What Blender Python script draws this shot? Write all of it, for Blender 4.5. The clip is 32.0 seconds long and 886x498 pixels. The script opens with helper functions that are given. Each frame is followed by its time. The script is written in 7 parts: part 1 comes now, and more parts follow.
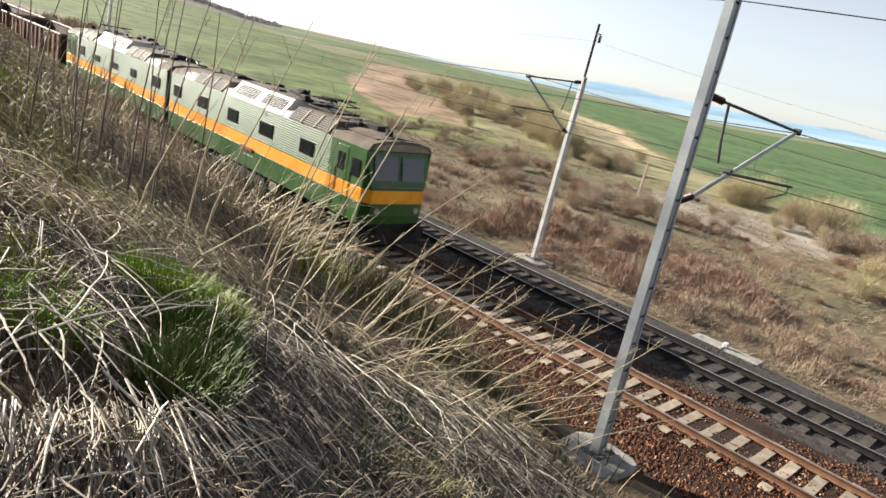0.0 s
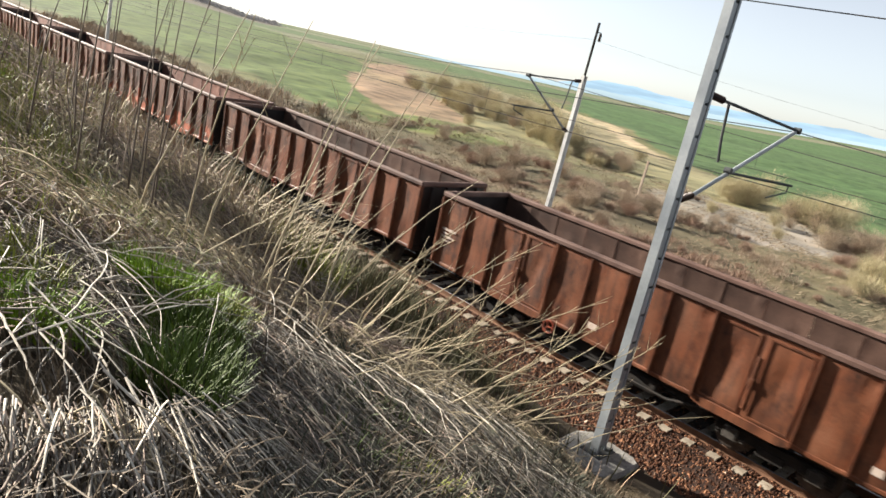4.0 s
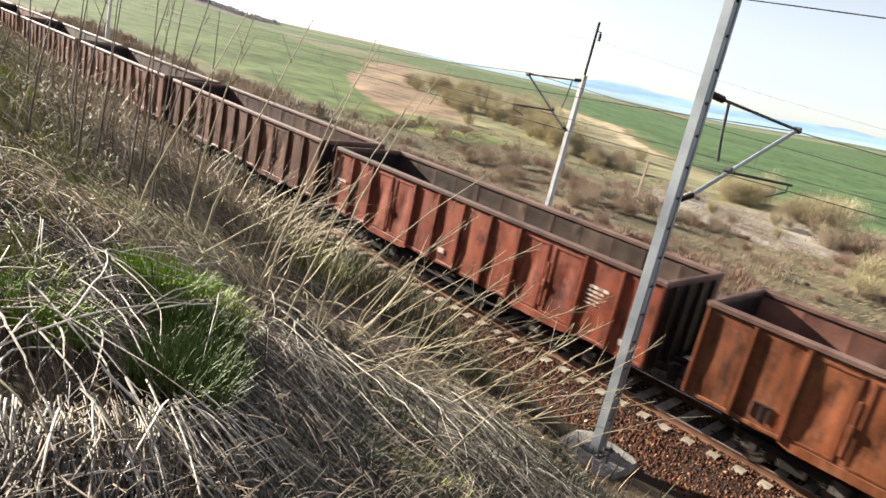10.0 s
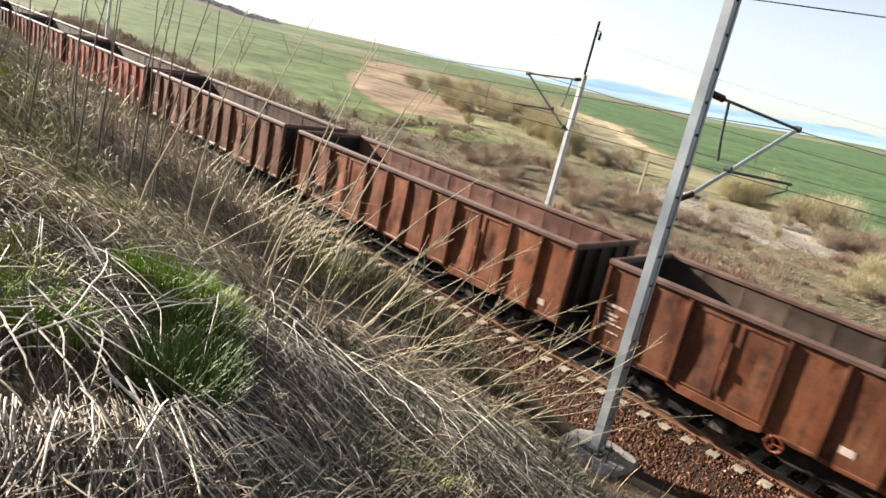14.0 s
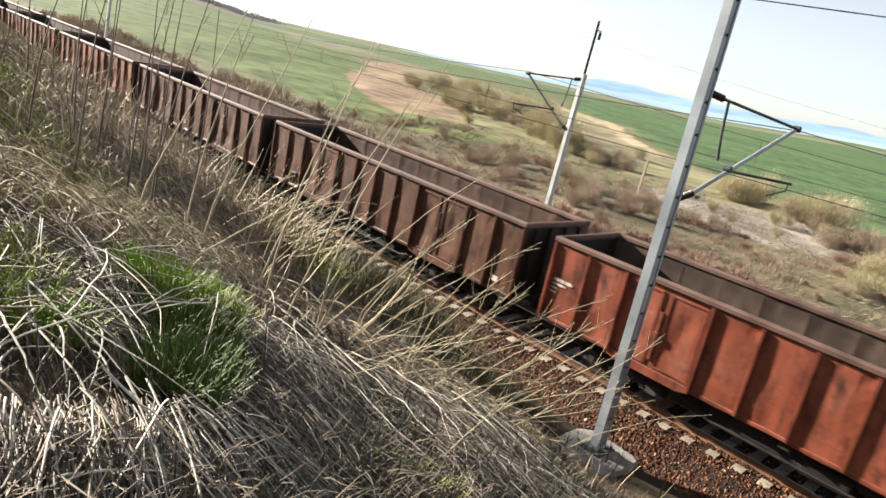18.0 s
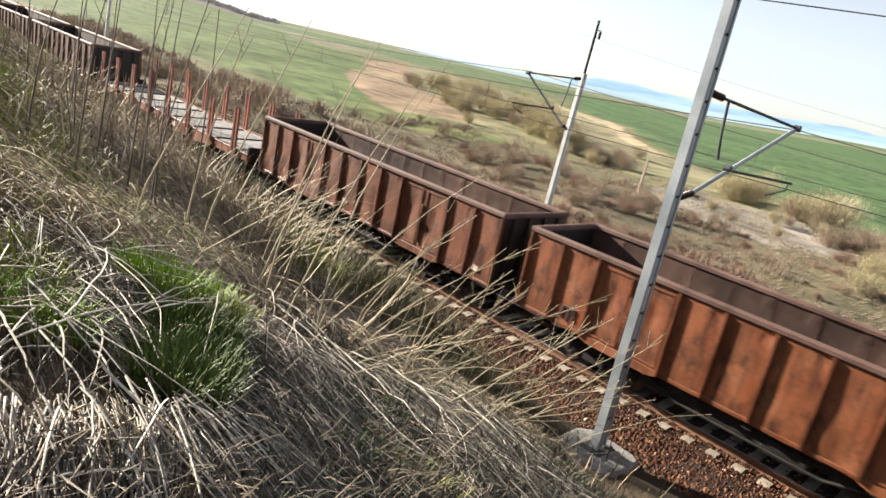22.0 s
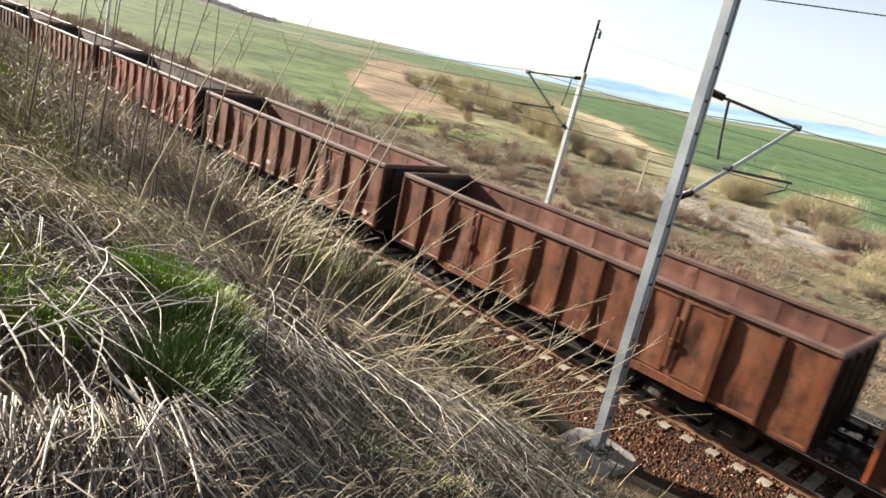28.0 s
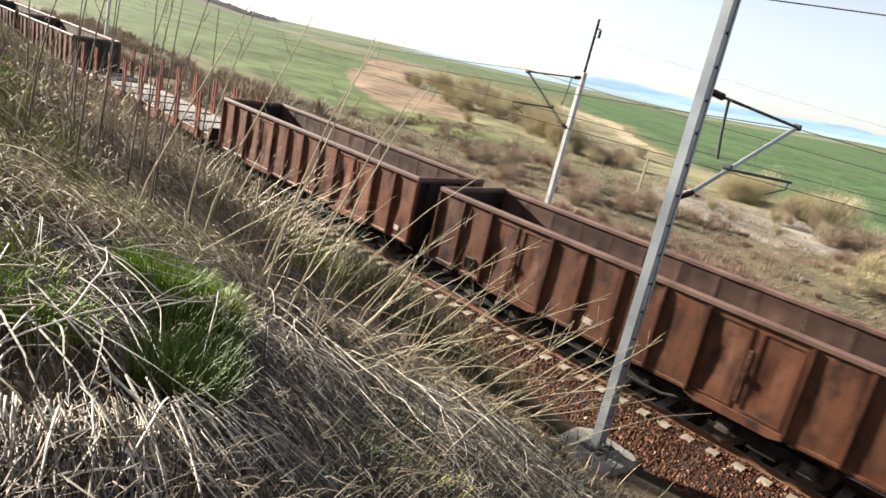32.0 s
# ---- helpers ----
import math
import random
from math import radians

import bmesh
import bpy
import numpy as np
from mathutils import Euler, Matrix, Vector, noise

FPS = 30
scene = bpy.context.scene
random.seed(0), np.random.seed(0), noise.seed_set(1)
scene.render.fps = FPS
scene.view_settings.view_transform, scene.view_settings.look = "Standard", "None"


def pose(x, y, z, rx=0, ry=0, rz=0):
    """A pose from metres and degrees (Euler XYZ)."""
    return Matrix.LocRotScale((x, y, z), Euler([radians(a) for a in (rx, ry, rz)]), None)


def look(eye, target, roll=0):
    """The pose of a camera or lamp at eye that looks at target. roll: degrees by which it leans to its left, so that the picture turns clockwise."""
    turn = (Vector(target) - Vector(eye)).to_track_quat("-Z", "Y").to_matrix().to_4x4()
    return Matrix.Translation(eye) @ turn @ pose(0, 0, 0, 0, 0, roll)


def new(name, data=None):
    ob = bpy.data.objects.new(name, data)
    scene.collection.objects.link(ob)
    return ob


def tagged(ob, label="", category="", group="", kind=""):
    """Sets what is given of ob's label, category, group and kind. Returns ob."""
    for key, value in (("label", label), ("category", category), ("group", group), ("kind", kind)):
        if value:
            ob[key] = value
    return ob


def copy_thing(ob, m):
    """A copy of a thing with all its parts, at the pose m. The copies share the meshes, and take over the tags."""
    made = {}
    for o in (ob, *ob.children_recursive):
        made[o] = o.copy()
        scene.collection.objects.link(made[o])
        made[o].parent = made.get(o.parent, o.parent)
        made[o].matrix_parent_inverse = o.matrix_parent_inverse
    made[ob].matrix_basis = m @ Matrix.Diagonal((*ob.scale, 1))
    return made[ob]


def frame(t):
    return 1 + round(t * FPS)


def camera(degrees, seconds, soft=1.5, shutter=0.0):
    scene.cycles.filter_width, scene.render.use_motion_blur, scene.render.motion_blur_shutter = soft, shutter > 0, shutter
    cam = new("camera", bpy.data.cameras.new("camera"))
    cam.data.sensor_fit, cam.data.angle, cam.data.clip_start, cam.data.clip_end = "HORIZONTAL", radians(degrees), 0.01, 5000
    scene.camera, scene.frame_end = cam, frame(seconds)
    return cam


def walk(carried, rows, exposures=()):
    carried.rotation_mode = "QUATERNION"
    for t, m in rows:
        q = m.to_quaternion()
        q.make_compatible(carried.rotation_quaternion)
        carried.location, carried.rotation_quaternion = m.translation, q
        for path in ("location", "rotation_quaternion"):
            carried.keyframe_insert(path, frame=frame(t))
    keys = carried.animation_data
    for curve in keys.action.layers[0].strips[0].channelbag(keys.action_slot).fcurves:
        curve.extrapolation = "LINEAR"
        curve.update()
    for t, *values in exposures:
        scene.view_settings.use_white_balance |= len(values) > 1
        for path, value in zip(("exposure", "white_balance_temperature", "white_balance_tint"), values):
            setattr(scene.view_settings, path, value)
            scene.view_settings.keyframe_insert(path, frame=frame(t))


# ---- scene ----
# Camera on the bank above a double-track line; x runs along the rails, z = 0 is the rail head.
EYE = Vector((0.0, -15.0, 7.02))
cam = camera(65.66, 32.0, soft=1.6, shutter=0.2)


def aim(yaw, pitch):
    a, b = radians(yaw), radians(pitch)
    return look(EYE, EYE + 40 * Vector((-math.sin(a) * math.cos(b), math.cos(a) * math.cos(b), -math.sin(b))), 12.05)


walk(cam, [(0, aim(43.54, 15.56)), (3, aim(43.53, 15.63)), (6, aim(43.52, 15.68)), (10, aim(43.51, 15.70)),
           (14, aim(43.49, 15.76)), (18, aim(43.47, 15.78)), (22, aim(43.46, 15.82)), (27, aim(43.45, 15.86)), (32, aim(43.44, 15.90))],
     exposures=[(0, 1.68), (2.5, 1.71), (5, 1.76), (8, 1.83), (32, 1.83)])

# ---- light ----
SUN_EL, SUN_PHI = 20.0, 15.0
to_sun = Vector((-math.cos(radians(SUN_EL)) * math.cos(radians(SUN_PHI)), -math.cos(radians(SUN_EL)) * math.sin(radians(SUN_PHI)), math.sin(radians(SUN_EL))))
world = bpy.data.worlds.new("sky")
scene.world = world
world.use_nodes = True
wn = world.node_tree
sky = wn.nodes.new("ShaderNodeTexSky")
sky.sky_type, sky.sun_disc = "NISHITA", False
sky.sun_elevation, sky.sun_rotation = radians(SUN_EL), math.atan2(to_sun.x, to_sun.y)
sky.dust_density, sky.ozone_density, sky.air_density = 0.3, 2.5, 0.8
veil = wn.nodes.new("ShaderNodeHueSaturation")  # thin high haze whitens the whole sky
veil.inputs["Saturation"].default_value, veil.inputs["Value"].default_value = 0.36, 1.3
wn.links.new(sky.outputs[0], veil.inputs["Color"])
wn.links.new(veil.outputs[0], wn.nodes["Background"].inputs[0])
wn.nodes["Background"].inputs[1].default_value = 0.045
sun = new("sun", bpy.data.lights.new("sun", "SUN"))
sun.data.energy, sun.data.angle, sun.data.color = 5.0, radians(0.6), (1.0, 0.93, 0.82)
sun.matrix_world = look((0, 0, 60), Vector((0, 0, 60)) - to_sun)


# ---- materials ----
def surface(name, cols, scale=2.0, fine=40.0, rough=0.8, metal=0.0, bump=0.2, rnd=0.15, stretch=(1, 1, 1), grain=0.35, island=False, spec=0.3):
    """Two noises: one that spreads the colours, a fine one for grain and relief. rnd: change from piece to piece."""
    m = bpy.data.materials.new(name)
    m.use_nodes = True
    t = m.node_tree
    n, l = t.nodes, t.links
    b = n["Principled BSDF"]
    co = n.new("ShaderNodeTexCoord")
    mp = n.new("ShaderNodeMapping")
    mp.inputs["Scale"].default_value = stretch
    l.new(co.outputs["Object"], mp.inputs[0])
    info = n.new("ShaderNodeNewGeometry" if island else "ShaderNodeObjectInfo")
    ran = info.outputs["Random Per Island" if island else "Random"]
    w = n.new("ShaderNodeMath")
    w.operation = "MULTIPLY"
    w.inputs[1].default_value = 37.0
    l.new(ran, w.inputs[0])
    big, small = n.new("ShaderNodeTexNoise"), n.new("ShaderNodeTexNoise")
    for k, s, d in ((big, scale, 5), (small, fine, 3)):
        k.noise_dimensions = "4D"
        k.inputs["Scale"].default_value, k.inputs["Detail"].default_value = s, d
        l.new(mp.outputs[0], k.inputs["Vector"])
        l.new(w.outputs[0], k.inputs["W"])
    ramp = n.new("ShaderNodeValToRGB")
    els = ramp.color_ramp.elements
    while len(els) < len(cols):
        els.new(0.5)
    for i, c in enumerate(cols):
        els[i].position = 0.3 + 0.4 * i / max(1, len(cols) - 1)
        els[i].color = (*c, 1)
    l.new(big.outputs[0], ramp.inputs[0])
    mix = n.new("ShaderNodeMix")
    mix.data_type, mix.blend_type = "RGBA", "OVERLAY"
    mix.inputs[0].default_value = grain
    l.new(ramp.outputs[0], mix.inputs[6])
    l.new(small.outputs[0], mix.inputs[7])
    hs = n.new("ShaderNodeHueSaturation")
    vr = n.new("ShaderNodeMapRange")
    vr.inputs[3].default_value, vr.inputs[4].default_value = 1 - rnd, 1 + rnd
    l.new(ran, vr.inputs[0])
    l.new(vr.outputs[0], hs.inputs["Value"])
    l.new(mix.outputs[2], hs.inputs["Color"])
    l.new(hs.outputs[0], b.inputs["Base Color"])
    rr = n.new("ShaderNodeMapRange")
    rr.inputs[3].default_value, rr.inputs[4].default_value = max(0, rough - 0.12), min(1, rough + 0.12)
    l.new(big.outputs[0], rr.inputs[0])
    l.new(rr.outputs[0], b.inputs["Roughness"])
    b.inputs["Metallic"].default_value = metal
    b.inputs["Specular IOR Level"].default_value = spec
    if bump:
        bp = n.new("ShaderNodeBump")
        bp.inputs["Strength"].default_value, bp.inputs["Distance"].default_value = bump, 0.02
        l.new(small.outputs[0], bp.inputs["Height"])
        l.new(bp.outputs[0], b.inputs["Normal"])
    return m


RUST_PAINT = {
    # grimy dark tone; on end walls it also holds their shade
    "grimy_shade": [(0.006, 0.005, 0.004), (0.011, 0.008, 0.007), (0.018, 0.012, 0.010), (0.026, 0.018, 0.014)],
    "brown": [(0.0659, 0.0214, 0.0095), (0.1285, 0.0428, 0.018), (0.1706, 0.0589, 0.0254), (0.1944, 0.0792, 0.0392)],
    "dark": [(0.0454, 0.0161, 0.0085), (0.0896, 0.0332, 0.0148), (0.1177, 0.0449, 0.0201), (0.135, 0.0578, 0.0297)],
    "orange": [(0.0915, 0.0296, 0.0105), (0.1684, 0.0536, 0.0189), (0.2233, 0.0718, 0.0273), (0.2464, 0.0992, 0.0462)],
    "red": [(0.1134, 0.0278, 0.0127), (0.2009, 0.0492, 0.0233), (0.2527, 0.0653, 0.0318), (0.27, 0.0974, 0.0541)],
    "grey": [(0.054, 0.0289, 0.0233), (0.0972, 0.0524, 0.0403), (0.121, 0.0685, 0.0541), (0.1404, 0.0856, 0.071)],
    "vermilion": [(0.148, 0.0257, 0.0127), (0.27, 0.0524, 0.0212), (0.3262, 0.0717, 0.0297), (0.3013, 0.1134, 0.0636)],
    "patchy": [(0.054, 0.0193, 0.0106), (0.1015, 0.0364, 0.0191), (0.1318, 0.0492, 0.0244), (0.1555, 0.0663, 0.036)],
}


def worn(m, dark, rust, scale, amount):
    """Adds scuffed dark blotches and drips to a surface."""
    t = m.node_tree
    n, l = t.nodes, t.links
    b = n["Principled BSDF"]
    src = b.inputs["Base Color"].links[0].from_socket
    mp = [k for k in n if k.bl_idname == "ShaderNodeMapping"][0]
    ran = [k for k in n if k.bl_idname == "ShaderNodeMath"][0]
    ns = n.new("ShaderNodeTexNoise")
    ns.noise_dimensions = "4D"
    ns.inputs["Scale"].default_value, ns.inputs["Detail"].default_value, ns.inputs["Roughness"].default_value = scale, 9, 0.7
    l.new(mp.outputs[0], ns.inputs["Vector"])
    l.new(ran.outputs[0], ns.inputs["W"])
    r = n.new("ShaderNodeMapRange")
    r.inputs[1].default_value, r.inputs[2].default_value, r.inputs[3].default_value, r.inputs[4].default_value = 0.50, 0.63, 0, amount
    l.new(ns.outputs[0], r.inputs[0])
    mx = n.new("ShaderNodeMix")
    mx.data_type, mx.blend_type = "RGBA", "MIX"
    mx.inputs[7].default_value = (*dark, 1)
    l.new(r.outputs[0], mx.inputs[0])
    l.new(src, mx.inputs[6])
    # patches where the rust shows through, warmer and lighter
    rn, rr, rm = n.new("ShaderNodeTexNoise"), n.new("ShaderNodeMapRange"), n.new("ShaderNodeMix")
    rn.noise_dimensions = "4D"
    rn.inputs["Scale"].default_value, rn.inputs["Detail"].default_value, rn.inputs["Roughness"].default_value = 1.3, 8, 0.65
    co = [k for k in n if k.bl_idname == "ShaderNodeTexCoord"][0]
    l.new(co.outputs["Object"], rn.inputs["Vector"])
    l.new(ran.outputs[0], rn.inputs["W"])
    rr.inputs[1].default_value, rr.inputs[2].default_value, rr.inputs[4].default_value = 0.48, 0.64, 0.5
    l.new(rn.outputs[0], rr.inputs[0])
    rm.data_type = "RGBA"
    rm.inputs[7].default_value = (*rust, 1)
    l.new(rr.outputs[0], rm.inputs[0])
    l.new(mx.outputs[2], rm.inputs[6])
    # faint rain streaks down the sheet
    st, sm, sr = n.new("ShaderNodeTexNoise"), n.new("ShaderNodeMapping"), n.new("ShaderNodeMapRange")
    st.noise_dimensions = "4D"
    sm.inputs["Scale"].default_value = (9, 9, 0.7)
    l.new(co.outputs["Object"], sm.inputs[0])
    l.new(sm.outputs[0], st.inputs["Vector"])
    l.new(ran.outputs[0], st.inputs["W"])
    st.inputs["Scale"].default_value, st.inputs["Detail"].default_value = 1.0, 4
    sr.inputs[1].default_value, sr.inputs[2].default_value, sr.inputs[3].default_value, sr.inputs[4].default_value = 0.50, 0.72, 0, 0.6
    l.new(st.outputs[0], sr.inputs[0])
    m2 = n.new("ShaderNodeMix")
    m2.data_type = "RGBA"
    m2.inputs[7].default_value = (*dark, 1)
    l.new(sr.outputs[0], m2.inputs[0])
    l.new(rm.outputs[2], m2.inputs[6])
    l.new(m2.outputs[2], b.inputs["Base Color"])
    return m


PAINT = {k: worn(surface("wagon_paint_" + k, v, scale=1.6, fine=30, rough=0.55, bump=0.35, rnd=0.16, stretch=(1.2, 1.2, 0.6), grain=0.5, spec=0.45), [0.35 * q for q in v[0]], [q * g for q, g in zip(v[2], (1.18, 0.92, 0.74))], 2.2, 0.9) for k, v in RUST_PAINT.items()}


def primer(m, colour):
    """Large ragged patches of bare primer on the lower half of the sides."""
    t = m.node_tree
    n, l = t.nodes, t.links
    b = n["Principled BSDF"]
    src = b.inputs["Base Color"].links[0].from_socket
    co = [k for k in n if k.bl_idname == "ShaderNodeTexCoord"][0]
    ran = [k for k in n if k.bl_idname == "ShaderNodeMath"][0]
    ns, sp, up = n.new("ShaderNodeTexNoise"), n.new("ShaderNodeSeparateXYZ"), n.new("ShaderNodeMapRange")
    ns.noise_dimensions = "4D"
    ns.inputs["Scale"].default_value, ns.inputs["Detail"].default_value = 1.1, 6
    l.new(co.outputs["Object"], ns.inputs["Vector"])
    l.new(ran.outputs[0], ns.inputs["W"])
    l.new(co.outputs["Object"], sp.inputs[0])
    up.inputs[1].default_value, up.inputs[2].default_value, up.inputs[3].default_value, up.inputs[4].default_value = 1.3, 2.3, 0.10, -0.14
    l.new(sp.outputs[2], up.inputs[0])
    ad, th, mx = n.new("ShaderNodeMath"), n.new("ShaderNodeMapRange"), n.new("ShaderNodeMix")
    l.new(ns.outputs[0], ad.inputs[0])
    l.new(up.outputs[0], ad.inputs[1])
    th.inputs[1].default_value, th.inputs[2].default_value, th.inputs[4].default_value = 0.56, 0.60, 0.85
    l.new(ad.outputs[0], th.inputs[0])
    mx.data_type = "RGBA"
    mx.inputs[7].default_value = (*colour, 1)
    l.new(th.outputs[0], mx.inputs[0])
    l.new(src, mx.inputs[6])
    l.new(mx.outputs[2], b.inputs["Base Color"])


primer(PAINT["patchy"], (0.40, 0.095, 0.035))
RIMPAINT = surface("dusty_rim", [(0.063, 0.033, 0.025), (0.113, 0.063, 0.048), (0.151, 0.092, 0.073)], scale=1.5, fine=30, rough=0.7, rnd=0.12)
INNER = surface("wagon_inside", [(0.034, 0.021, 0.015), (0.066, 0.043, 0.031), (0.100, 0.069, 0.050)], scale=1.2, fine=25, rough=0.9, rnd=0.28, bump=0.3)
INNER_RUST = surface("rusty_inside", [(0.080, 0.034, 0.024), (0.150, 0.064, 0.045), (0.205, 0.100, 0.073)], scale=1.2, fine=25, rough=0.9, rnd=0.28, bump=0.3)
INNER_BROWN = surface("brown_inside", [(0.035, 0.018, 0.013), (0.066, 0.035, 0.025), (0.098, 0.055, 0.040)], scale=1.2, fine=25, rough=0.9, rnd=0.28, bump=0.3)
GRIME = surface("underframe_grime", [(0.006, 0.005, 0.005), (0.016, 0.013, 0.011), (0.032, 0.024, 0.019)], scale=4, fine=40, rough=0.8)
WHEEL = surface("wheel_steel", [(0.05, 0.04, 0.035), (0.11, 0.085, 0.07)], scale=6, fine=60, rough=0.55, metal=0.5)
AXLE = surface("oily_cast_steel", [(0.02, 0.017, 0.015), (0.055, 0.048, 0.042), (0.12, 0.105, 0.09)], scale=5, fine=40, rough=0.6, rnd=0.4)
BRIGHT = surface("bright_steel", [(0.35, 0.33, 0.31), (0.5, 0.48, 0.46)], scale=6, fine=60, rough=0.35, metal=0.9, rnd=0.05)
MARK = surface("white_marking", [(0.390, 0.299, 0.247), (0.650, 0.546, 0.468)], scale=8, fine=60, rough=0.8)
RAIL = surface("rail_rust", [(0.112, 0.057, 0.033), (0.225, 0.120, 0.072)], scale=3, fine=50, rough=0.75, metal=0.2)
RAIL_DARK = surface("rail_dark", [(0.020, 0.017, 0.016), (0.042, 0.035, 0.032)], scale=3, fine=50, rough=0.6, metal=0.3)
RAILTOP = surface("rail_running_top", [(0.20, 0.19, 0.19), (0.34, 0.33, 0.33)], scale=3, fine=80, rough=0.45, metal=0.6, rnd=0.03)
SLEEPER = surface("sleeper_concrete", [(0.196, 0.156, 0.113), (0.302, 0.252, 0.192), (0.376, 0.32, 0.249)], scale=4, fine=50, rough=0.9, rnd=0.18)
SLEEPER_OLD = surface("sleeper_old", [(0.0413, 0.0341, 0.0286), (0.0715, 0.0605, 0.0523)], scale=4, fine=50, rough=0.9, rnd=0.3)
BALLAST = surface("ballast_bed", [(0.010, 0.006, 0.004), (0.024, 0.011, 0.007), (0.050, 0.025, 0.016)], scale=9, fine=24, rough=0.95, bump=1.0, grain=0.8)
BALLAST_DARK = surface("ballast_oily", [(0.018, 0.0158, 0.0142), (0.042, 0.036, 0.0323), (0.066, 0.057, 0.051)], scale=7, fine=24, rough=0.95, bump=1.0, grain=0.8)
STONE = surface("ballast_stone", [(0.018, 0.006, 0.003), (0.071, 0.027, 0.012), (0.238, 0.118, 0.064)], scale=6, fine=40, rough=0.9, rnd=0.75, island=True)
STONE_DARK = surface("ballast_stone_oily", [(0.021, 0.018, 0.0165), (0.045, 0.0398, 0.036), (0.078, 0.069, 0.06)], scale=6, fine=40, rough=0.9, rnd=0.5, island=True)
FOOTING = surface("footing_concrete", [(0.134, 0.126, 0.113), (0.251, 0.239, 0.217), (0.351, 0.335, 0.309)], scale=4, fine=25, rough=0.95, bump=0.6, grain=0.6)
GALV = surface("galvanised_steel", [(0.192, 0.210, 0.229), (0.272, 0.294, 0.308), (0.344, 0.361, 0.370)], scale=1.2, fine=14, rough=0.55, metal=0.25, rnd=0.05, grain=0.15, bump=0.05)
WHITEPAINT = surface("pale_paint", [(0.42, 0.41, 0.39), (0.58, 0.57, 0.54)], scale=2.5, fine=40, rough=0.6, rnd=0.04)
ARM = surface("weathered_dark_tube", [(0.030, 0.032, 0.033), (0.065, 0.068, 0.068), (0.11, 0.11, 0.105)], scale=4, fine=40, rough=0.7, metal=0.2)
INSUL = surface("insulator_glaze", [(0.025, 0.017, 0.014), (0.05, 0.03, 0.024)], scale=5, fine=40, rough=0.3)
WIRE = surface("wire_copper", [(0.03, 0.03, 0.03), (0.055, 0.052, 0.05)], scale=5, fine=40, rough=0.85, metal=0.1)
GREEN = surface("loco_green", [(0.018, 0.062, 0.011), (0.026, 0.086, 0.015), (0.042, 0.100, 0.027), (0.065, 0.096, 0.042)], scale=0.9, fine=30, rough=0.43, rnd=0.05, bump=0.08, spec=0.36)
YELLOW = surface("loco_yellow", [(0.620, 0.220, 0.011), (0.800, 0.320, 0.014), (0.820, 0.370, 0.027)], scale=1.4, fine=30, rough=0.46, rnd=0.04, bump=0.08, spec=0.32)
ROOF = surface("loco_roof_dust", [(0.055, 0.040, 0.030), (0.100, 0.076, 0.056), (0.160, 0.126, 0.095)], scale=1.3, fine=26, rough=0.85, rnd=0.06)
PALEROOF = surface("loco_pale_roof", [(0.22, 0.20, 0.175), (0.34, 0.32, 0.285), (0.42, 0.40, 0.37)], scale=1.5, fine=26, rough=0.7, rnd=0.06)
GRILLE = surface("grille_beige", [(0.170, 0.142, 0.103), (0.270, 0.228, 0.168)], scale=3, fine=30, rough=0.7, rnd=0.08)
# near-black colour standing in for shade behind louvres and at the gangway
DARK = surface("shadow_recess", [(0.007, 0.007, 0.007), (0.018, 0.017, 0.016)], scale=4, fine=40, rough=0.8)
GLASS = surface("window_glass", [(0.012, 0.015, 0.016), (0.022, 0.026, 0.028)], scale=1.0, fine=10, rough=0.12, rnd=0.1, bump=0.0, spec=0.6)
RUBBER = surface("rubber", [(0.012, 0.012, 0.012), (0.022, 0.021, 0.02)], scale=5, fine=40, rough=0.85)
PLANK = surface("deck_plank", [(0.17, 0.155, 0.14), (0.30, 0.28, 0.255), (0.38, 0.36, 0.33)], scale=2.5, fine=30, rough=0.9, rnd=0.2, stretch=(1, 6, 1))
DRY = surface("dry_grass", [(0.035, 0.024, 0.016), (0.097, 0.072, 0.046), (0.208, 0.159, 0.106)], scale=1.3, fine=20, rough=0.75, rnd=0.5, island=True, bump=0)
STALK = surface("dry_stalk", [(0.216, 0.170, 0.104), (0.396, 0.324, 0.204), (0.552, 0.464, 0.320)], scale=1.3, fine=20, rough=0.7, rnd=0.3, island=True, bump=0)
STRAW = surface("pale_straw", [(0.19, 0.158, 0.112), (0.35, 0.305, 0.23), (0.50, 0.45, 0.36)], scale=1.3, fine=20, rough=0.7, rnd=0.3, island=True, bump=0)
STEMPALE = surface("bleached_stem", [(0.281, 0.243, 0.194), (0.475, 0.421, 0.346), (0.691, 0.632, 0.540)], scale=2.5, fine=30, rough=0.7, rnd=0.4, island=True, bump=0)
STEMGREY = surface("grey_stem", [(0.080, 0.067, 0.052), (0.158, 0.137, 0.110), (0.262, 0.230, 0.188)], scale=2.5, fine=30, rough=0.75, rnd=0.45, island=True, bump=0)
# green darkened in its colour for the shaded lower part of the tufts
SHADEGREEN = surface("shade_green_grass", [(0.033, 0.055, 0.008), (0.061, 0.094, 0.012), (0.098, 0.136, 0.020)], scale=1.5, fine=20, rough=0.6, rnd=0.4, island=True, bump=0)
TANGLE = surface("brown_dead_stem", [(0.112, 0.081, 0.062), (0.284, 0.216, 0.168), (0.502, 0.403, 0.333)], scale=2.5, fine=30, rough=0.8, rnd=0.5, island=True, bump=0)
YGRASS = surface("yellow_green_grass", [(0.120, 0.140, 0.018), (0.210, 0.225, 0.032), (0.310, 0.315, 0.060)], scale=1.5, fine=20, rough=0.6, rnd=0.4, island=True, bump=0)
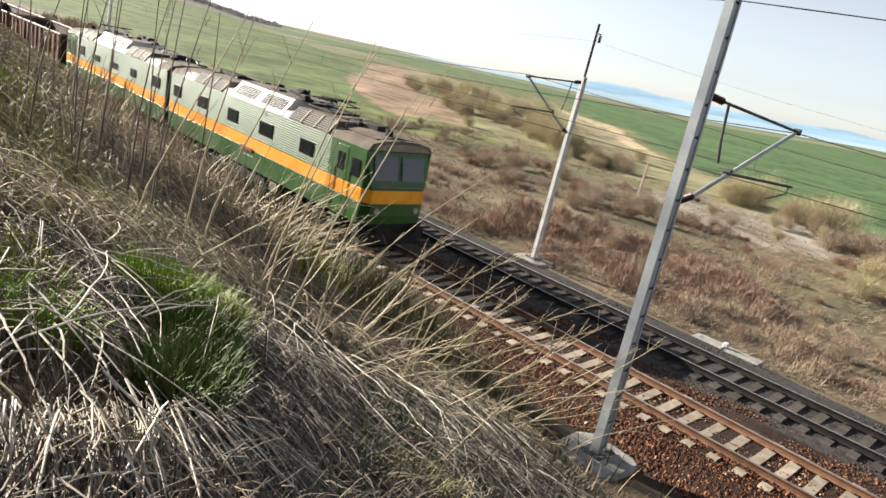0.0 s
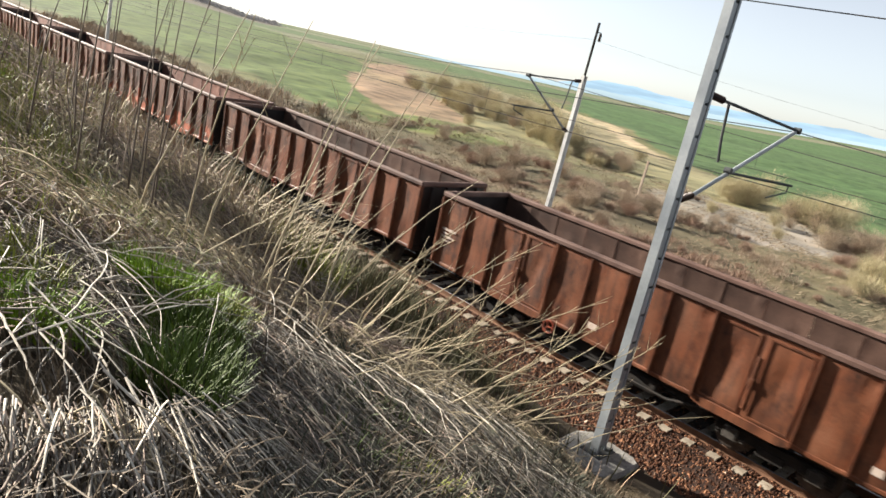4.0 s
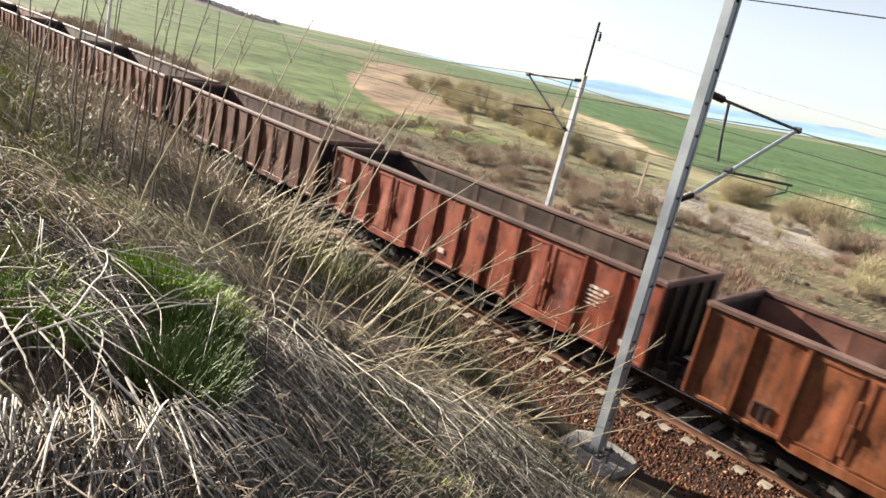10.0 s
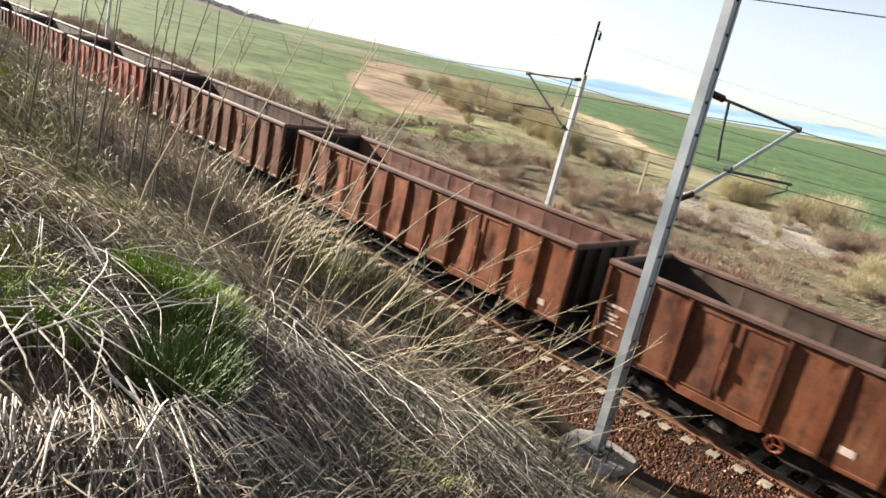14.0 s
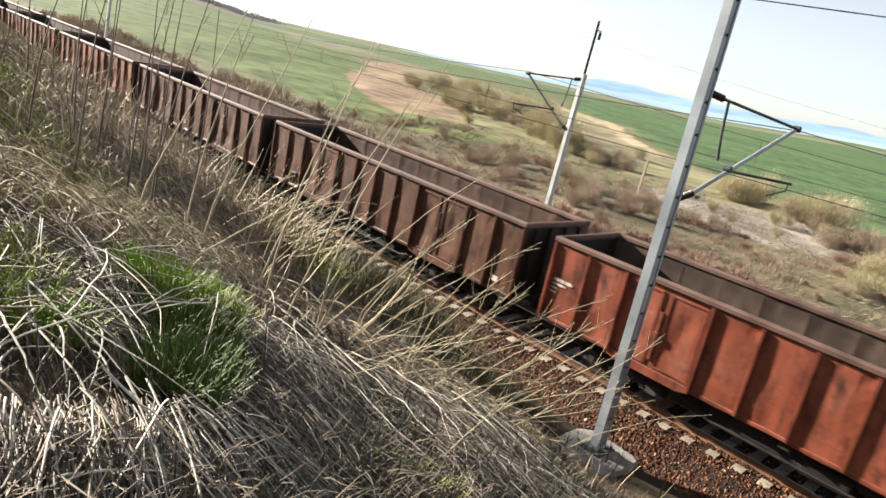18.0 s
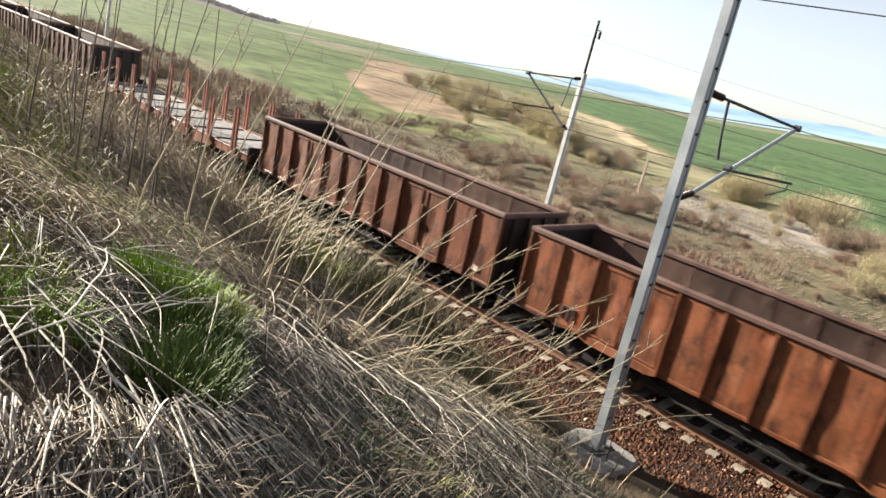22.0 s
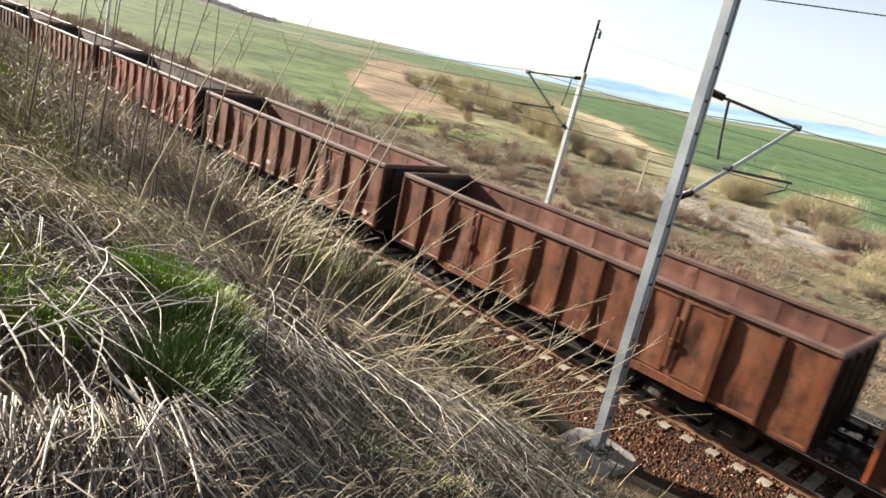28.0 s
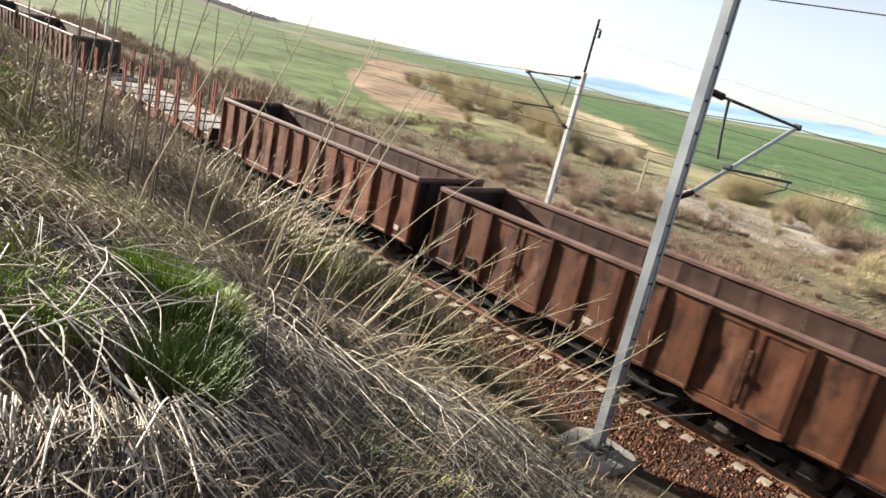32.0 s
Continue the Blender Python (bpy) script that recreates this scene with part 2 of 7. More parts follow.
STEM = surface("weed_stem", [(0.085, 0.062, 0.046), (0.16, 0.12, 0.09)], scale=3, fine=20, rough=0.8, rnd=0.3, island=True, bump=0)
GRASS = surface("green_grass", [(0.090, 0.150, 0.010), (0.162, 0.252, 0.017), (0.240, 0.348, 0.030)], scale=1.5, fine=20, rough=0.6, rnd=0.4, island=True, bump=0)
OLIVE = surface("rank_grass", [(0.036, 0.036, 0.014), (0.080, 0.074, 0.032), (0.145, 0.125, 0.064)], scale=1.3, fine=20, rough=0.8, rnd=0.4, island=True, bump=0)
VALLEY = surface("valley_grass", [(0.1152, 0.0845, 0.0516), (0.1863, 0.1417, 0.0886), (0.2655, 0.2174, 0.1462)], scale=0.5, fine=20, rough=0.85, rnd=0.45, island=True, bump=0)
DARKGRASS = surface("dark_fine_grass", [(0.026, 0.030, 0.017), (0.064, 0.067, 0.044), (0.125, 0.122, 0.088)], scale=1.3, fine=20, rough=0.8, rnd=0.4, island=True, bump=0)
WEED = surface("tan_weed", [(0.166, 0.110, 0.072), (0.294, 0.205, 0.137), (0.424, 0.310, 0.216)], scale=1.3, fine=20, rough=0.8, rnd=0.4, island=True, bump=0)
TWIG = surface("brown_twig", [(0.191, 0.143, 0.100), (0.306, 0.237, 0.168), (0.421, 0.339, 0.250)], scale=2, fine=20, rough=0.85, rnd=0.4, island=True, bump=0)
TWIG_GREY = surface("grey_brown_twig", [(0.186, 0.132, 0.089), (0.300, 0.222, 0.157), (0.429, 0.343, 0.257)], scale=2, fine=20, rough=0.85, rnd=0.4, island=True, bump=0)
TWIG_PALE = surface("budding_twig", [(0.264, 0.224, 0.132), (0.396, 0.341, 0.206), (0.515, 0.449, 0.285)], scale=2, fine=20, rough=0.85, rnd=0.4, island=True, bump=0)
TWIG_RED = surface("red_brown_twig", [(0.180, 0.116, 0.080), (0.275, 0.182, 0.131), (0.348, 0.248, 0.182)], scale=2, fine=20, rough=0.85, rnd=0.4, island=True, bump=0)
# twig colour greyed and blued: distance haze put into the base colour
FARWOOD = surface("far_hazed_wood", [(0.208, 0.208, 0.216), (0.304, 0.296, 0.296), (0.400, 0.384, 0.376)], scale=2, fine=20, rough=0.9, rnd=0.3, island=True, bump=0)


# ---- mesh helpers ----
def bm_box(bm, lo, hi, c=0.012):
    """A box with chamfered edges, added to bm."""
    lo, hi = Vector(lo), Vector(hi)
    c = min(c, 0.45 * min(hi[i] - lo[i] for i in range(3)))
    pts = []
    for sx in (0, 1):
        for sy in (0, 1):
            for sz in (0, 1):
                s = (sx, sy, sz)
                q = [(hi if s[i] else lo)[i] for i in range(3)]
                for k in range(3):
                    r = list(q)
                    for i in range(3):
                        if i != k:
                            r[i] += -c if s[i] else c
                    pts.append(bm.verts.new(r))
    bmesh.ops.convex_hull(bm, input=pts)


def bm_cyl(bm, a, b, r, r2=None, n=12):
    """A closed cylinder or cone from a to b."""
    a, b = Vector(a), Vector(b)
    r2 = r if r2 is None else r2
    d = (b - a).normalized()
    u = d.orthogonal().normalized()
    v = d.cross(u)
    ring = []
    for p, rad in ((a, r), (b, r2)):
        ring.append([bm.verts.new(p + rad * (math.cos(6.28318 * i / n) * u + math.sin(6.28318 * i / n) * v)) for i in range(n)])
    for i in range(n):
        bm.faces.new((ring[0][i], ring[0][(i + 1) % n], ring[1][(i + 1) % n], ring[1][i]))
    bm.faces.new(ring[0][::-1])
    bm.faces.new(ring[1])


def bm_prism(bm, profile, x0, x1, axis=0):
    """A profile of (y, z) points drawn out along x (axis 0) or of (x, z) points along y (axis 1)."""
    def at(q, s):
        return (s, q[0], q[1]) if axis == 0 else (q[0], s, q[1])
    a = [bm.verts.new(at(q, x0)) for q in profile]
    b = [bm.verts.new(at(q, x1)) for q in profile]
    k = len(profile)
    for i in range(k):
        bm.faces.new((a[i], a[(i + 1) % k], b[(i + 1) % k], b[i]))
    bm.faces.new(a[::-1])
    bm.faces.new(b)


def mesh_of(name, bm, material):
    bmesh.ops.recalc_face_normals(bm, faces=bm.faces)
    me = bpy.data.meshes.new(name)
    bm.to_mesh(me)
    bm.free()
    me.materials.append(material)
    return me


def part(name, bm, material, parent, label="", at=None):
    """One mesh object under a thing or part; bm may be a bmesh or a ready mesh."""
    me = bm if isinstance(bm, bpy.types.Mesh) else mesh_of(name, bm, material)
    ob = new(name, me)
    ob.parent = parent
    if at is not None:
        ob.matrix_basis = at
    if label:
        tagged(ob, label)
    return ob


def boxes(*specs, c=0.012):
    bm = bmesh.new()
    for lo, hi in specs:
        bm_box(bm, lo, hi, c)
    return bm


def sheet(name, verts, faces, material):
    me = bpy.data.meshes.new(name)
    me.from_pydata(verts, [], faces)
    me.materials.append(material)
    me.update()
    return me


def fast_mesh(name, co, quads, material, smooth=False):
    """A mesh of quads from arrays."""
    me = bpy.data.meshes.new(name)
    nq = len(quads)
    me.vertices.add(len(co))
    me.vertices.foreach_set("co", np.asarray(co, np.float32).ravel())
    me.loops.add(nq * 4)
    me.loops.foreach_set("vertex_index", np.asarray(quads, np.int32).ravel())
    me.polygons.add(nq)
    me.polygons.foreach_set("loop_start", np.arange(0, nq * 4, 4, dtype=np.int32))
    if smooth:
        me.polygons.foreach_set("use_smooth", np.ones(nq, bool))
    me.materials.append(material)
    me.update(calc_edges=True)
    return me


# ---- ground ----
def sstep(a, b, x):
    t = np.clip((x - a) / (b - a), 0, 1)
    return t * t * (3 - 2 * t)


def waves(x, y, s, k=0):
    """A cheap smooth unevenness of about -1 to 1."""
    return (np.sin(x * 1.7 / s + 1.3 * np.sin(y * 1.1 / s + k)) + np.sin(y * 2.1 / s + 1.7 * np.sin(x * 0.9 / s + 2 + k)) + np.sin((x + y) * 1.27 / s + k)) / 3


def ground_z(x, y):
    x, y = np.asarray(x, float), np.asarray(y, float)
    bank = 6.05 - 0.53 * (np.maximum(y, -15.2) + 15) + 0.10 * np.maximum(-15.2 - y, 0)
    bank = bank - np.maximum(bank + 0.62, 0) * np.exp(-((x + 6.2) / 1.25) ** 4 - ((y + 2.6) / 1.15) ** 4)  # level spot round the mast
    bank = bank - 0.22 * np.exp(-((x + 5.0) / 1.1) ** 2 - ((y + 4.9) / 1.2) ** 2)
    bank = bank + (0.7 * sstep(-8, -12, x) + 0.55 * sstep(-12, -20, x)) * sstep(-2.45, -3.4, y) + (0.10 * waves(x, y, 1.6) + 0.05 * waves(y, x, 0.45, 3)) * sstep(-2.4, -4, y)
    dip = -0.62 - 0.010 * np.clip(y - 9, 0, 180) - 0.0105 * np.clip(y - 200, 0, 4500)
    lumps = (0.30 * waves(x, y, 9, 1) + 0.18 * waves(x, y, 3.5, 2)) * sstep(9, 18, y)
    flat = dip + lumps * sstep(600, 60, y)
    far, turn = np.hypot(x, y + 15), np.degrees(np.arctan2(-x, y + 15))
    ridge = (30 + 3 * waves(x, y, 60, 2)) * sstep(60.0, 71.0, turn) * np.exp(-((far - 1500) / 600) ** 2)
    climb = 0.0113 * np.clip(far - 250, 0, 1700) * sstep(27, 13, turn)
    low = flat + ridge * sstep(60, 400, y) + climb * sstep(60, 200, y)
    z = np.where(y < -2.45, np.maximum(bank, -0.62), low)
    return z


def inside(poly, x, y):
    res = np.zeros(x.shape, bool)
    px, py = poly[-1]
    for qx, qy in poly:
        cut = ((qy > y) != (py > y)) & (x < (px - qx) * (y - qy) / (py - qy + 1e-9) + qx)
        res ^= cut
        px, py = qx, qy
    return res


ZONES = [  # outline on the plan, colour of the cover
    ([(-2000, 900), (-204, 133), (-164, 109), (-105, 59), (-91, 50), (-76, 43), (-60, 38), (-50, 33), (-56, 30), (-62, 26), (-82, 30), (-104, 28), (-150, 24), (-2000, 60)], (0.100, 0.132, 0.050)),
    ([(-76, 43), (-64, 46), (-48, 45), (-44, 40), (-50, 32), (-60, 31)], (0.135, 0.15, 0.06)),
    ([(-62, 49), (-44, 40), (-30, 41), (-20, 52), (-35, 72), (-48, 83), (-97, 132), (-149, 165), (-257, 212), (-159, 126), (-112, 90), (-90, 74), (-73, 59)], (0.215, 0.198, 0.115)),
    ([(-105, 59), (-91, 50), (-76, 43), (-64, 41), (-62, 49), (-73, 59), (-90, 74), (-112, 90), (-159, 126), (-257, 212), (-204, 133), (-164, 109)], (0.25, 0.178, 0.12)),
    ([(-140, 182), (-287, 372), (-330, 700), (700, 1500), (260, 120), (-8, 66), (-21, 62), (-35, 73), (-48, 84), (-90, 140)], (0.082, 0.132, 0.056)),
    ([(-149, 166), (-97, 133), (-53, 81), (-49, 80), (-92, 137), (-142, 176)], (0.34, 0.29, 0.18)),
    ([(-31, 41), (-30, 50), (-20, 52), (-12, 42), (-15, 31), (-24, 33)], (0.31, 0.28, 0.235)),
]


def build_ground():
    ang = np.radians(np.concatenate([np.linspace(-70, 160, 560), np.linspace(160, 290, 90)[1:-1]]))
    rad = np.concatenate([[0.0], np.geomspace(0.5, 4800, 330)])
    A, R = np.meshgrid(ang, rad, indexing="ij")
    X, Y = R * -np.sin(A - math.pi / 4) * 1.0, -15 + R * np.cos(A - math.pi / 4)
    Z = ground_z(X, Y)
    na, nr = A.shape
    idx = np.arange(na * nr).reshape(na, nr)
    nxt = np.roll(idx, -1, axis=0)
    q = np.stack([idx[:, :-1], idx[:, 1:], nxt[:, 1:], nxt[:, :-1]], -1).reshape(-1, 4)
    m = surface("ground_cover", [(0.5, 0.5, 0.5), (1, 1, 1), (1.35, 1.25, 1.15)], scale=0.35, fine=3.0, rough=0.95, rnd=0, bump=0.6, grain=0.7, spec=0.1)
    t = m.node_tree
    att = t.nodes.new("ShaderNodeAttribute")
    att.attribute_name = "cover"
    mul = t.nodes.new("ShaderNodeMix")
    mul.data_type, mul.blend_type = "RGBA", "MULTIPLY"
    mul.inputs[0].default_value = 1
    bsdf = t.nodes["Principled BSDF"]
    src = bsdf.inputs["Base Color"].links[0].from_socket
    t.links.new(src, mul.inputs[6])
    t.links.new(att.outputs["Color"], mul.inputs[7])
    t.links.new(mul.outputs[2], bsdf.inputs["Base Color"])
    me = fast_mesh("ground", np.stack([X, Y, Z], -1).reshape(-1, 3), q, m, True)
    x, y = X.ravel(), Y.ravel()
    far = np.hypot(x, y + 15)
    wx = x + 0.02 * far * waves(x, y, 0.06 * far + 3, 3) + 0.010 * far * waves(x, y, 0.012 * far + 1, 8)
    wy = y + 0.02 * far * waves(y, x, 0.06 * far + 3, 5) + 0.010 * far * waves(y, x, 0.012 * far + 1, 9)
    col = np.empty((len(x), 4), np.float32)
    col[:, 3] = 1
    mixv = (waves(x, y, 6, 4) * 0.5 + 0.5)[:, None]
    col[:, :3] = mixv * (0.166, 0.136, 0.092) + (1 - mixv) * (0.112, 0.096, 0.062)
    g = np.clip(waves(x, y, 22, 7) * 1.2 + 0.35 + 0.45 * sstep(-22, -40, x), 0, 1)[:, None] * sstep(14, 34, y)[:, None] * 0.9
    col[:, :3] = (1 - g) * col[:, :3] + g * np.array((0.135, 0.146, 0.062))
    wide = sstep(220, 500, far)[:, None]
    st = (np.sin(y / 130 + 2 * np.sin(x / 310)) > 0.2)[:, None]
    col[:, :3] = (1 - wide) * col[:, :3] + wide * np.where(st, (0.10, 0.14, 0.065), (0.18, 0.18, 0.115))
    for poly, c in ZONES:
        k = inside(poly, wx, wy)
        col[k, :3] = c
    patch = 1 + (0.16 * waves(x, y, 14, 11) + 0.14 * waves(y, x, 4.5, 12)) * sstep(30, 60, far) + 0.28 * waves(0.35 * x, y, 1.3, 14) * sstep(9, 14, y) * sstep(60, 25, y)
    dry = 0.5 + 0.5 * waves(x, y, 30, 13)
    col[:, 0] *= patch * (0.94 + 0.12 * dry)
    col[:, 1] *= patch
    col[:, 2] *= patch * (0.92 + 0.16 * dry)
    crest = (np.degrees(np.arctan2(-x, y + 15)) > 60) & (far > 900)
    col[crest, :3] = (0.17, 0.15, 0.12)
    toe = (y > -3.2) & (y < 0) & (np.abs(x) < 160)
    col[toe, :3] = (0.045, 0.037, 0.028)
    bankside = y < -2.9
    # soil darker near the viewer: shade among the stems put in its colour
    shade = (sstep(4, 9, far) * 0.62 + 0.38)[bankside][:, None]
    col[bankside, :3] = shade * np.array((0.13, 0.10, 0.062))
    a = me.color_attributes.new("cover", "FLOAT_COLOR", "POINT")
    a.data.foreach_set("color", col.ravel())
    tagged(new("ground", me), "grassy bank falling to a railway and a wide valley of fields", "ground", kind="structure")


build_ground()


def distance_ring(name, radius, top, base, tint, glow, label, category):
    """A far strip of land round the valley side, its haze put in as tint and glow; top gives its height for a turn in
    degrees from +y towards -x.
    """
    n = 420
    co, q = [], []
    for i in range(n):
        turn = 80 - 155 * i / (n - 1)
        x, y = -radius * math.sin(radians(turn)), -15 + radius * math.cos(radians(turn))
        co += [(x, y, -90), (x * 1.003, y * 1.003, top(turn))]
    for i in range(n - 1):
        q.append((2 * i, 2 * i + 2, 2 * i + 3, 2 * i + 1))
    m = surface(name + "_hazed_land", [[c * k for c in base] for k in (0.7, 1.0, 1.3)], scale=0.02, fine=0.2, rough=1.0, rnd=0, bump=0, stretch=(0.15, 0.15, 1.6), spec=0.0)
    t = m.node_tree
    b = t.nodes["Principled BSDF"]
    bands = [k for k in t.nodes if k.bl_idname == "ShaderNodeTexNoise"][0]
    # banded blue emission imitates distance haze over the strip
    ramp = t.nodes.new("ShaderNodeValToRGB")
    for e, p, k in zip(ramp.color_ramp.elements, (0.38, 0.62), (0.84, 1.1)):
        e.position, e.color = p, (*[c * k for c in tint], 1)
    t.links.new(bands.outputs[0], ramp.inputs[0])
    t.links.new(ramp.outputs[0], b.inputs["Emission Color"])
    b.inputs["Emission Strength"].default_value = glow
    tagged(new(name, fast_mesh(name, co, q, m)), label, category, kind="structure")


def range_top(turn):
    u = turn * 0.9
    h = 34 + 7 * math.sin(u * 0.42 + 2.0) + 5 * math.sin(u * 0.9 + 0.6) + 2.5 * math.sin(u * 2.3) + 1.2 * math.sin(u * 5.1 + 2) + 0.6 * math.sin(u * 11.3)
    h += 10 * float(sstep(28, 12, turn))
    return -70 + (h + 70) * (1 - float(sstep(33.5, 41, turn)))  # the range sinks behind the plain


def plain_top(turn):
    return -7.5 + 6 * float(sstep(48, 30, turn)) + 7 * float(sstep(27, 13, turn)) - 12 * float(sstep(47, 56, turn)) + 0.5 * math.sin(turn * 1.9) + 0.4 * math.sin(turn * 4.7)


distance_ring("backdrop_range", 4650, range_top, (0.05, 0.08, 0.11), (0.50, 0.71, 0.88), 0.34, "mountain range on the far horizon, its pale blue haze a glow", "mountains")
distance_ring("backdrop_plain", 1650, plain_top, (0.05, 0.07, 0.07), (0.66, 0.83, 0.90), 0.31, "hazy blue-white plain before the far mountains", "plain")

# ---- tracks ----
NEAR_Y, FAR_Y, GAUGE = 0.79, 4.71, 1.507
X0, X1 = -150.0, 30.0


def rail_profile(y):
    h = [(-0.075, -0.172), (-0.075, -0.160), (-0.012, -0.140), (-0.010, -0.045), (-0.036, -0.034), (-0.036, -0.006), (-0.030, -0.001)]
    return [(y + a, b) for a, b in h] + [(y - a, b) for a, b in h[::-1]]


def build_bed():
    bm = bmesh.new()
    prof = [(-1.95, -0.75), (-1.75, -0.60), (-1.08, -0.24), (-0.9, -0.215), (2.6, -0.215), (2.9, -0.25), (3.0, -0.27), (3.2, -0.24), (6.6, -0.24), (7.0, -0.28), (8.1, -0.62), (8.3, -0.75)]
    n = 240
    rows = []
    for i in range(n + 1):
        x = X0 + (X1 - X0) * i / n
        rows.append([bm.verts.new((x, y, z + (0.02 * math.sin(7 * x + 3 * y) + 0.015 * math.sin(2.3 * x - 5 * y) if -1.7 < y < -0.9 or 2.5 < y < 3.3 or 6.5 < y < 8.2 else 0))) for y, z in prof])
    for a, b in zip(rows, rows[1:]):
        for k in range(len(prof) - 1):
            f = bm.faces.new((a[k], b[k], b[k + 1], a[k + 1]))
            f.material_index = 1 if k >= 5 else 0
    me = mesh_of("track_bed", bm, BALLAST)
    me.materials.append(BALLAST_DARK)
    tagged(new("track_bed", me), "red-brown crushed stone ballast bed under two tracks", "ballast", kind="structure")


def build_track(yc, sleeper_mat, rail_mat, label):
    tr = tagged(new("railway_track"), label, "railway track", "tracks")
    for s in (-1, 1):
        bm = bmesh.new()
        bm_prism(bm, rail_profile(yc + s * GAUGE / 2), X0, X1)
        r = part("rail", bm, rail_mat, tr)
        bm = bmesh.new()
        y = yc + s * GAUGE / 2
        bm_prism(bm, [(y - 0.026, -0.004), (y + 0.026, -0.004), (y + 0.022, 0.003), (y - 0.022, 0.003)], X0, X1)
        part("running_surface", bm, RAILTOP, r, "bright worn running surface")
    bm = bmesh.new()
    h = [(-1.27, -0.40), (1.27, -0.40), (1.27, -0.21), (1.20, -0.175), (0.35, -0.185), (0, -0.205), (-0.35, -0.185), (-1.20, -0.175), (-1.27, -0.21)]
    a = [bm.verts.new((-0.125, y, z)) for y, z in h]
    b = [bm.verts.new((0.125, y, z)) for y, z in h]
    for i in range(len(h)):
        bm.faces.new((a[i], a[(i + 1) % len(h)], b[(i + 1) % len(h)], b[i]))
    bm.faces.new(a[::-1])
    bm.faces.new(b)
    me = mesh_of("sleeper", bm, sleeper_mat)
    clip = mesh_of("rail_clip", boxes(((-0.06, -0.025, -0.17), (0.06, 0.025, -0.12))), rail_mat)
    for i in range(150):
        x = 5.0 - 0.599 * i + 0.03
        sl = part("sleeper", me, None, tr, at=pose(x + random.uniform(-0.015, 0.015), yc + random.uniform(-0.02, 0.02), random.uniform(-0.004, 0.012), 0, 0, random.uniform(-0.8, 0.8)))
        if -16 < x < 2:
            for s in (-1, 1):
                for o in (-0.105, 0.105):
                    part("rail_clip", clip, None, sl, at=pose(0, s * GAUGE / 2 + o, 0))
    return tr


build_bed()
build_track(NEAR_Y, SLEEPER, RAIL, "near railway track with rusty rails on pale concrete sleepers")
build_track(FAR_Y, SLEEPER_OLD, RAIL_DARK, "far railway track with dark rails on dirty sleepers")


def stones(name, n, xr, ys, zf, size, material, label, seed):
    """Loose angular stones, joined."""
    r = np.random.RandomState(seed)
    x = r.uniform(*xr, n)
    y = r.uniform(*ys, n)
    s = r.uniform(*size, n)
    base = np.array([(1, 0, 0), (0, 1, 0), (-1, 0, 0), (0, -1, 0), (0.2, 0.1, 0.9), (-0.1, 0.1, -0.9)], float)
    co = base[None] * s[:, None, None] * r.uniform(0.6, 1.25, (n, 6, 3))
    ang = r.uniform(0, 6.28, n)
    c, d = np.cos(ang)[:, None], np.sin(ang)[:, None]
    co = np.stack([co[..., 0] * c - co[..., 1] * d, co[..., 0] * d + co[..., 1] * c, co[..., 2]], -1)
    co += np.stack([x, y, zf(x, y)], -1)[:, None]
    f = [(0, 1, 4), (1, 2, 4), (2, 3, 4), (3, 0, 4), (1, 0, 5), (2, 1, 5), (3, 2, 5), (0, 3, 5)]
    faces = (np.arange(n)[:, None, None] * 6 + np.array(f)[None]).reshape(-1, 3)
    me = bpy.data.meshes.new(name)
    me.from_pydata(co.reshape(-1, 3).tolist(), [], faces.tolist())
    me.materials.append(material)
    tagged(new(name, me), label, "stones", kind="stuff")


def bed_z(x, y):
    return np.interp(y, [-1.95, -1.75, -1.08, -0.9, 2.6, 3.0, 3.2, 6.6, 7.0, 8.1], [-0.75, -0.60, -0.24, -0.215, -0.215, -0.27, -0.24, -0.24, -0.28, -0.62]) - 0.019


stones("ballast_stones", 22000, (-24, 1), (-1.8, 3.3), bed_z, (0.026, 0.066), STONE, "loose red-brown crushed ballast stones", 3)
PALESTONE = surface("pale_ballast_stone", [(0.160, 0.096, 0.060), (0.288, 0.200, 0.136), (0.400, 0.320, 0.248)], scale=6, fine=40, rough=0.9, rnd=0.4, island=True)
stones("ballast_stones", 14000, (-16, 1), (-1.8, -0.3), bed_z, (0.03, 0.075), STONE, "loose red-brown crushed ballast stones", 13)
stones("pale_ballast_stones", 1700, (-20, 1), (-1.8, 1.8), bed_z, (0.03, 0.07), PALESTONE, "pale freshly broken ballast stones", 14)
stones("ballast_stones", 3200, (-16, 1), (-0.19, -0.05), lambda x, y: bed_z(x, y) + 0.055, (0.03, 0.06), STONE, "loose red-brown crushed ballast stones", 15)
stones("oily_stones", 12000, (-26, 4), (3.0, 7.6), bed_z, (0.022, 0.055), STONE_DARK, "dark oily ballast stones of the far track", 4)


# ---- line-side masts and wires ----
def tube(bm, pts, r, n=8):
    """One bent tube through the points."""
    pts = [Vector(p) for p in pts]
    rings = []
    for i, p in enumerate(pts):
        d = (pts[min(i + 1, len(pts) - 1)] - pts[max(i - 1, 0)]).normalized()
        u = d.cross(Vector((0.13, 0.21, 0.97))).normalized()
        v = d.cross(u)
        rings.append([bm.verts.new(p + r * (math.cos(6.28318 * k / n) * u + math.sin(6.28318 * k / n) * v)) for k in range(n)])
    for a, b in zip(rings, rings[1:]):
        for k in range(n):
            bm.faces.new((a[k], a[(k + 1) % n], b[(k + 1) % n], b[k]))
    bm.faces.new(rings[0][::-1])
    bm.faces.new(rings[-1])


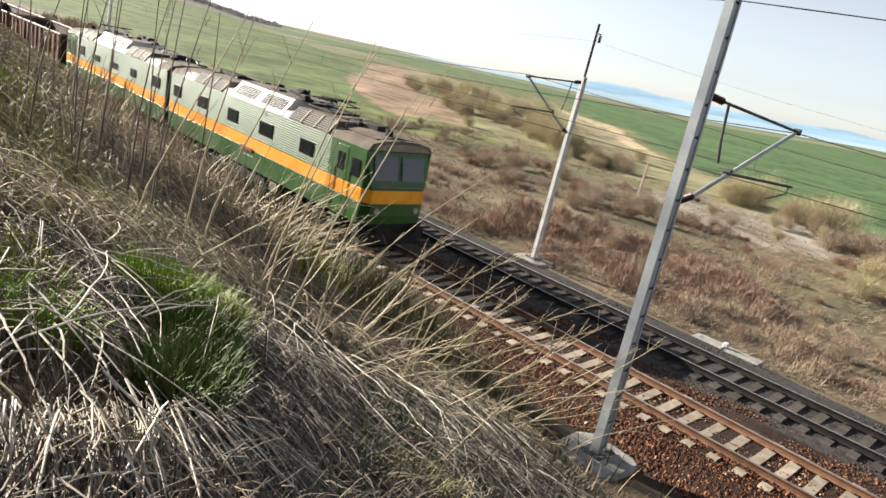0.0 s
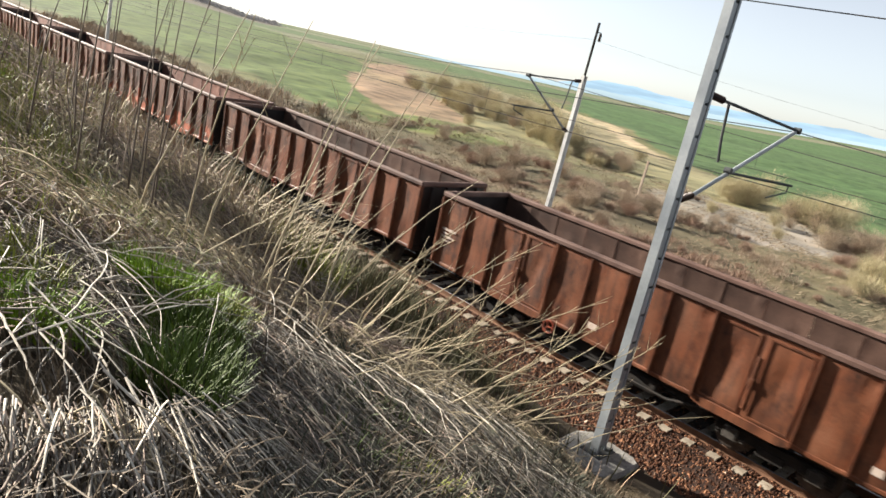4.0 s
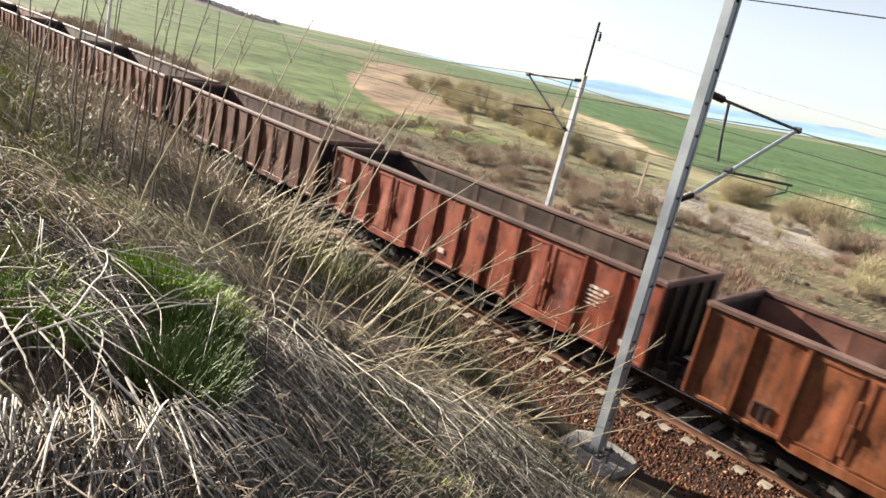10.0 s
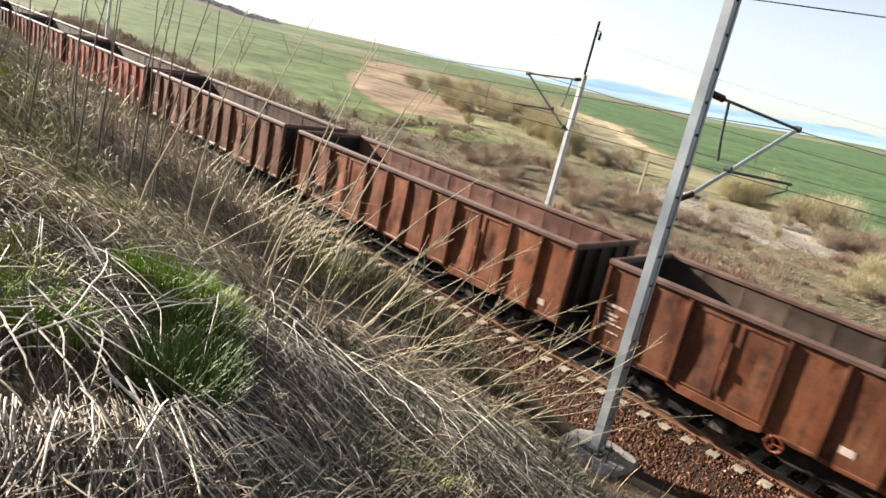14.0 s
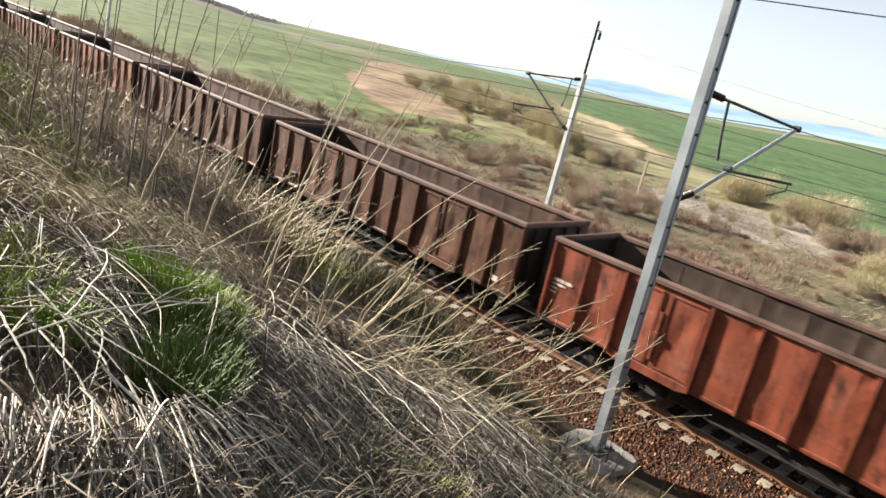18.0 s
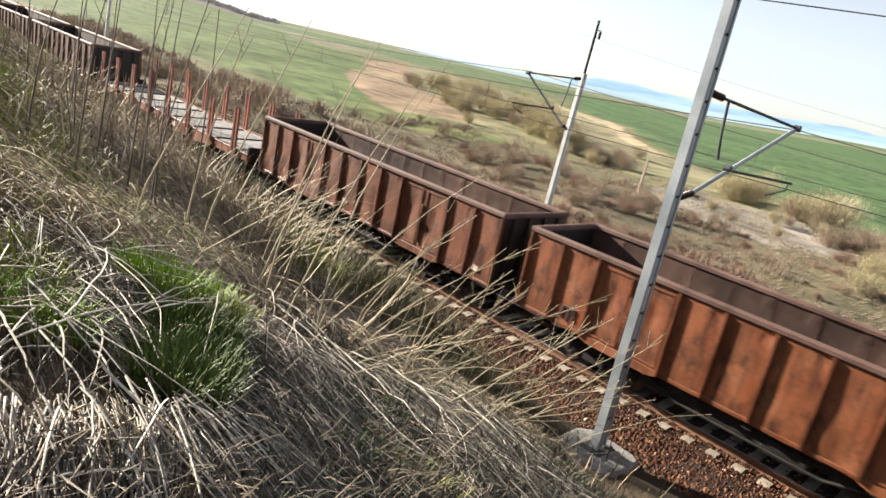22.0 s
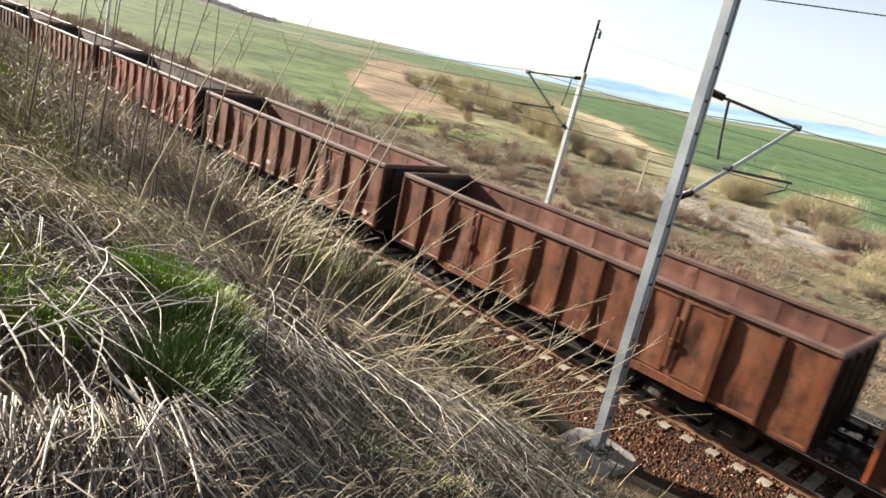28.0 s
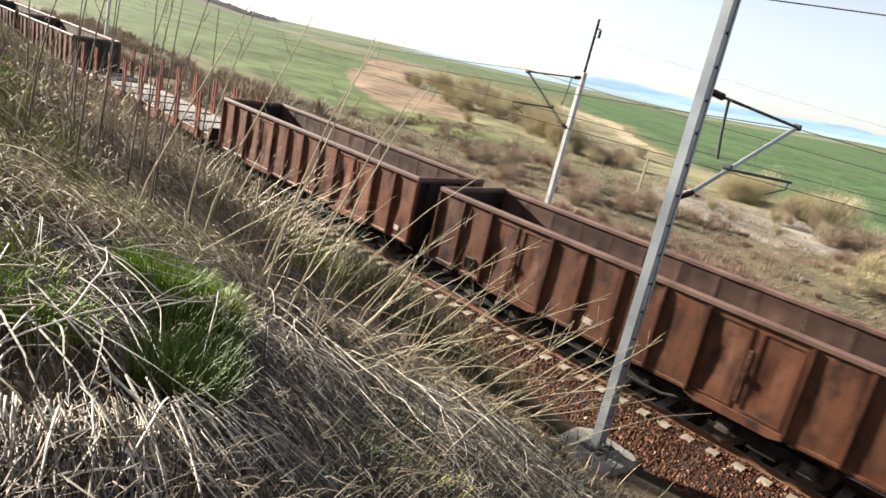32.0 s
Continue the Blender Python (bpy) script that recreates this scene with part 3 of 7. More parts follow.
def insulator(a, b, parent):
    a, b = Vector(a), Vector(b)
    bm = bmesh.new()
    d = (b - a).normalized()
    u = d.cross(Vector((0.9, 0.1, 0.2))).normalized()
    v = d.cross(u)
    rings = []
    for i in range(13):
        rad = 0.075 if i % 2 else 0.035
        c = a.lerp(b, i / 12)
        rings.append([bm.verts.new(c + rad * (math.cos(0.6283 * k) * u + math.sin(0.6283 * k) * v)) for k in range(10)])
    for p, q in zip(rings, rings[1:]):
        for k in range(10):
            bm.faces.new((p[k], p[(k + 1) % 10], q[(k + 1) % 10], q[k]))
    bm.faces.new(rings[0][::-1])
    bm.faces.new(rings[-1])
    part("insulator", bm, INSUL, parent, "dark ribbed insulator")


def mast(x, y, side, height, taper, material, label, base=True, top=False, swing=0.0, slim=1.0, z7=7.68, z5=5.84, span=3.05):
    """A mast of two channels tied by battens, with a hinged cantilever that reaches over the track; side is +1 towards +y."""
    m = tagged(new("catenary_mast"), label, "mast", "catenary masts")
    m.matrix_basis = pose(x, y, -0.62)
    h = height
    w0, w1, d0, d1 = slim * 0.180, slim * 0.180 - taper * 0.5, slim * 0.108, slim * 0.108 - taper * 0.2
    for s in (-1, 1):
        bm = bmesh.new()
        ring = []
        for z, w, d in ((0, w0, d0), (h, w1, d1)):
            ring.append([bm.verts.new(q) for q in ((-d, s * w, z), (d, s * w, z), (d, s * (w - 0.07), z), (d - 0.02, s * (w - 0.07), z), (d - 0.02, s * (w - 0.02), z), (-d + 0.02, s * (w - 0.02), z), (-d + 0.02, s * (w - 0.07), z), (-d, s * (w - 0.07), z))])
        k = 8
        for i in range(k):
            bm.faces.new((ring[0][i], ring[0][(i + 1) % k], ring[1][(i + 1) % k], ring[1][i]))
        bm.faces.new(ring[0][::-1])
        bm.faces.new(ring[1])
        part("channel", bm, material, m)
    nb = int(h / 0.62)
    for i in range(nb):
        z = 0.3 + i * 0.62
        f = z / h
        w, d = w0 + (w1 - w0) * f, d0 + (d1 - d0) * f
        part("batten", boxes(((d - 0.030, -w + 0.03, z), (d - 0.020, w - 0.03, z + 0.57)), c=0.003), material, m)
        # unseen solid back, added to keep daylight out of the batten gaps
        part("back_plate", boxes(((-d - 0.006, -w + 0.03, z), (-d + 0.006, w - 0.03, z + 0.617)), c=0.002), material, m)
    if base:
        # low worn block with broken corners, a bedded foot plate and its bolts
        rj = random.Random(5)
        outline = [(-0.80, -0.42), (-0.58, -0.74), (-0.10, -0.80), (0.52, -0.76), (0.80, -0.50), (0.82, 0.10), (0.78, 0.56), (0.50, 0.78), (-0.12, 0.80), (-0.62, 0.70), (-0.82, 0.40), (-0.84, -0.02)]
        bm = bmesh.new()
        rings = []
        for z, k in ((-0.5, 1.0), (-0.02, 1.0), (0.05, 0.97), (0.085, 0.90), (0.10, 0.55)):
            rings.append([bm.verts.new((px * k + rj.uniform(-0.015, 0.015), py * k + rj.uniform(-0.015, 0.015), z + rj.uniform(-0.012, 0.012))) for px, py in outline])
        for a, b in zip(rings, rings[1:]):
            for k in range(12):
                bm.faces.new((a[k], a[(k + 1) % 12], b[(k + 1) % 12], b[k]))
        bm.faces.new(rings[-1])
        part("footing", bm, FOOTING, m, "weathered concrete footing with broken corners")
        part("grout_bed", boxes(((-0.34, -0.40, 0.07), (0.34, 0.40, 0.13)), c=0.03), FOOTING, m)
        plate = part("base_plate", boxes(((-0.26, -0.32, 0.125), (0.26, 0.32, 0.16)), c=0.008), ARM, m, "dark steel foot plate")
        for bx, by in ((-0.2, -0.26), (0.2, -0.26), (-0.2, 0.26), (0.2, 0.26)):
            bm = bmesh.new()
            bm_cyl(bm, (bx, by, 0.155), (bx, by, 0.21), 0.022, n=6)
            part("bolt", bm, ARM, plate)
    reach = side * span

    def arm(y, z):  # the whole bracket is swung a little along the line
        return (swing * y / reach, side * abs(y), z)
    insulator(arm(0.18, z7 + 0.22), arm(0.55, z7 + 0.17), m)
    insulator(arm(0.18, z5), arm(0.50, z5 + 0.12), m)
    ex = span - 3.05
    for nm, pts, r, mat in (("top_tube", [(0.55, z7 + 0.17), (span, z7 - 0.10)], 0.030, ARM), ("bracket_tube", [(0.50, z5 + 0.12), (span, z7 - 0.10)], 0.042, GALV),
                            ("registration_arm", [(1.30 + 0.5 * ex, z5 + 0.66), (3.50 + ex, z5 + 0.56)], 0.030, ARM), ("steady_arm", [(3.40 + ex, z5 + 0.56), (3.38 + ex, z5 + 0.40), (2.75 + ex, z5 + 0.24)], 0.018, ARM),
                            ("stay_rod", [(0.72, z7 + 0.14), (0.80, z7 - 0.5), (0.92, z7 - 1.0)], 0.028, ARM)):
        bm = bmesh.new()
        tube(bm, [arm(*q) for q in pts], r)
        part(nm, bm, mat, m)
    for q in ((span, z7 - 0.10), (1.30 + 0.5 * ex, z5 + 0.70)):
        bm = bmesh.new()
        a = Vector(arm(*q))
        bm_cyl(bm, a - Vector((0.07, 0, 0)), a + Vector((0.07, 0, 0)), 0.07, n=10)
        part("clamp", bm, ARM, m)
    if top:
        bm = bmesh.new()
        tube(bm, [(0, 0, h - 0.3), (0.0, 0.0, h + 2.1)], 0.055)
        part("top_pole", bm, GRIME, m, "thin dark top pole")
        bm = bmesh.new()
        tube(bm, [(0, 0, h + 1.75), (0, 0.32, h + 1.75)], 0.02)
        part("top_arm", bm, GRIME, m)
        insulator((0, 0.30, h + 1.72), (0, 0.30, h + 1.42), m)
    return m


mast(-6.23, -2.32, 1, 10.4, 0.05, GALV, "grey steel channel catenary mast on a concrete footing", swing=0.75, slim=0.93)
mast(48.0, -2.32, 1, 10.4, 0.05, GALV, "grey steel channel catenary mast on a concrete footing")
m2 = mast(-16.9, 8.45, -1, 7.9, 0.03, WHITEPAINT, "pale painted catenary mast beyond the far track", top=True, slim=0.76, z7=7.44, z5=5.60, span=3.45)
for xx in (-71.0, -125.0, 37.0):
    copy_thing(m2, pose(xx, 8.45, -0.62, -2.6))
m2.matrix_basis = pose(-16.9, 8.45, -0.62, -2.6)


def wire_span(xa, xb, y, z, sag, r=0.011, material=WIRE, name="overhead_wire"):
    bm = bmesh.new()
    n = 14
    pts = [(xa + (xb - xa) * i / n, y, z - 4 * sag * (i / n) * (1 - i / n)) for i in range(n + 1)]
    tube(bm, pts, r, 6)
    return bm


def build_wires():
    for y, xs in ((0.73, (-114, -59.5, -5.45, 48)), (5.4, (-125, -71, -16.9, 37))):
        w = tagged(new("catenary_wires"), "dark overhead messenger and contact wires above a track", "wires", "overhead wires")
        for a, b in zip(xs, xs[1:]):
            part("messenger_wire", wire_span(a, b, y, 6.93, 0.9), WIRE, w)
            part("contact_wire", wire_span(a, b, y, 5.68, 0.06), WIRE, w)
            for k in range(1, 6):
                x = a + (b - a) * k / 6
                bm = bmesh.new()
                bm_cyl(bm, (x, y, 5.66), (x, y, 6.93 - 3.6 * (k / 6) * (1 - k / 6)), 0.006, n=5)
                part("dropper", bm, WIRE, w)
    f = tagged(new("feeder_line"), "thin dark feeder wires strung along the mast tops", "wires", "overhead wires")
    for a, b in ((-60.2, -6.2), (-6.2, 48)):
        part("feeder_wire", wire_span(a, b, -1.95, 9.05, 0.5), WIRE, f)
    for a, b in ((-125, -71), (-71, -16.9), (-16.9, 37)):
        part("feeder_wire", wire_span(a, b, 8.75, 8.7, 1.9 if b > 0 else 0.7, 0.003), WIRE, f)


build_wires()


# ---- the train ----
HALF_W, RIM, SILL = 1.50, 3.17, 0.97
PANEL_Y = HALF_W - 0.085  # outer plane of the side sheets, between the ribs
BODY = 13.02
N_PANEL = 12
DOORS = ((2, 3), (8, 9))  # panels of the two double doors on each side


def bogie(parent, x):
    b = part("bogie", boxes(((-1.25, -1.06, 0.42), (1.25, -0.92, 0.66)), ((-1.25, 0.92, 0.42), (1.25, 1.06, 0.66)), ((-0.22, -1.0, 0.40), (0.22, 1.0, 0.72)), ((-0.3, -1.10, 0.3), (0.3, -0.9, 0.5)), ((-0.3, 0.9, 0.3), (0.3, 1.1, 0.5))) if "bogie" not in SHARED else SHARED["bogie"], GRIME, parent, at=pose(x, 0, 0))
    SHARED["bogie"] = b.data
    if "wheelset" not in SHARED:
        bm = bmesh.new()
        bm_cyl(bm, (0, -0.95, 0), (0, 0.95, 0), 0.08, n=10)
        for s in (-1, 1):
            bm_cyl(bm, (0, s * 0.69, 0), (0, s * 0.82, 0), 0.46, n=28)
            bm_cyl(bm, (0, s * 0.66, 0), (0, s * 0.69, 0), 0.49, n=28)
            bm_cyl(bm, (0, s * 0.82, 0), (0, s * 0.84, 0), 0.36, 0.30, n=20)
            bm_cyl(bm, (0, s * 0.84, 0), (0, s * 0.93, 0), 0.13, n=12)
            for k in range(4):
                a = k * math.pi / 2
                bm_box(bm, (0.24 * math.cos(a) - 0.035, s * 0.845 - 0.012, 0.24 * math.sin(a) - 0.035), (0.24 * math.cos(a) + 0.035, s * 0.845 + 0.012, 0.24 * math.sin(a) + 0.035), 0.005)
        SHARED["wheelset"] = mesh_of("wheelset", bm, WHEEL)
        SHARED["axle_box"] = mesh_of("axle_box", boxes(((-0.16, -0.08, 0.32), (0.16, 0.08, 0.62)), c=0.03), AXLE)
        bm = bmesh.new()
        tube(bm, [(0.07 * math.cos(k * 1.3), 0.07 * math.sin(k * 1.3), 0.34 + 0.012 * k) for k in range(24)], 0.014, 5)
        SHARED["spring"] = mesh_of("spring", bm, GRIME)
    for dx in (-0.9, 0.9):
        w = part("wheelset", SHARED["wheelset"], None, b, at=pose(dx, 0, 0.46))
        WHEELSETS.append(w)
        for s in (-1, 1):
            part("axle_box", SHARED["axle_box"], None, b, at=pose(dx, s * 1.04, 0))
            for o in (-0.28, 0.28):
                part("spring", SHARED["spring"], None, b, at=pose(dx + o, s * 1.04, 0))
    return b


SHARED, WHEELSETS = {}, []


def end_gear(thing, xe, z=1.05):
    """Buffers and screw coupling at both ends."""
    for s in (-1, 1):
        for sy in (-1, 1):
            key = "buffer%d" % s
            if key not in SHARED:
                bm = bmesh.new()
                bm_cyl(bm, (0, 0, 0), (s * 0.30, 0, 0), 0.10, 0.085, 12)
                bm_cyl(bm, (s * 0.30, 0, 0), (s * 0.44, 0, 0), 0.06, n=12)
                bm_cyl(bm, (s * 0.44, 0, 0), (s * 0.49, 0, 0), 0.22, 0.21, 18)
                SHARED[key] = mesh_of("buffer", bm, GRIME)
            part("buffer", SHARED[key], None, thing, at=pose(s * xe, sy * 0.875, z))
        key = "coupling%d" % s
        if key not in SHARED:
            bm = bmesh.new()
            bm_box(bm, (min(0, s * 0.35), -0.05, -0.07), (max(0, s * 0.35), 0.05, 0.05))
            for k in range(3):
                bm_cyl(bm, (s * (0.32 + 0.05 * k), -0.04, -0.05 - 0.12 * k), (s * (0.34 + 0.05 * k), 0.04, -0.17 - 0.12 * k), 0.022, n=8)
            SHARED[key] = mesh_of("coupling_hook", bm, GRIME)
        part("coupling_hook", SHARED[key], None, thing, at=pose(s * xe, 0, z))


def door_frame_mesh(s, width, material):
    """A raised frame that edges a side door, with its latch bar."""
    z0, z1, y = SILL + 0.14, RIM - 0.26, PANEL_Y + 0.01
    a, b, t = -width / 2 + 0.09, width / 2 - 0.09, 0.04
    bm = bmesh.new()
    o = [(a, z0), (b, z0), (b, z1), (a, z1)]
    i = [(a + t, z0 + t), (b - t, z0 + t), (b - t, z1 - t), (a + t, z1 - t)]
    ring = [[bm.verts.new((x, s * yy, z)) for x, z in loop] for loop, yy in ((o, y), (o, y + 0.024), (i, y + 0.024), (i, y))]
    for p, q in zip(ring, ring[1:]):
        for k in range(4):
            bm.faces.new((p[k], p[(k + 1) % 4], q[(k + 1) % 4], q[k]))
    return mesh_of("door_frame", bm, material)


def side_panel_mesh(s, width, bulge, material, inner, seed=0):
    """A pressed side panel, hollow face to the inside; s is the side. The outer face swells, is dented and has a welded seam low down."""
    n = 10
    r = random.Random(seed)
    dents = [(r.uniform(0.1, 0.9), r.uniform(0.05, 0.95), r.uniform(-0.030, 0.016), r.uniform(0.10, 0.26)) for _ in range(5)]
    verts, faces = [], []
    z0, z1 = SILL - 0.01, RIM - 0.12
    for j in range(n + 1):
        for i in range(n + 1):
            u, v = i / n, j / n
            sw = bulge * (1 - (2 * u - 1) ** 4)
            sw += sum(a * math.exp(-((u - p) ** 2 + (v - q) ** 2) / w ** 2) for p, q, a, w in dents) * min(1, 8 * u, 8 - 8 * u)
            y = PANEL_Y + sw + (0.010 if v < 0.25 else 0)
            verts.append((-width / 2 + width * u, s * y, z0 + (z1 - z0) * v))
    k = len(verts)
    verts += [(v[0], v[1] - s * 0.035, v[2]) for v in verts]
    for j in range(n):
        for i in range(n):
            a = j * (n + 1) + i
            faces.append((a, a + 1, a + n + 2, a + n + 1))
            faces.append((k + a, k + a + n + 1, k + a + n + 2, k + a + 1))
    m = n + 1
    rim = [i for i in range(m)] + [j * m + n for j in range(1, m)] + [n * m + i for i in range(n - 1, -1, -1)] + [j * m for j in range(n - 1, 0, -1)]
    for a, b in zip(rim, rim[1:] + rim[:1]):
        faces.append((a, b, k + b, k + a))
    bm = bmesh.new()
    vs = [bm.verts.new(v) for v in verts]
    for f in faces:
        bm.faces.new([vs[i] for i in f]).material_index = 1 if min(f) >= k else 0
    me = mesh_of("side_panel", bm, material)
    me.materials.append(inner)
    return me


def wagon_meshes(tone, inside):
    mat = PAINT[tone]
    inner = {"rusty": INNER_RUST, "brown": INNER_BROWN, "grey": INNER}[inside]
    key = "wagon_" + tone + inside
    if key in SHARED:
        return SHARED[key]
    d = {}
    pitch = BODY / N_PANEL
    for s in (-1, 1):
        for v in range(3):
            d["panel", s, v] = side_panel_mesh(s, pitch - 0.02, 0.018, mat, inner, v + 1)
        d["panel", s, 3] = side_panel_mesh(s, pitch - 0.02, 0.008, mat, inner, 9)
        d["door_frame", s] = door_frame_mesh(s, pitch - 0.02, mat)
        lo, hi = sorted((s * (PANEL_Y + 0.005), s * (PANEL_Y + 0.055)))
        bm = bmesh.new()
        bm_prism(bm, [(-pitch, SILL + 0.09), (-pitch, SILL - 0.03), (-pitch + 0.25, SILL - 0.10), (pitch - 0.25, SILL - 0.10), (pitch, SILL - 0.03), (pitch, SILL + 0.09)], lo, hi, axis=1)
        d["door_sill", s] = mesh_of("door_sill", bm, mat)
        lo, hi = sorted((s * (PANEL_Y + 0.04), s * (PANEL_Y + 0.085)))
        d["latch", s] = mesh_of("door_latch", boxes(((-0.035, min(s * (PANEL_Y + 0.005), s * (PANEL_Y + 0.06)), 1.25), (0.035, max(s * (PANEL_Y + 0.005), s * (PANEL_Y + 0.06)), 2.45)), ((-0.05, lo, 1.78), (0.05, hi, 1.96)), c=0.015), mat)
        bm = bmesh.new()
        y0, y1 = PANEL_Y - 0.01, HALF_W + 0.030
        z0, z1 = SILL - 0.02, RIM - 0.16
        pr = [(-0.030, y0), (-0.024, y1), (0.024, y1), (0.030, y0)]
        a = [bm.verts.new((x, s * y, z0 + (0.06 if y == y1 else 0))) for x, y in pr]
        b = [bm.verts.new((x, s * (y - (0.012 if y == y1 else 0)), z1)) for x, y in pr]
        for i in range(4):
            bm.faces.new((a[i], a[(i + 1) % 4], b[(i + 1) % 4], b[i]))
        bm.faces.new(a[::-1])
        bm.faces.new(b)
        d["rib", s] = mesh_of("rib", bm, mat)
        lo, hi = sorted((s * (HALF_W - 0.16), s * (HALF_W + 0.0)))
        d["rim", s] = mesh_of("top_rail", boxes(((-BODY / 2, lo, RIM - 0.17), (BODY / 2, hi, RIM)), c=0.045), RIMPAINT)
        lo, hi = sorted((s * (PANEL_Y - 0.04), s * (PANEL_Y + 0.04)))
        d["sill", s] = mesh_of("side_sill", boxes(((-BODY / 2, lo, SILL), (BODY / 2, hi, SILL + 0.10)), c=0.02), mat)
        lo, hi = sorted((s * (BODY / 2 - 0.07), s * (BODY / 2 - 0.01)))
        bm = boxes(((lo, -HALF_W + 0.09, SILL + 0.06), (hi, HALF_W - 0.09, RIM - 0.12)))
        for yy in (-1.0, -0.35, 0.35, 1.0):
            l2, h2 = sorted((s * (BODY / 2 - 0.02), s * (BODY / 2 + 0.07)))
            bm_box(bm, (l2, yy - 0.06, SILL), (h2, yy + 0.06, RIM - 0.16))
        d["end", s] = mesh_of("end_wall", bm, PAINT["grimy_shade"])
        lo, hi = sorted((s * (BODY / 2 - 0.11), s * (BODY / 2 + 0.04)))
        d["end_rim", s] = mesh_of("end_rail", boxes(((lo, -HALF_W, RIM - 0.165), (hi, HALF_W, RIM - 0.003)), c=0.04), RIMPAINT)
    SHARED[key] = d
    return d


def floor_meshes():
    if "floor" not in SHARED:
        SHARED["floor"] = mesh_of("floor", boxes(((-BODY / 2 + 0.08, -HALF_W + 0.11, 1.12), (BODY / 2 - 0.08, HALF_W - 0.11, 1.22))), INNER)
        SHARED["frame"] = mesh_of("underframe", boxes(((-BODY / 2, -0.35, 0.86), (BODY / 2, -0.2, 1.12)), ((-BODY / 2, 0.2, 0.86), (BODY / 2, 0.35, 1.12)), ((-BODY / 2, -1.35, 0.9), (-BODY / 2 + 0.2, 1.35, 1.12)), ((BODY / 2 - 0.2, -1.35, 0.9), (BODY / 2, 1.35, 1.12)), ((-1.2, -1.2, 0.55), (0.4, -0.75, 0.88)), ((-2.4, 0.75, 0.60), (-1.0, 1.15, 0.88)), ((1.4, -1.1, 0.62), (1.9, 1.1, 0.86)), ((-5.6, -1.3, 0.80), (-5.4, 1.3, 0.98)), ((-2.6, -1.35, 0.78), (-2.4, 1.35, 0.98)), ((-0.1, -1.35, 0.78), (0.1, 1.35, 0.98)), ((2.4, -1.35, 0.78), (2.6, 1.35, 0.98)), ((5.4, -1.3, 0.80), (5.6, 1.3, 0.98)), ((-5.0, -0.06, 0.35), (5.0, 0.06, 0.5)), ((-6.3, 0.55, 0.5), (6.3, 0.62, 0.6))), GRIME)
        bm = bmesh.new()
        ring = [(0.17 * math.cos(k * math.pi / 9), 0, 0.17 * math.sin(k * math.pi / 9)) for k in range(19)]
        tube(bm, ring, 0.022, 6)
        for k in range(3):
            bm_cyl(bm, (0, 0, 0), (0.17 * math.cos(2.094 * k), 0, 0.17 * math.sin(2.094 * k)), 0.016, n=6)
        SHARED["brake_wheel"] = mesh_of("brake_wheel", bm, PAINT["vermilion"])
        SHARED["lever_box"] = mesh_of("lever_box", boxes(((-0.20, -0.03, 0), (-0.15, 0.03, 0.34)), ((0.15, -0.03, 0), (0.20, 0.03, 0.34)), ((-0.15, -0.03, 0.29), (0.15, 0.03, 0.34)), ((-0.03, -0.02, -0.05), (0.05, 0.02, 0.29)), c=0.01), PAINT["grimy_shade"])
        SHARED["brake_gear"] = mesh_of("brake_gear", boxes(((-2.6, -0.16, 0.48), (-0.9, 0.16, 0.92)), ((-0.95, -0.10, 0.70), (2.7, 0.08, 0.95)), ((0.3, -0.2, 0.42), (1.3, 0.14, 0.80)), ((1.7, -0.12, 0.5), (2.5, 0.16, 0.85)), c=0.05), GRIME)
        bm = bmesh.new()
        tube(bm, [(-3.0, 0, 0.95), (-1.6, 0, 0.52), (1.6, 0, 0.52), (3.0, 0, 0.95)], 0.035)
        SHARED["truss_rod"] = mesh_of("truss_rod", bm, GRIME)
        r = random.Random(5)
        n, k = 44, 12
        co, q = [], []
        for i in range(n + 1):
            for j in range(k + 1):
                x, y = -BODY / 2 + 0.1 + (BODY - 0.2) * i / n, -1.36 + 2.72 * j / k
                co.append((x, y, 1.24 + 0.10 * abs(math.sin(x * 0.9) * math.cos(y * 1.7)) + r.uniform(0, 0.05)))
        for i in range(n):
            for j in range(k):
                a = i * (k + 1) + j
                q.append((a, a + k + 1, a + k + 2, a + 1))
        SHARED["dregs"] = fast_mesh("ore_dregs", co, q, INNER)
    return SHARED


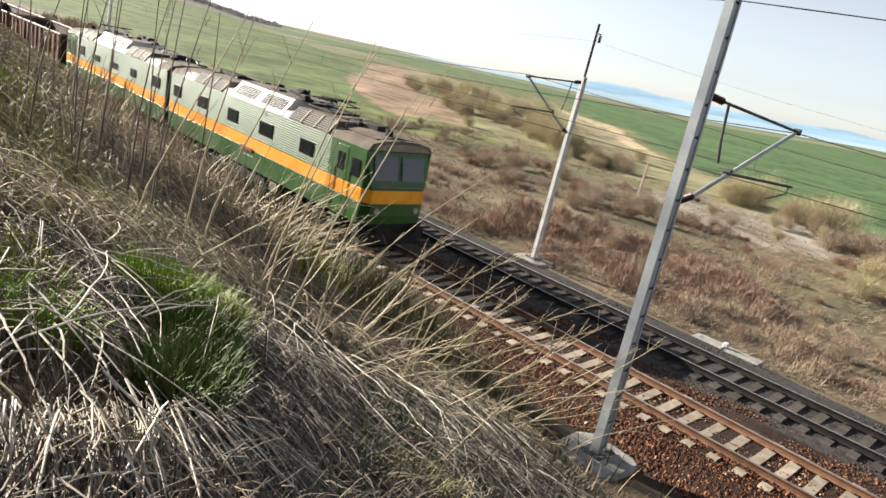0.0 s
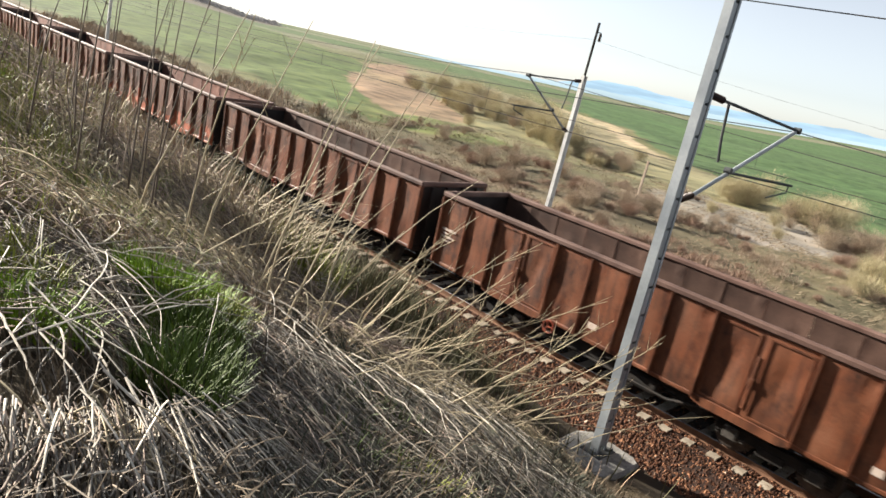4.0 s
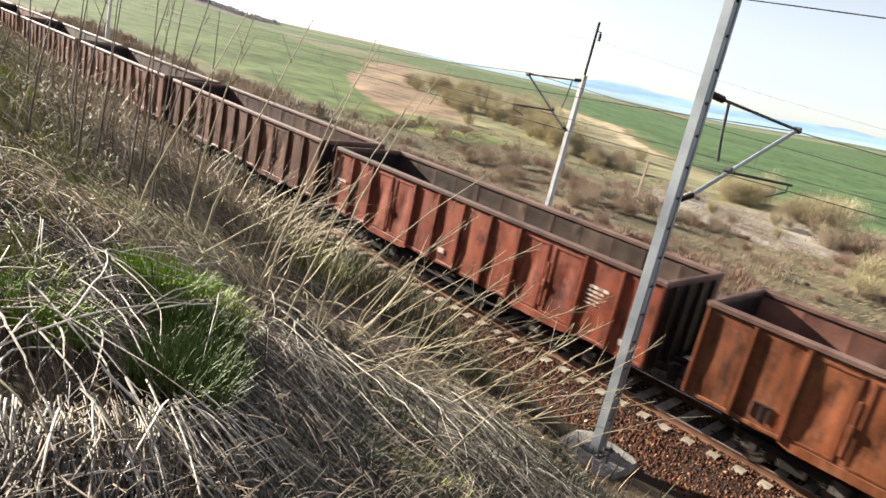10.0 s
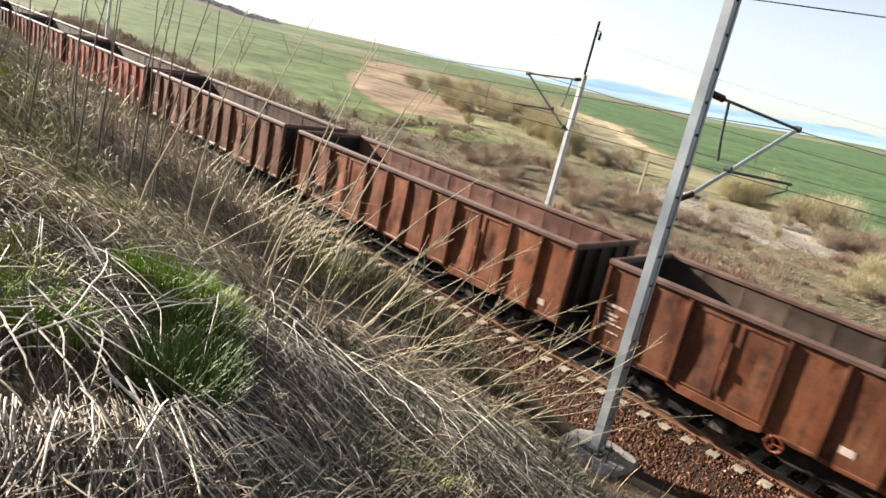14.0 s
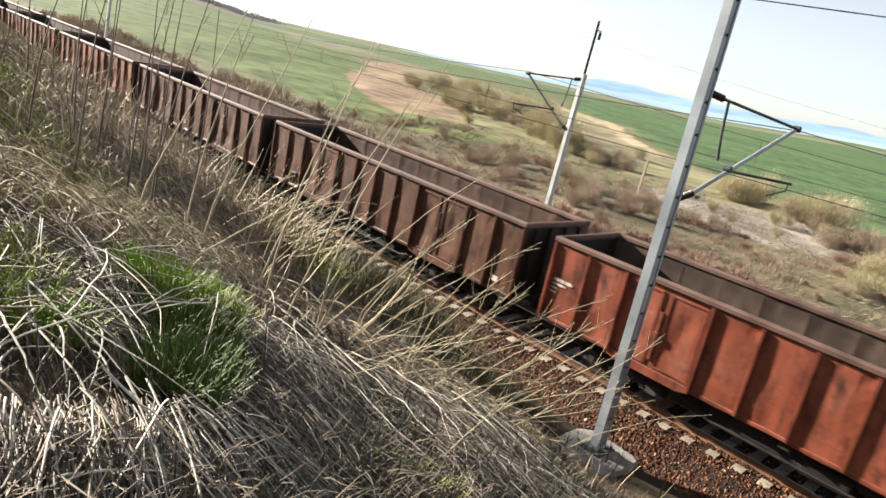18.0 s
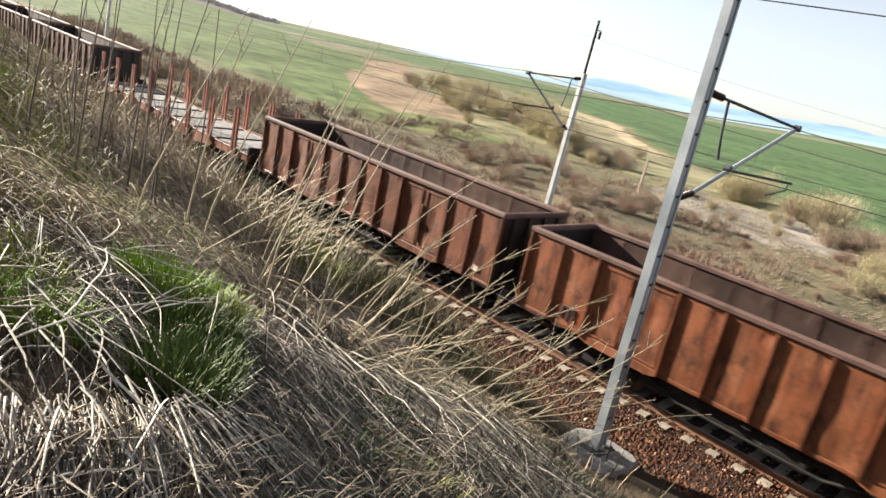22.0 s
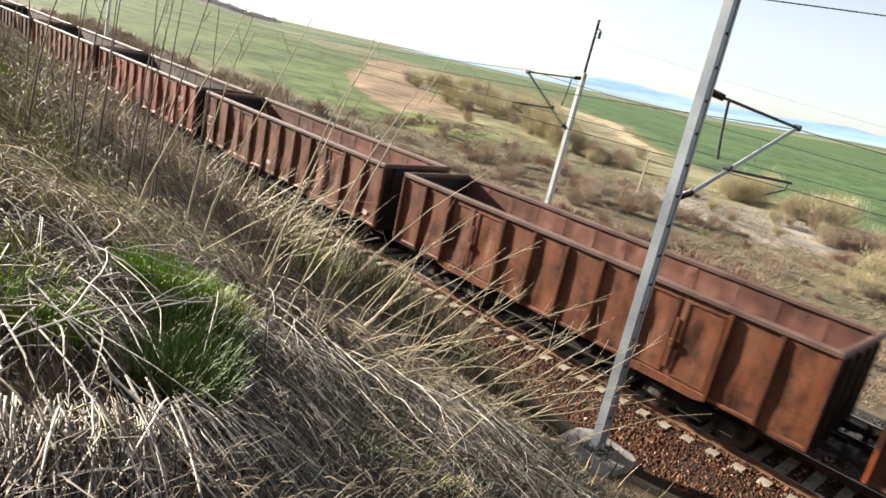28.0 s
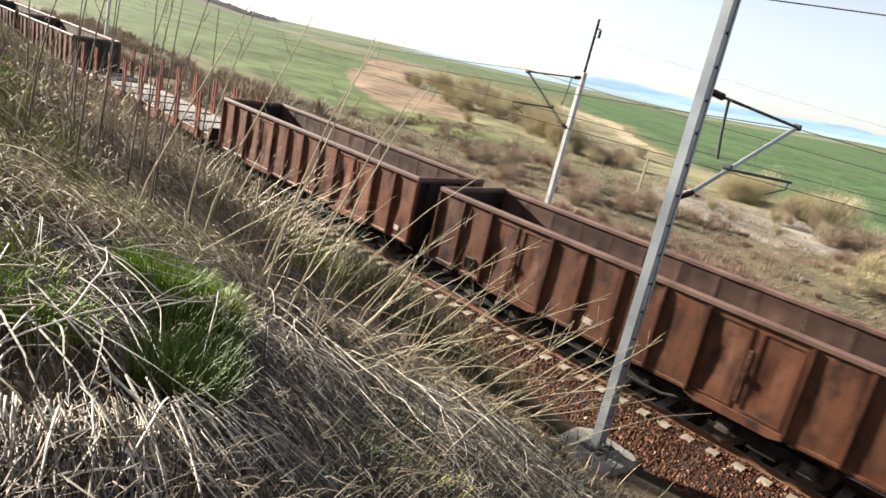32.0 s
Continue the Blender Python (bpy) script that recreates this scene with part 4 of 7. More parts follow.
def wagon(tone, label, marks=0, seed=0, inside="brown"):
    """A four-axle open wagon, empty, with two double doors a side. Front is +x, rail level z = 0."""
    r = random.Random(seed)
    d, sh = wagon_meshes(tone, inside), floor_meshes()
    w = tagged(new("open_wagon"), label, "freight wagon", "wagons of the train")
    part("floor", sh["floor"], None, w)
    part("underframe", sh["frame"], None, w, "black grimy underframe")
    for sy in (-1.22, 1.22):
        part("truss_rod", sh["truss_rod"], None, w, at=pose(0, sy, 0))
        part("brake_gear", sh["brake_gear"], None, w, at=pose(0, 0.85 * sy, 0, 0, 0, 0 if sy < 0 else 180))
    part("ore_dregs", sh["dregs"], None, w, "dark crumbs of ore on the floor")
    pitch = BODY / N_PANEL
    for s in (-1, 1):
        part("top_rail", d["rim", s], None, w)
        part("side_sill", d["sill", s], None, w)
        part("end_wall", d["end", s], None, w, "grimy end wall, its shade put into the paint")
        part("end_rail", d["end_rim", s], None, w)
        leaves = [i for pair in DOORS for i in pair]
        for i in range(N_PANEL):
            x = -BODY / 2 + pitch * (i + 0.5)
            pn = part("side_panel", d["panel", s, 3 if i in leaves else r.randrange(3)], None, w, at=pose(x, r.uniform(-0.008, 0.008), 0))
            if i in leaves:
                part("door_frame", d["door_frame", s], None, pn)
        for i, _ in DOORS:
            x = -BODY / 2 + pitch * (i + 1)
            part("door_sill", d["door_sill", s], None, w, at=pose(x, 0, 0))
            part("door_latch", d["latch", s], None, w, at=pose(x, 0, 0))
        for i in range(N_PANEL + 1):
            if i - 1 in (DOORS[0][0], DOORS[1][0]):
                continue
            x = -BODY / 2 + pitch * i
            x = min(max(x, -BODY / 2 + 0.04), BODY / 2 - 0.04)
            part("rib", d["rib", s], None, w, at=pose(x, 0, 0))
    for x in (-4.0, 4.0):
        bogie(w, x)
    end_gear(w, BODY / 2)
    y = -PANEL_Y - 0.034
    for k in range(marks):
        i = (0, 10, 1, 7)[k % 4]
        x = -BODY / 2 + pitch * (i + 0.5)
        for j in range(r.randint(4, 7)):
            z = (2.05, 2.30)[k % 2] - 0.105 * j
            hh = 0.08 if j == 0 else r.uniform(0.035, 0.065)
            q = x - 0.36 + r.uniform(-0.04, 0.1)
            end = q + (0.55 if j == 0 else r.uniform(0.12, 0.5))
            while q < end:
                ww = min(end - q + 0.01, r.uniform(0.06, 0.22))
                part("stencil_bar", boxes(((q, y - 0.004, z), (q + ww, y, z + hh)), c=0.001), MARK, w, "worn white stencilled marking")
                q += ww + 0.035
    if marks and tone == "brown":
        part("brake_wheel", sh["brake_wheel"], None, w, "red brake handwheel", at=pose(-BODY / 2 + pitch * 4.3, -HALF_W + 0.02, 0.86))
    if tone in ("orange", "dark"):
        part("lever_box", sh["lever_box"], None, w, "dark lever guard", at=pose(-BODY / 2 + pitch * 1.55, -PANEL_Y - 0.03, 1.2))
    if seed % 2:
        q = -BODY / 2 + pitch * 11.3
        part("stencil_bar", boxes(((q, y - 0.004, 1.26), (q + 0.2, y, 1.42)), c=0.001), MARK, w, "worn white stencilled marking")
    if seed % 3 == 1:
        x = -BODY / 2 + pitch * 5.3
        part("label_frame", boxes(((x, y - 0.006, 1.32), (x + 0.26, y, 1.48)), c=0.002), MARK, w, "pale document frame")
    return w


LENGTH = 14.04
# tone, marks, words
CONSIST = [
    ("brown", 1, "dusty brown"), ("brown", 1, "faded brown"), ("patchy", 0, "rust-brown patchy"), ("brown", 0, "dark-streaked brown"),
    ("orange", 0, "orange-brown rusty"), ("orange", 0, "bright rust-orange"), ("red", 2, "faded red stencilled"), ("dark", 0, "dark red-brown"),
    ("brown", 2, "red-brown stencilled"), ("brown", 2, "red-brown stencilled"), ("orange", 0, "orange-brown"), ("brown", 1, "worn brown"),
    ("vermilion", 2, "bright red-oxide"), ("red", 2, "red-brown stencilled"), ("dark", 0, "dark brown scratched"), ("dark", 0, "dark rusty brown"),
    ("orange", 0, "rust-orange"), ("orange", 0, "orange-brown dented"), ("brown", 0, "warm brown"), None,
    ("dark", 0, "dark brown"), ("dark", 0, "dull brown"), ("patchy", 0, "dark brown red-patched"), ("brown", 0, "rusty brown"),
    ("brown", 1, "red-brown"), ("red", 3, "fresh red-oxide stencilled"), ("orange", 0, "orange-rust"), ("dark", 0, "dark rusty brown"),
    ("brown", 0, "dull brown"), None, ("brown", 0, "plain brown"), ("dark", 0, "dark brown"), ("brown", 0, "brown"), ("grey", 0, "grey-brown"),
]
TRAIN = []  # thing, distance of its middle behind the head of the first wagon


def flat_wagon():
    """A long flat wagon with a plank deck and stake pockets."""
    L = 18.6
    w = tagged(new("flat_wagon"), "empty rust-red flat wagon with grey plank deck and upright stakes", "freight wagon", "wagons of the train")
    rust = PAINT["orange"]
    for s in (-1, 1):
        lo, hi = sorted((s * 1.26, s * 1.42))
        bm = bmesh.new()
        bm_prism(bm, [(-L / 2, 0.98), (-6.3, 0.92), (-4.4, 0.72), (4.4, 0.72), (6.3, 0.92), (L / 2, 0.98), (L / 2, 1.24), (-L / 2, 1.24)], lo, hi, axis=1)
        part("side_beam", bm, rust, w)
        lo, hi = sorted((s * 1.30, s * 1.46))
        part("edge_strip", boxes(((-L / 2, lo, 1.24), (L / 2, hi, 1.29))), rust, w)
        lo, hi = sorted((s * (L / 2 - 0.12), s * L / 2))
        part("end_flap", boxes(((lo, -1.4, 0.85), (hi, 1.4, 1.56))), GRIME, w)
    part("underframe", boxes(((-L / 2 + 0.1, -0.4, 0.8), (L / 2 - 0.1, 0.4, 1.18)), ((-3, -1.1, 0.55), (-1, -0.5, 0.85))), GRIME, w)
    plank = mesh_of("deck_plank", boxes(((-0.115, -1.29, 1.20), (0.115, 1.29, 1.265)), c=0.01), PLANK)
    r = random.Random(8)
    for i in range(77):
        part("deck_plank", plank, None, w, at=pose(-L / 2 + 0.25 + 0.238 * i, 0, r.uniform(-0.006, 0.006)))
    bm = bmesh.new()
    for dx in (-0.19, 0.07):
        bm_prism(bm, [(dx, 0.85), (dx + 0.12, 0.85), (dx + 0.12, 2.2), (dx + 0.11, 3.02), (dx + 0.01, 3.00)], -0.05, 0.05, axis=1)
    bm_box(bm, (-0.16, -0.03, 1.30), (0.16, 0.03, 1.42))
    stake = mesh_of("stake", bm, PAINT["red"])
    pocket = mesh_of("stake_pocket", boxes(((-0.24, -0.07, 0.92), (0.24, 0.05, 1.10)), c=0.02), rust)
    bolster = mesh_of("bolster_bar", boxes(((-0.06, -1.28, 1.262), (0.06, 1.28, 1.31)), c=0.015), GRIME)
    for i in range(8):
        x = -L / 2 + 1.15 + i * (L - 2.3) / 7
        part("bolster_bar", bolster, None, w, at=pose(x + 0.25, 0, 0))
        for s in (-1, 1):
            part("stake", stake, None, w, at=pose(x, s * 1.49, 0))
            part("stake_pocket", pocket, None, w, at=pose(x, s * 1.46, 0))
    part("notice_plate", boxes(((1.60, -1.432, 0.90), (2.25, -1.424, 1.12)), c=0.002), MARK, w, "pale notice plate")
    for k in range(4):
        part("stencil_bar", boxes(((2.5 + 0.12 * k, -1.430, 0.88), (2.58 + 0.12 * k, -1.424, 1.12)), c=0.001), PAINT["vermilion"], w, "worn red stencilled marking")
    for x in (-6.8, 6.8):
        bogie(w, x)
    end_gear(w, L / 2)
    return w


def build_train():
    off = 0.0
    for k, c in enumerate(CONSIST):
        if c is None:
            TRAIN.append((flat_wagon(), off + 19.87 / 2 - 0.5))
            off += 19.87
        else:
            tone, marks, words = c
            inside = "rusty" if k in (2, 3, 4, 5, 10, 22, 23, 24) else "grey" if k in (6, 9, 13, 20, 25) else "brown"
            w = wagon(tone, "%s empty open wagon with ribbed steel sides" % words, marks, seed=k + 1, inside=inside)
            TRAIN.append((w, off + BODY / 2))
            off += LENGTH


def loco_section(cab, label):
    """One half of a double electric locomotive; cab: +1 when its cab is at the +x end. Middle at x = 0."""
    L = 16.25
    lo = tagged(new("locomotive_section"), label, "locomotive", "locomotive halves")
    hw = 1.46

    def X(d):  # distance from the cab's end to x
        return cab * (L / 2 - d)

    def span(a, b):
        return sorted((X(a), X(b)))

    # body sides: plain lower green, ribbed stripe and upper green
    a, b = span(2.35, L - 0.02)
    for s in (-1, 1):
        yl, yh = sorted((s * (hw - 0.08), s * hw))
        part("lower_side", boxes(((a, yl, 0.90), (b, yh, 1.68))), GREEN, lo, "plain green lower body side")
        for zz0, zz1, mat, nm, txt in ((1.684, 2.166, YELLOW, "stripe_side", "corrugated yellow stripe"), (2.17, 3.50, GREEN, "upper_side", "corrugated green upper side")):
            n = int(round((zz1 - zz0) / 0.088))
            st = (zz1 - zz0) / n
            rise = 0.005 if mat is YELLOW else 0.0105
            prof = [(s * (hw - 0.08), zz1), (s * (hw - 0.08), zz0)]
            for i in range(n):
                prof += [(s * (hw + rise * k), zz0 + (i + u) * st) for u, k in ((0.02, 0), (0.17, 0.03), (0.27, 0.42), (0.38, 0.82), (0.5, 1.0), (0.62, 0.82), (0.73, 0.42), (0.83, 0.03), (0.98, 0))]
            bm = bmesh.new()
            bm_prism(bm, prof, a, b)
            part(nm, bm, mat, lo, txt)
        for d, wd, low in (((3.87, 0.92, 0), (6.87, 1.05, 0), (9.7, 0.9, 0), (12.65, 0.95, 0), (15.4, 0.85, 0)) if cab > 0 else ((3.37, 0.95, 0), (6.2, 0.9, 0.2), (9.15, 0.9, 0.2), (11.9, 0.85, 0.1), (15.0, 1.0, 0))):
            x0, x1 = span(d - wd / 2, d + wd / 2)
            y0, y1 = sorted((s * (hw + 0.005), s * (hw + 0.035)))
            win = part("side_window", boxes(((x0, y0, 2.47), (x1, y1, 3.02 - low)), c=0.02), RUBBER, lo)
            y0, y1 = sorted((s * (hw + 0.03), s * (hw + 0.040)))
            part("pane", boxes(((x0 + 0.035, y0, 2.505), (x1 - 0.035, y1, 2.985 - low)), c=0.004), GLASS, win, "dark glass")
        # cab side with a door
        c0, c1 = span(0.28, 2.36)
        part("cab_side", boxes(((c0, yl, 0.95), (c1, yh, 1.68)), ((c0, yl, 2.17), (c1, yh, 3.50))), GREEN, lo)
        part("cab_stripe", boxes(((c0, yl, 1.683), (c1, yh + (0.004 if s > 0 else 0), 2.167))), YELLOW, lo, "yellow stripe")
        d0, d1 = span(1.28, 1.98)
        y0, y1 = sorted((s * (hw - 0.02), s * (hw + 0.012)))
        door = part("cab_door", boxes(((d0, y0, 1.02), (d1, y1, 1.675)), ((d0, y0, 2.175), (d1, y1, 3.36)), c=0.01), GREEN, lo)
        y2, y3 = sorted((s * (hw + 0.008), s * (hw + 0.02)))
        part("door_pane", boxes(((d0 + 0.13, y2, 2.50), (d1 - 0.13, y3, 3.12)), c=0.006), GLASS, door, "dark door glass")
        bm = bmesh.new()
        for q in (d0 - 0.06, d1 + 0.06):
            bm_cyl(bm, (q, s * (hw + 0.06), 1.1), (q, s * (hw + 0.06), 2.6), 0.016, n=8)
        part("handrail", bm, GRILLE, lo, "pale handrail")
        w0, w1 = span(0.52, 1.02)
        part("cab_window", boxes(((w0, y2, 2.48), (w1, y3, 3.08)), c=0.006), GLASS, lo, "dark cab side window")
        for zz in (0.52, 0.80):
            y4, y5 = sorted((s * (hw - 0.16), s * (hw + 0.02)))
            part("footstep", boxes(((d0 + 0.05, y4, zz), (d1 - 0.05, y5, zz + 0.04))), GREEN, lo)
    # front of the cab: it narrows towards the nose
    f0, f1 = X(0.0), X(0.30)

    def taper(bm, cut=0.20):
        for v in bm.verts:
            v.co.y *= 1 - cut * max(0.0, 1 - abs(v.co.x - f0) / 0.42)
        return bm

    bm = bmesh.new()
    prof = [(f1, 0.95), (X(0.05), 0.95), (f0, 1.25), (f0, 2.2), (X(0.12), 2.35), (X(0.36), 3.46), (f1 - cab * 0.3, 3.46)]
    bm_prism(bm, [p for p in prof if p[1] < 1.69] + [(f0, 1.69), (f1, 1.69)], -hw, hw, axis=1)
    part("lower_nose", taper(bm), GREEN, lo)
    bm = bmesh.new()
    bm_prism(bm, [(f1, 1.692), (f0, 1.692), (f0, 2.165), (f1, 2.165)], -hw - 0.003, hw + 0.003, axis=1)
    part("nose_stripe", taper(bm), YELLOW, lo, "yellow stripe across the nose")
    bm = bmesh.new()
    bm_prism(bm, [(f1, 2.168), (f0, 2.168), (X(0.10), 2.36), (X(0.34), 3.46), (X(0.6), 3.46), (X(0.5), 2.168)], -hw + 0.01, hw - 0.01, axis=1)
    part("windscreen_wall", taper(bm), GREEN, lo)
    for yy in (-0.70, 0.70):
        bm = bmesh.new()
        bm_prism(bm, [(X(0.105), 2.50), (X(0.30), 3.30), (X(0.33), 3.30), (X(0.14), 2.50)], yy - 0.58, yy + 0.58, axis=1)
        for v in bm.verts:
            v.co.x += cab * 0.05
            v.co.y *= 0.88
        part("windscreen", bm, GLASS, lo, "dark windscreen")
        bm = bmesh.new()
        bm_cyl(bm, (f0, yy * 1.3, 1.45), (f0 + cab * 0.06, yy * 1.3, 1.45), 0.11, n=16)
        part("headlight", bm, BRIGHT, lo, "round headlight")
    part("nose_rail", boxes((tuple(map(min, zip((f0 + cab * 0.02, -1.05, 2.28), (f0 + cab * 0.06, 1.05, 2.31)))), tuple(map(max, zip((f0 + cab * 0.02, -1.05, 2.28), (f0 + cab * 0.06, 1.05, 2.31))))), c=0.008), GRILLE, lo)
    s0, s1 = span(0.10, 0.6)
    part("snow_plough", boxes(((s0, -1.3, 0.16), (s1, 1.3, 0.55))), GRIME, lo)
    part("buffer_beam", boxes(((s0, -1.42, 0.55), (s1, 1.42, 0.95))), GRIME, lo)
    # far end wall with bellows
    g0, g1 = span(L - 0.06, L + 0.02)
    part("inner_end", boxes(((g0, -hw + 0.02, 0.95), (g1, hw - 0.02, 3.5))), DARK, lo)
    g0, g1 = span(L, L + 0.24)
    part("gangway_bellows", boxes(((g0, -0.7, 1.2), (g1, 0.7, 3.3))), RUBBER, lo)
    # roof
    sh = 0.0 if cab > 0 else 0.4
    bm = bmesh.new()
    a, b = span(0.25, L)
    rp = [(-hw, 3.50), (-1.28, 3.72), (-0.75, 3.84), (0, 3.88), (0.75, 3.84), (1.28, 3.72), (hw, 3.50)]
    bm_prism(bm, rp, a, b)
    part("roof", bm, ROOF, lo, "dusty grey-brown curved roof")
    c0, c1 = span(0.22, 2.6 - sh)
    bm = bmesh.new()
    bm_prism(bm, [(y * 1.003, z + 0.012) for y, z in rp], c0, c1)
    for v in bm.verts:
        if abs(v.co.x - X(0.22)) < 0.01:
            v.co.y *= 0.90
            v.co.z -= 0.35 * max(0.0, v.co.z - 3.52)
    part("cab_roof", bm, PALEROOF if cab < 0 else GRILLE, lo, "pale painted cab roof" if cab < 0 else "dusty beige cab roof")
    if cab > 0:
        c0, c1 = span(0.55, 2.6)
        bm = bmesh.new()
        bm_prism(bm, [(-0.95, 3.80), (-0.95, 3.84), (0, 3.93), (0.95, 3.84), (0.95, 3.80)], c0, c1)
        part("cab_roof_top", bm, ROOF, lo, "brown dusty top of the cab roof")
    for d0, d1, z1, mat, frame_mat in ((2.65 - sh, 5.35 - 0.5 * sh, 4.00, GRILLE, GRILLE), (5.85 - 0.6 * sh, 8.0 - 0.6 * sh, 4.18, DARK, WHITEPAINT), (8.04 - 0.6 * sh, 10.2 - 0.6 * sh, 4.18, DARK, WHITEPAINT), (10.95 - 1.2 * sh, 13.75 - 1.2 * sh, 4.00, GRILLE, GRILLE)):
        x0, x1 = span(d0, d1)
        white = frame_mat is WHITEPAINT
        bm = bmesh.new()
        y0, y1 = 1.478, (0.95 if white else 1.08)
        bm_prism(bm, [(-y0, 3.52), (-y1, z1), (y1, z1), (y0, 3.52)], x0, x1)
        box = part("roof_housing", bm, frame_mat if white else ROOF, lo, "white louvred roof housing" if white else "beige louvred roof housing")
        if white:
            part("housing_lid", boxes(((x0, -y1, z1 - 0.01), (x1, y1, z1 + 0.03))), ROOF, box)
        for s in (-1, 1):
            ny, nz = (z1 - 3.52), (y0 - y1)
            ln = math.hypot(ny, nz)
            ny, nz = ny / ln, nz / ln

            def sl(u, o):  # u along the slope, o out of it
                return (s * (y0 + (y1 - y0) * u + ny * o), 3.52 + (z1 - 3.52) * u + nz * o)
            if white:
                bm = bmesh.new()
                bm_prism(bm, [sl(0.22, 0.004), sl(0.22, 0.012), sl(0.82, 0.012), sl(0.82, 0.004)], x0 + 0.25, x1 - 0.25)
                part("grille_back", bm, DARK, box)
                for i in range(6):
                    bm = bmesh.new()
                    u = 0.24 + 0.095 * i
                    bm_prism(bm, [sl(u, 0.012), sl(u + 0.004, 0.030), sl(u + 0.020, 0.030), sl(u + 0.020, 0.012)], x0 + 0.25, x1 - 0.25)
                    part("louvre", bm, WHITEPAINT, box)
            else:
                w3 = (x1 - x0) / 3
                for k in range(3):
                    q0, q1 = x0 + k * w3 + 0.05, x0 + (k + 1) * w3 - 0.05
                    bm = bmesh.new()
                    bm_prism(bm, [sl(0.08, 0.004), sl(0.08, 0.012), sl(0.92, 0.012), sl(0.92, 0.004)], q0, q1)
                    part("grille_back", bm, DARK, box)
                    for i in range(6):
                        bm = bmesh.new()
                        u = 0.10 + 0.14 * i
                        bm_prism(bm, [sl(u, 0.012), sl(u + 0.01, 0.030), sl(u + 0.045, 0.030), sl(u + 0.045, 0.012)], q0, q1)
                        part("louvre", bm, GRILLE, box)
                    bm = bmesh.new()
                    bm_prism(bm, [sl(0.0, 0.004), sl(0.0, 0.045), sl(1.0, 0.045), sl(1.0, 0.004)], q1, q1 + 0.08)
                    part("grille_frame", bm, GRILLE, box)
    for d0, d1 in ((5.38 - 0.5 * sh, 5.82 - 0.6 * sh), (10.24 - 0.6 * sh, 10.92 - 1.2 * sh), (13.8 - 1.2 * sh, 15.0)):
        x0, x1 = span(d0, d1)
        for s in (-1, 1):
            bm = bmesh.new()
            bm_prism(bm, [(s * hw * 1.004, 3.505), (s * 1.286, 3.735), (s * 0.95, 3.81), (s * 0.95, 3.79), (s * 1.27, 3.70), (s * (hw - 0.03), 3.505)], x0 + 0.01, x1 - 0.01)
            part("eave_panel", bm, PALEROOF, lo, "pale roof edge panel")
    # roof equipment
    pz = 3.98
    for dd in (4.6,):
        pan = part("pantograph", boxes(((X(dd) - 0.9, -0.62, pz + 0.08), (X(dd) + 0.9, -0.54, pz + 0.16)), ((X(dd) - 0.9, 0.54, pz + 0.08), (X(dd) + 0.9, 0.62, pz + 0.16)), ((X(dd) - 0.9, -0.6, pz + 0.08), (X(dd) - 0.82, 0.6, pz + 0.16)), ((X(dd) + 0.82, -0.6, pz + 0.08), (X(dd) + 0.9, 0.6, pz + 0.16))), GRIME, lo, "dark folded pantograph")
        bm = bmesh.new()
        for s in (-1, 1):
            tube(bm, [(X(dd) - 0.8, s * 0.5, pz + 0.2), (X(dd) + 1.0, s * 0.45, pz + 0.42), (X(dd) - 0.1, s * 0.3, pz + 0.5)], 0.028)
        part("pantograph_arm", bm, GRIME, pan)
        part("collector_shoe", boxes(((X(dd) - 0.25, -0.9, pz + 0.5), (X(dd) - 0.15, 0.9, pz + 0.55)), ((X(dd) + 0.1, -0.9, pz + 0.5), (X(dd) + 0.2, 0.9, pz + 0.55))), GRIME, pan)
    rnd = random.Random(11)
    for dd in (2.5, 3.2, 5.9, 6.3, 10.7, 11.2, 12.4, 13.6, 14.3, 15.2):
        bm = bmesh.new()
        yy = rnd.uniform(-0.2, 0.7)
        for k in range(4):
            bm_cyl(bm, (X(dd), yy, 3.84 + 0.07 * k), (X(dd), yy, 3.89 + 0.07 * k), 0.09, 0.05, 10)
        part("roof_insulator", bm, INSUL, lo)
    for k in range(26):
        dd, yy = rnd.uniform(2.8, 15.8), rnd.uniform(-0.55, 1.0)
        hx, hy, hz = rnd.uniform(0.1, 0.4), rnd.uniform(0.06, 0.2), rnd.uniform(0.08, 0.26)
        base = 3.80 if not 5.5 < dd < 10.3 else 4.16
        part("roof_gear", boxes(((X(dd) - hx, yy - hy, base), (X(dd) + hx, yy + hy, base + hz)), c=0.03), GRIME, lo)
    bm = bmesh.new()
    tube(bm, [(X(11.0), 0.3, 4.16), (X(12.4), 0.45, 4.16), (X(14.3), 0.2, 4.18), (X(15.9), 0.3, 4.14)], 0.035)
    part("roof_cable", bm, GRIME, lo)
    part("resistor_box", boxes(((X(13.2) - 0.5, 0.0, 3.85), (X(13.2) + 0.5, 0.9, 4.12))), GRIME, lo)
    part("roof_chest", boxes(((X(2.0) - 0.35, -0.1, 3.86), (X(2.0) + 0.35, 0.5, 4.1))), GRIME, lo)
    bm = bmesh.new()
    bm_cyl(bm, (X(0.9), -0.15, 3.9), (X(0.9), -0.15, 4.15), 0.15, 0.12, 16)
    part("roof_lamp", bm, GRIME, lo)
    # underframe
    part("underframe", boxes(((-L / 2 + 0.4, -1.1, 0.62), (L / 2 - 0.4, 1.1, 0.95)), ((-1.6, -1.36, 0.38), (1.5, 1.36, 0.92))), GRIME, lo)
    for q in (-2.2, 2.2):
        part("sand_box", boxes(((q - 0.30, -1.40, 0.44), (q + 0.30, -1.2, 0.86)), c=0.03), GRILLE, lo)
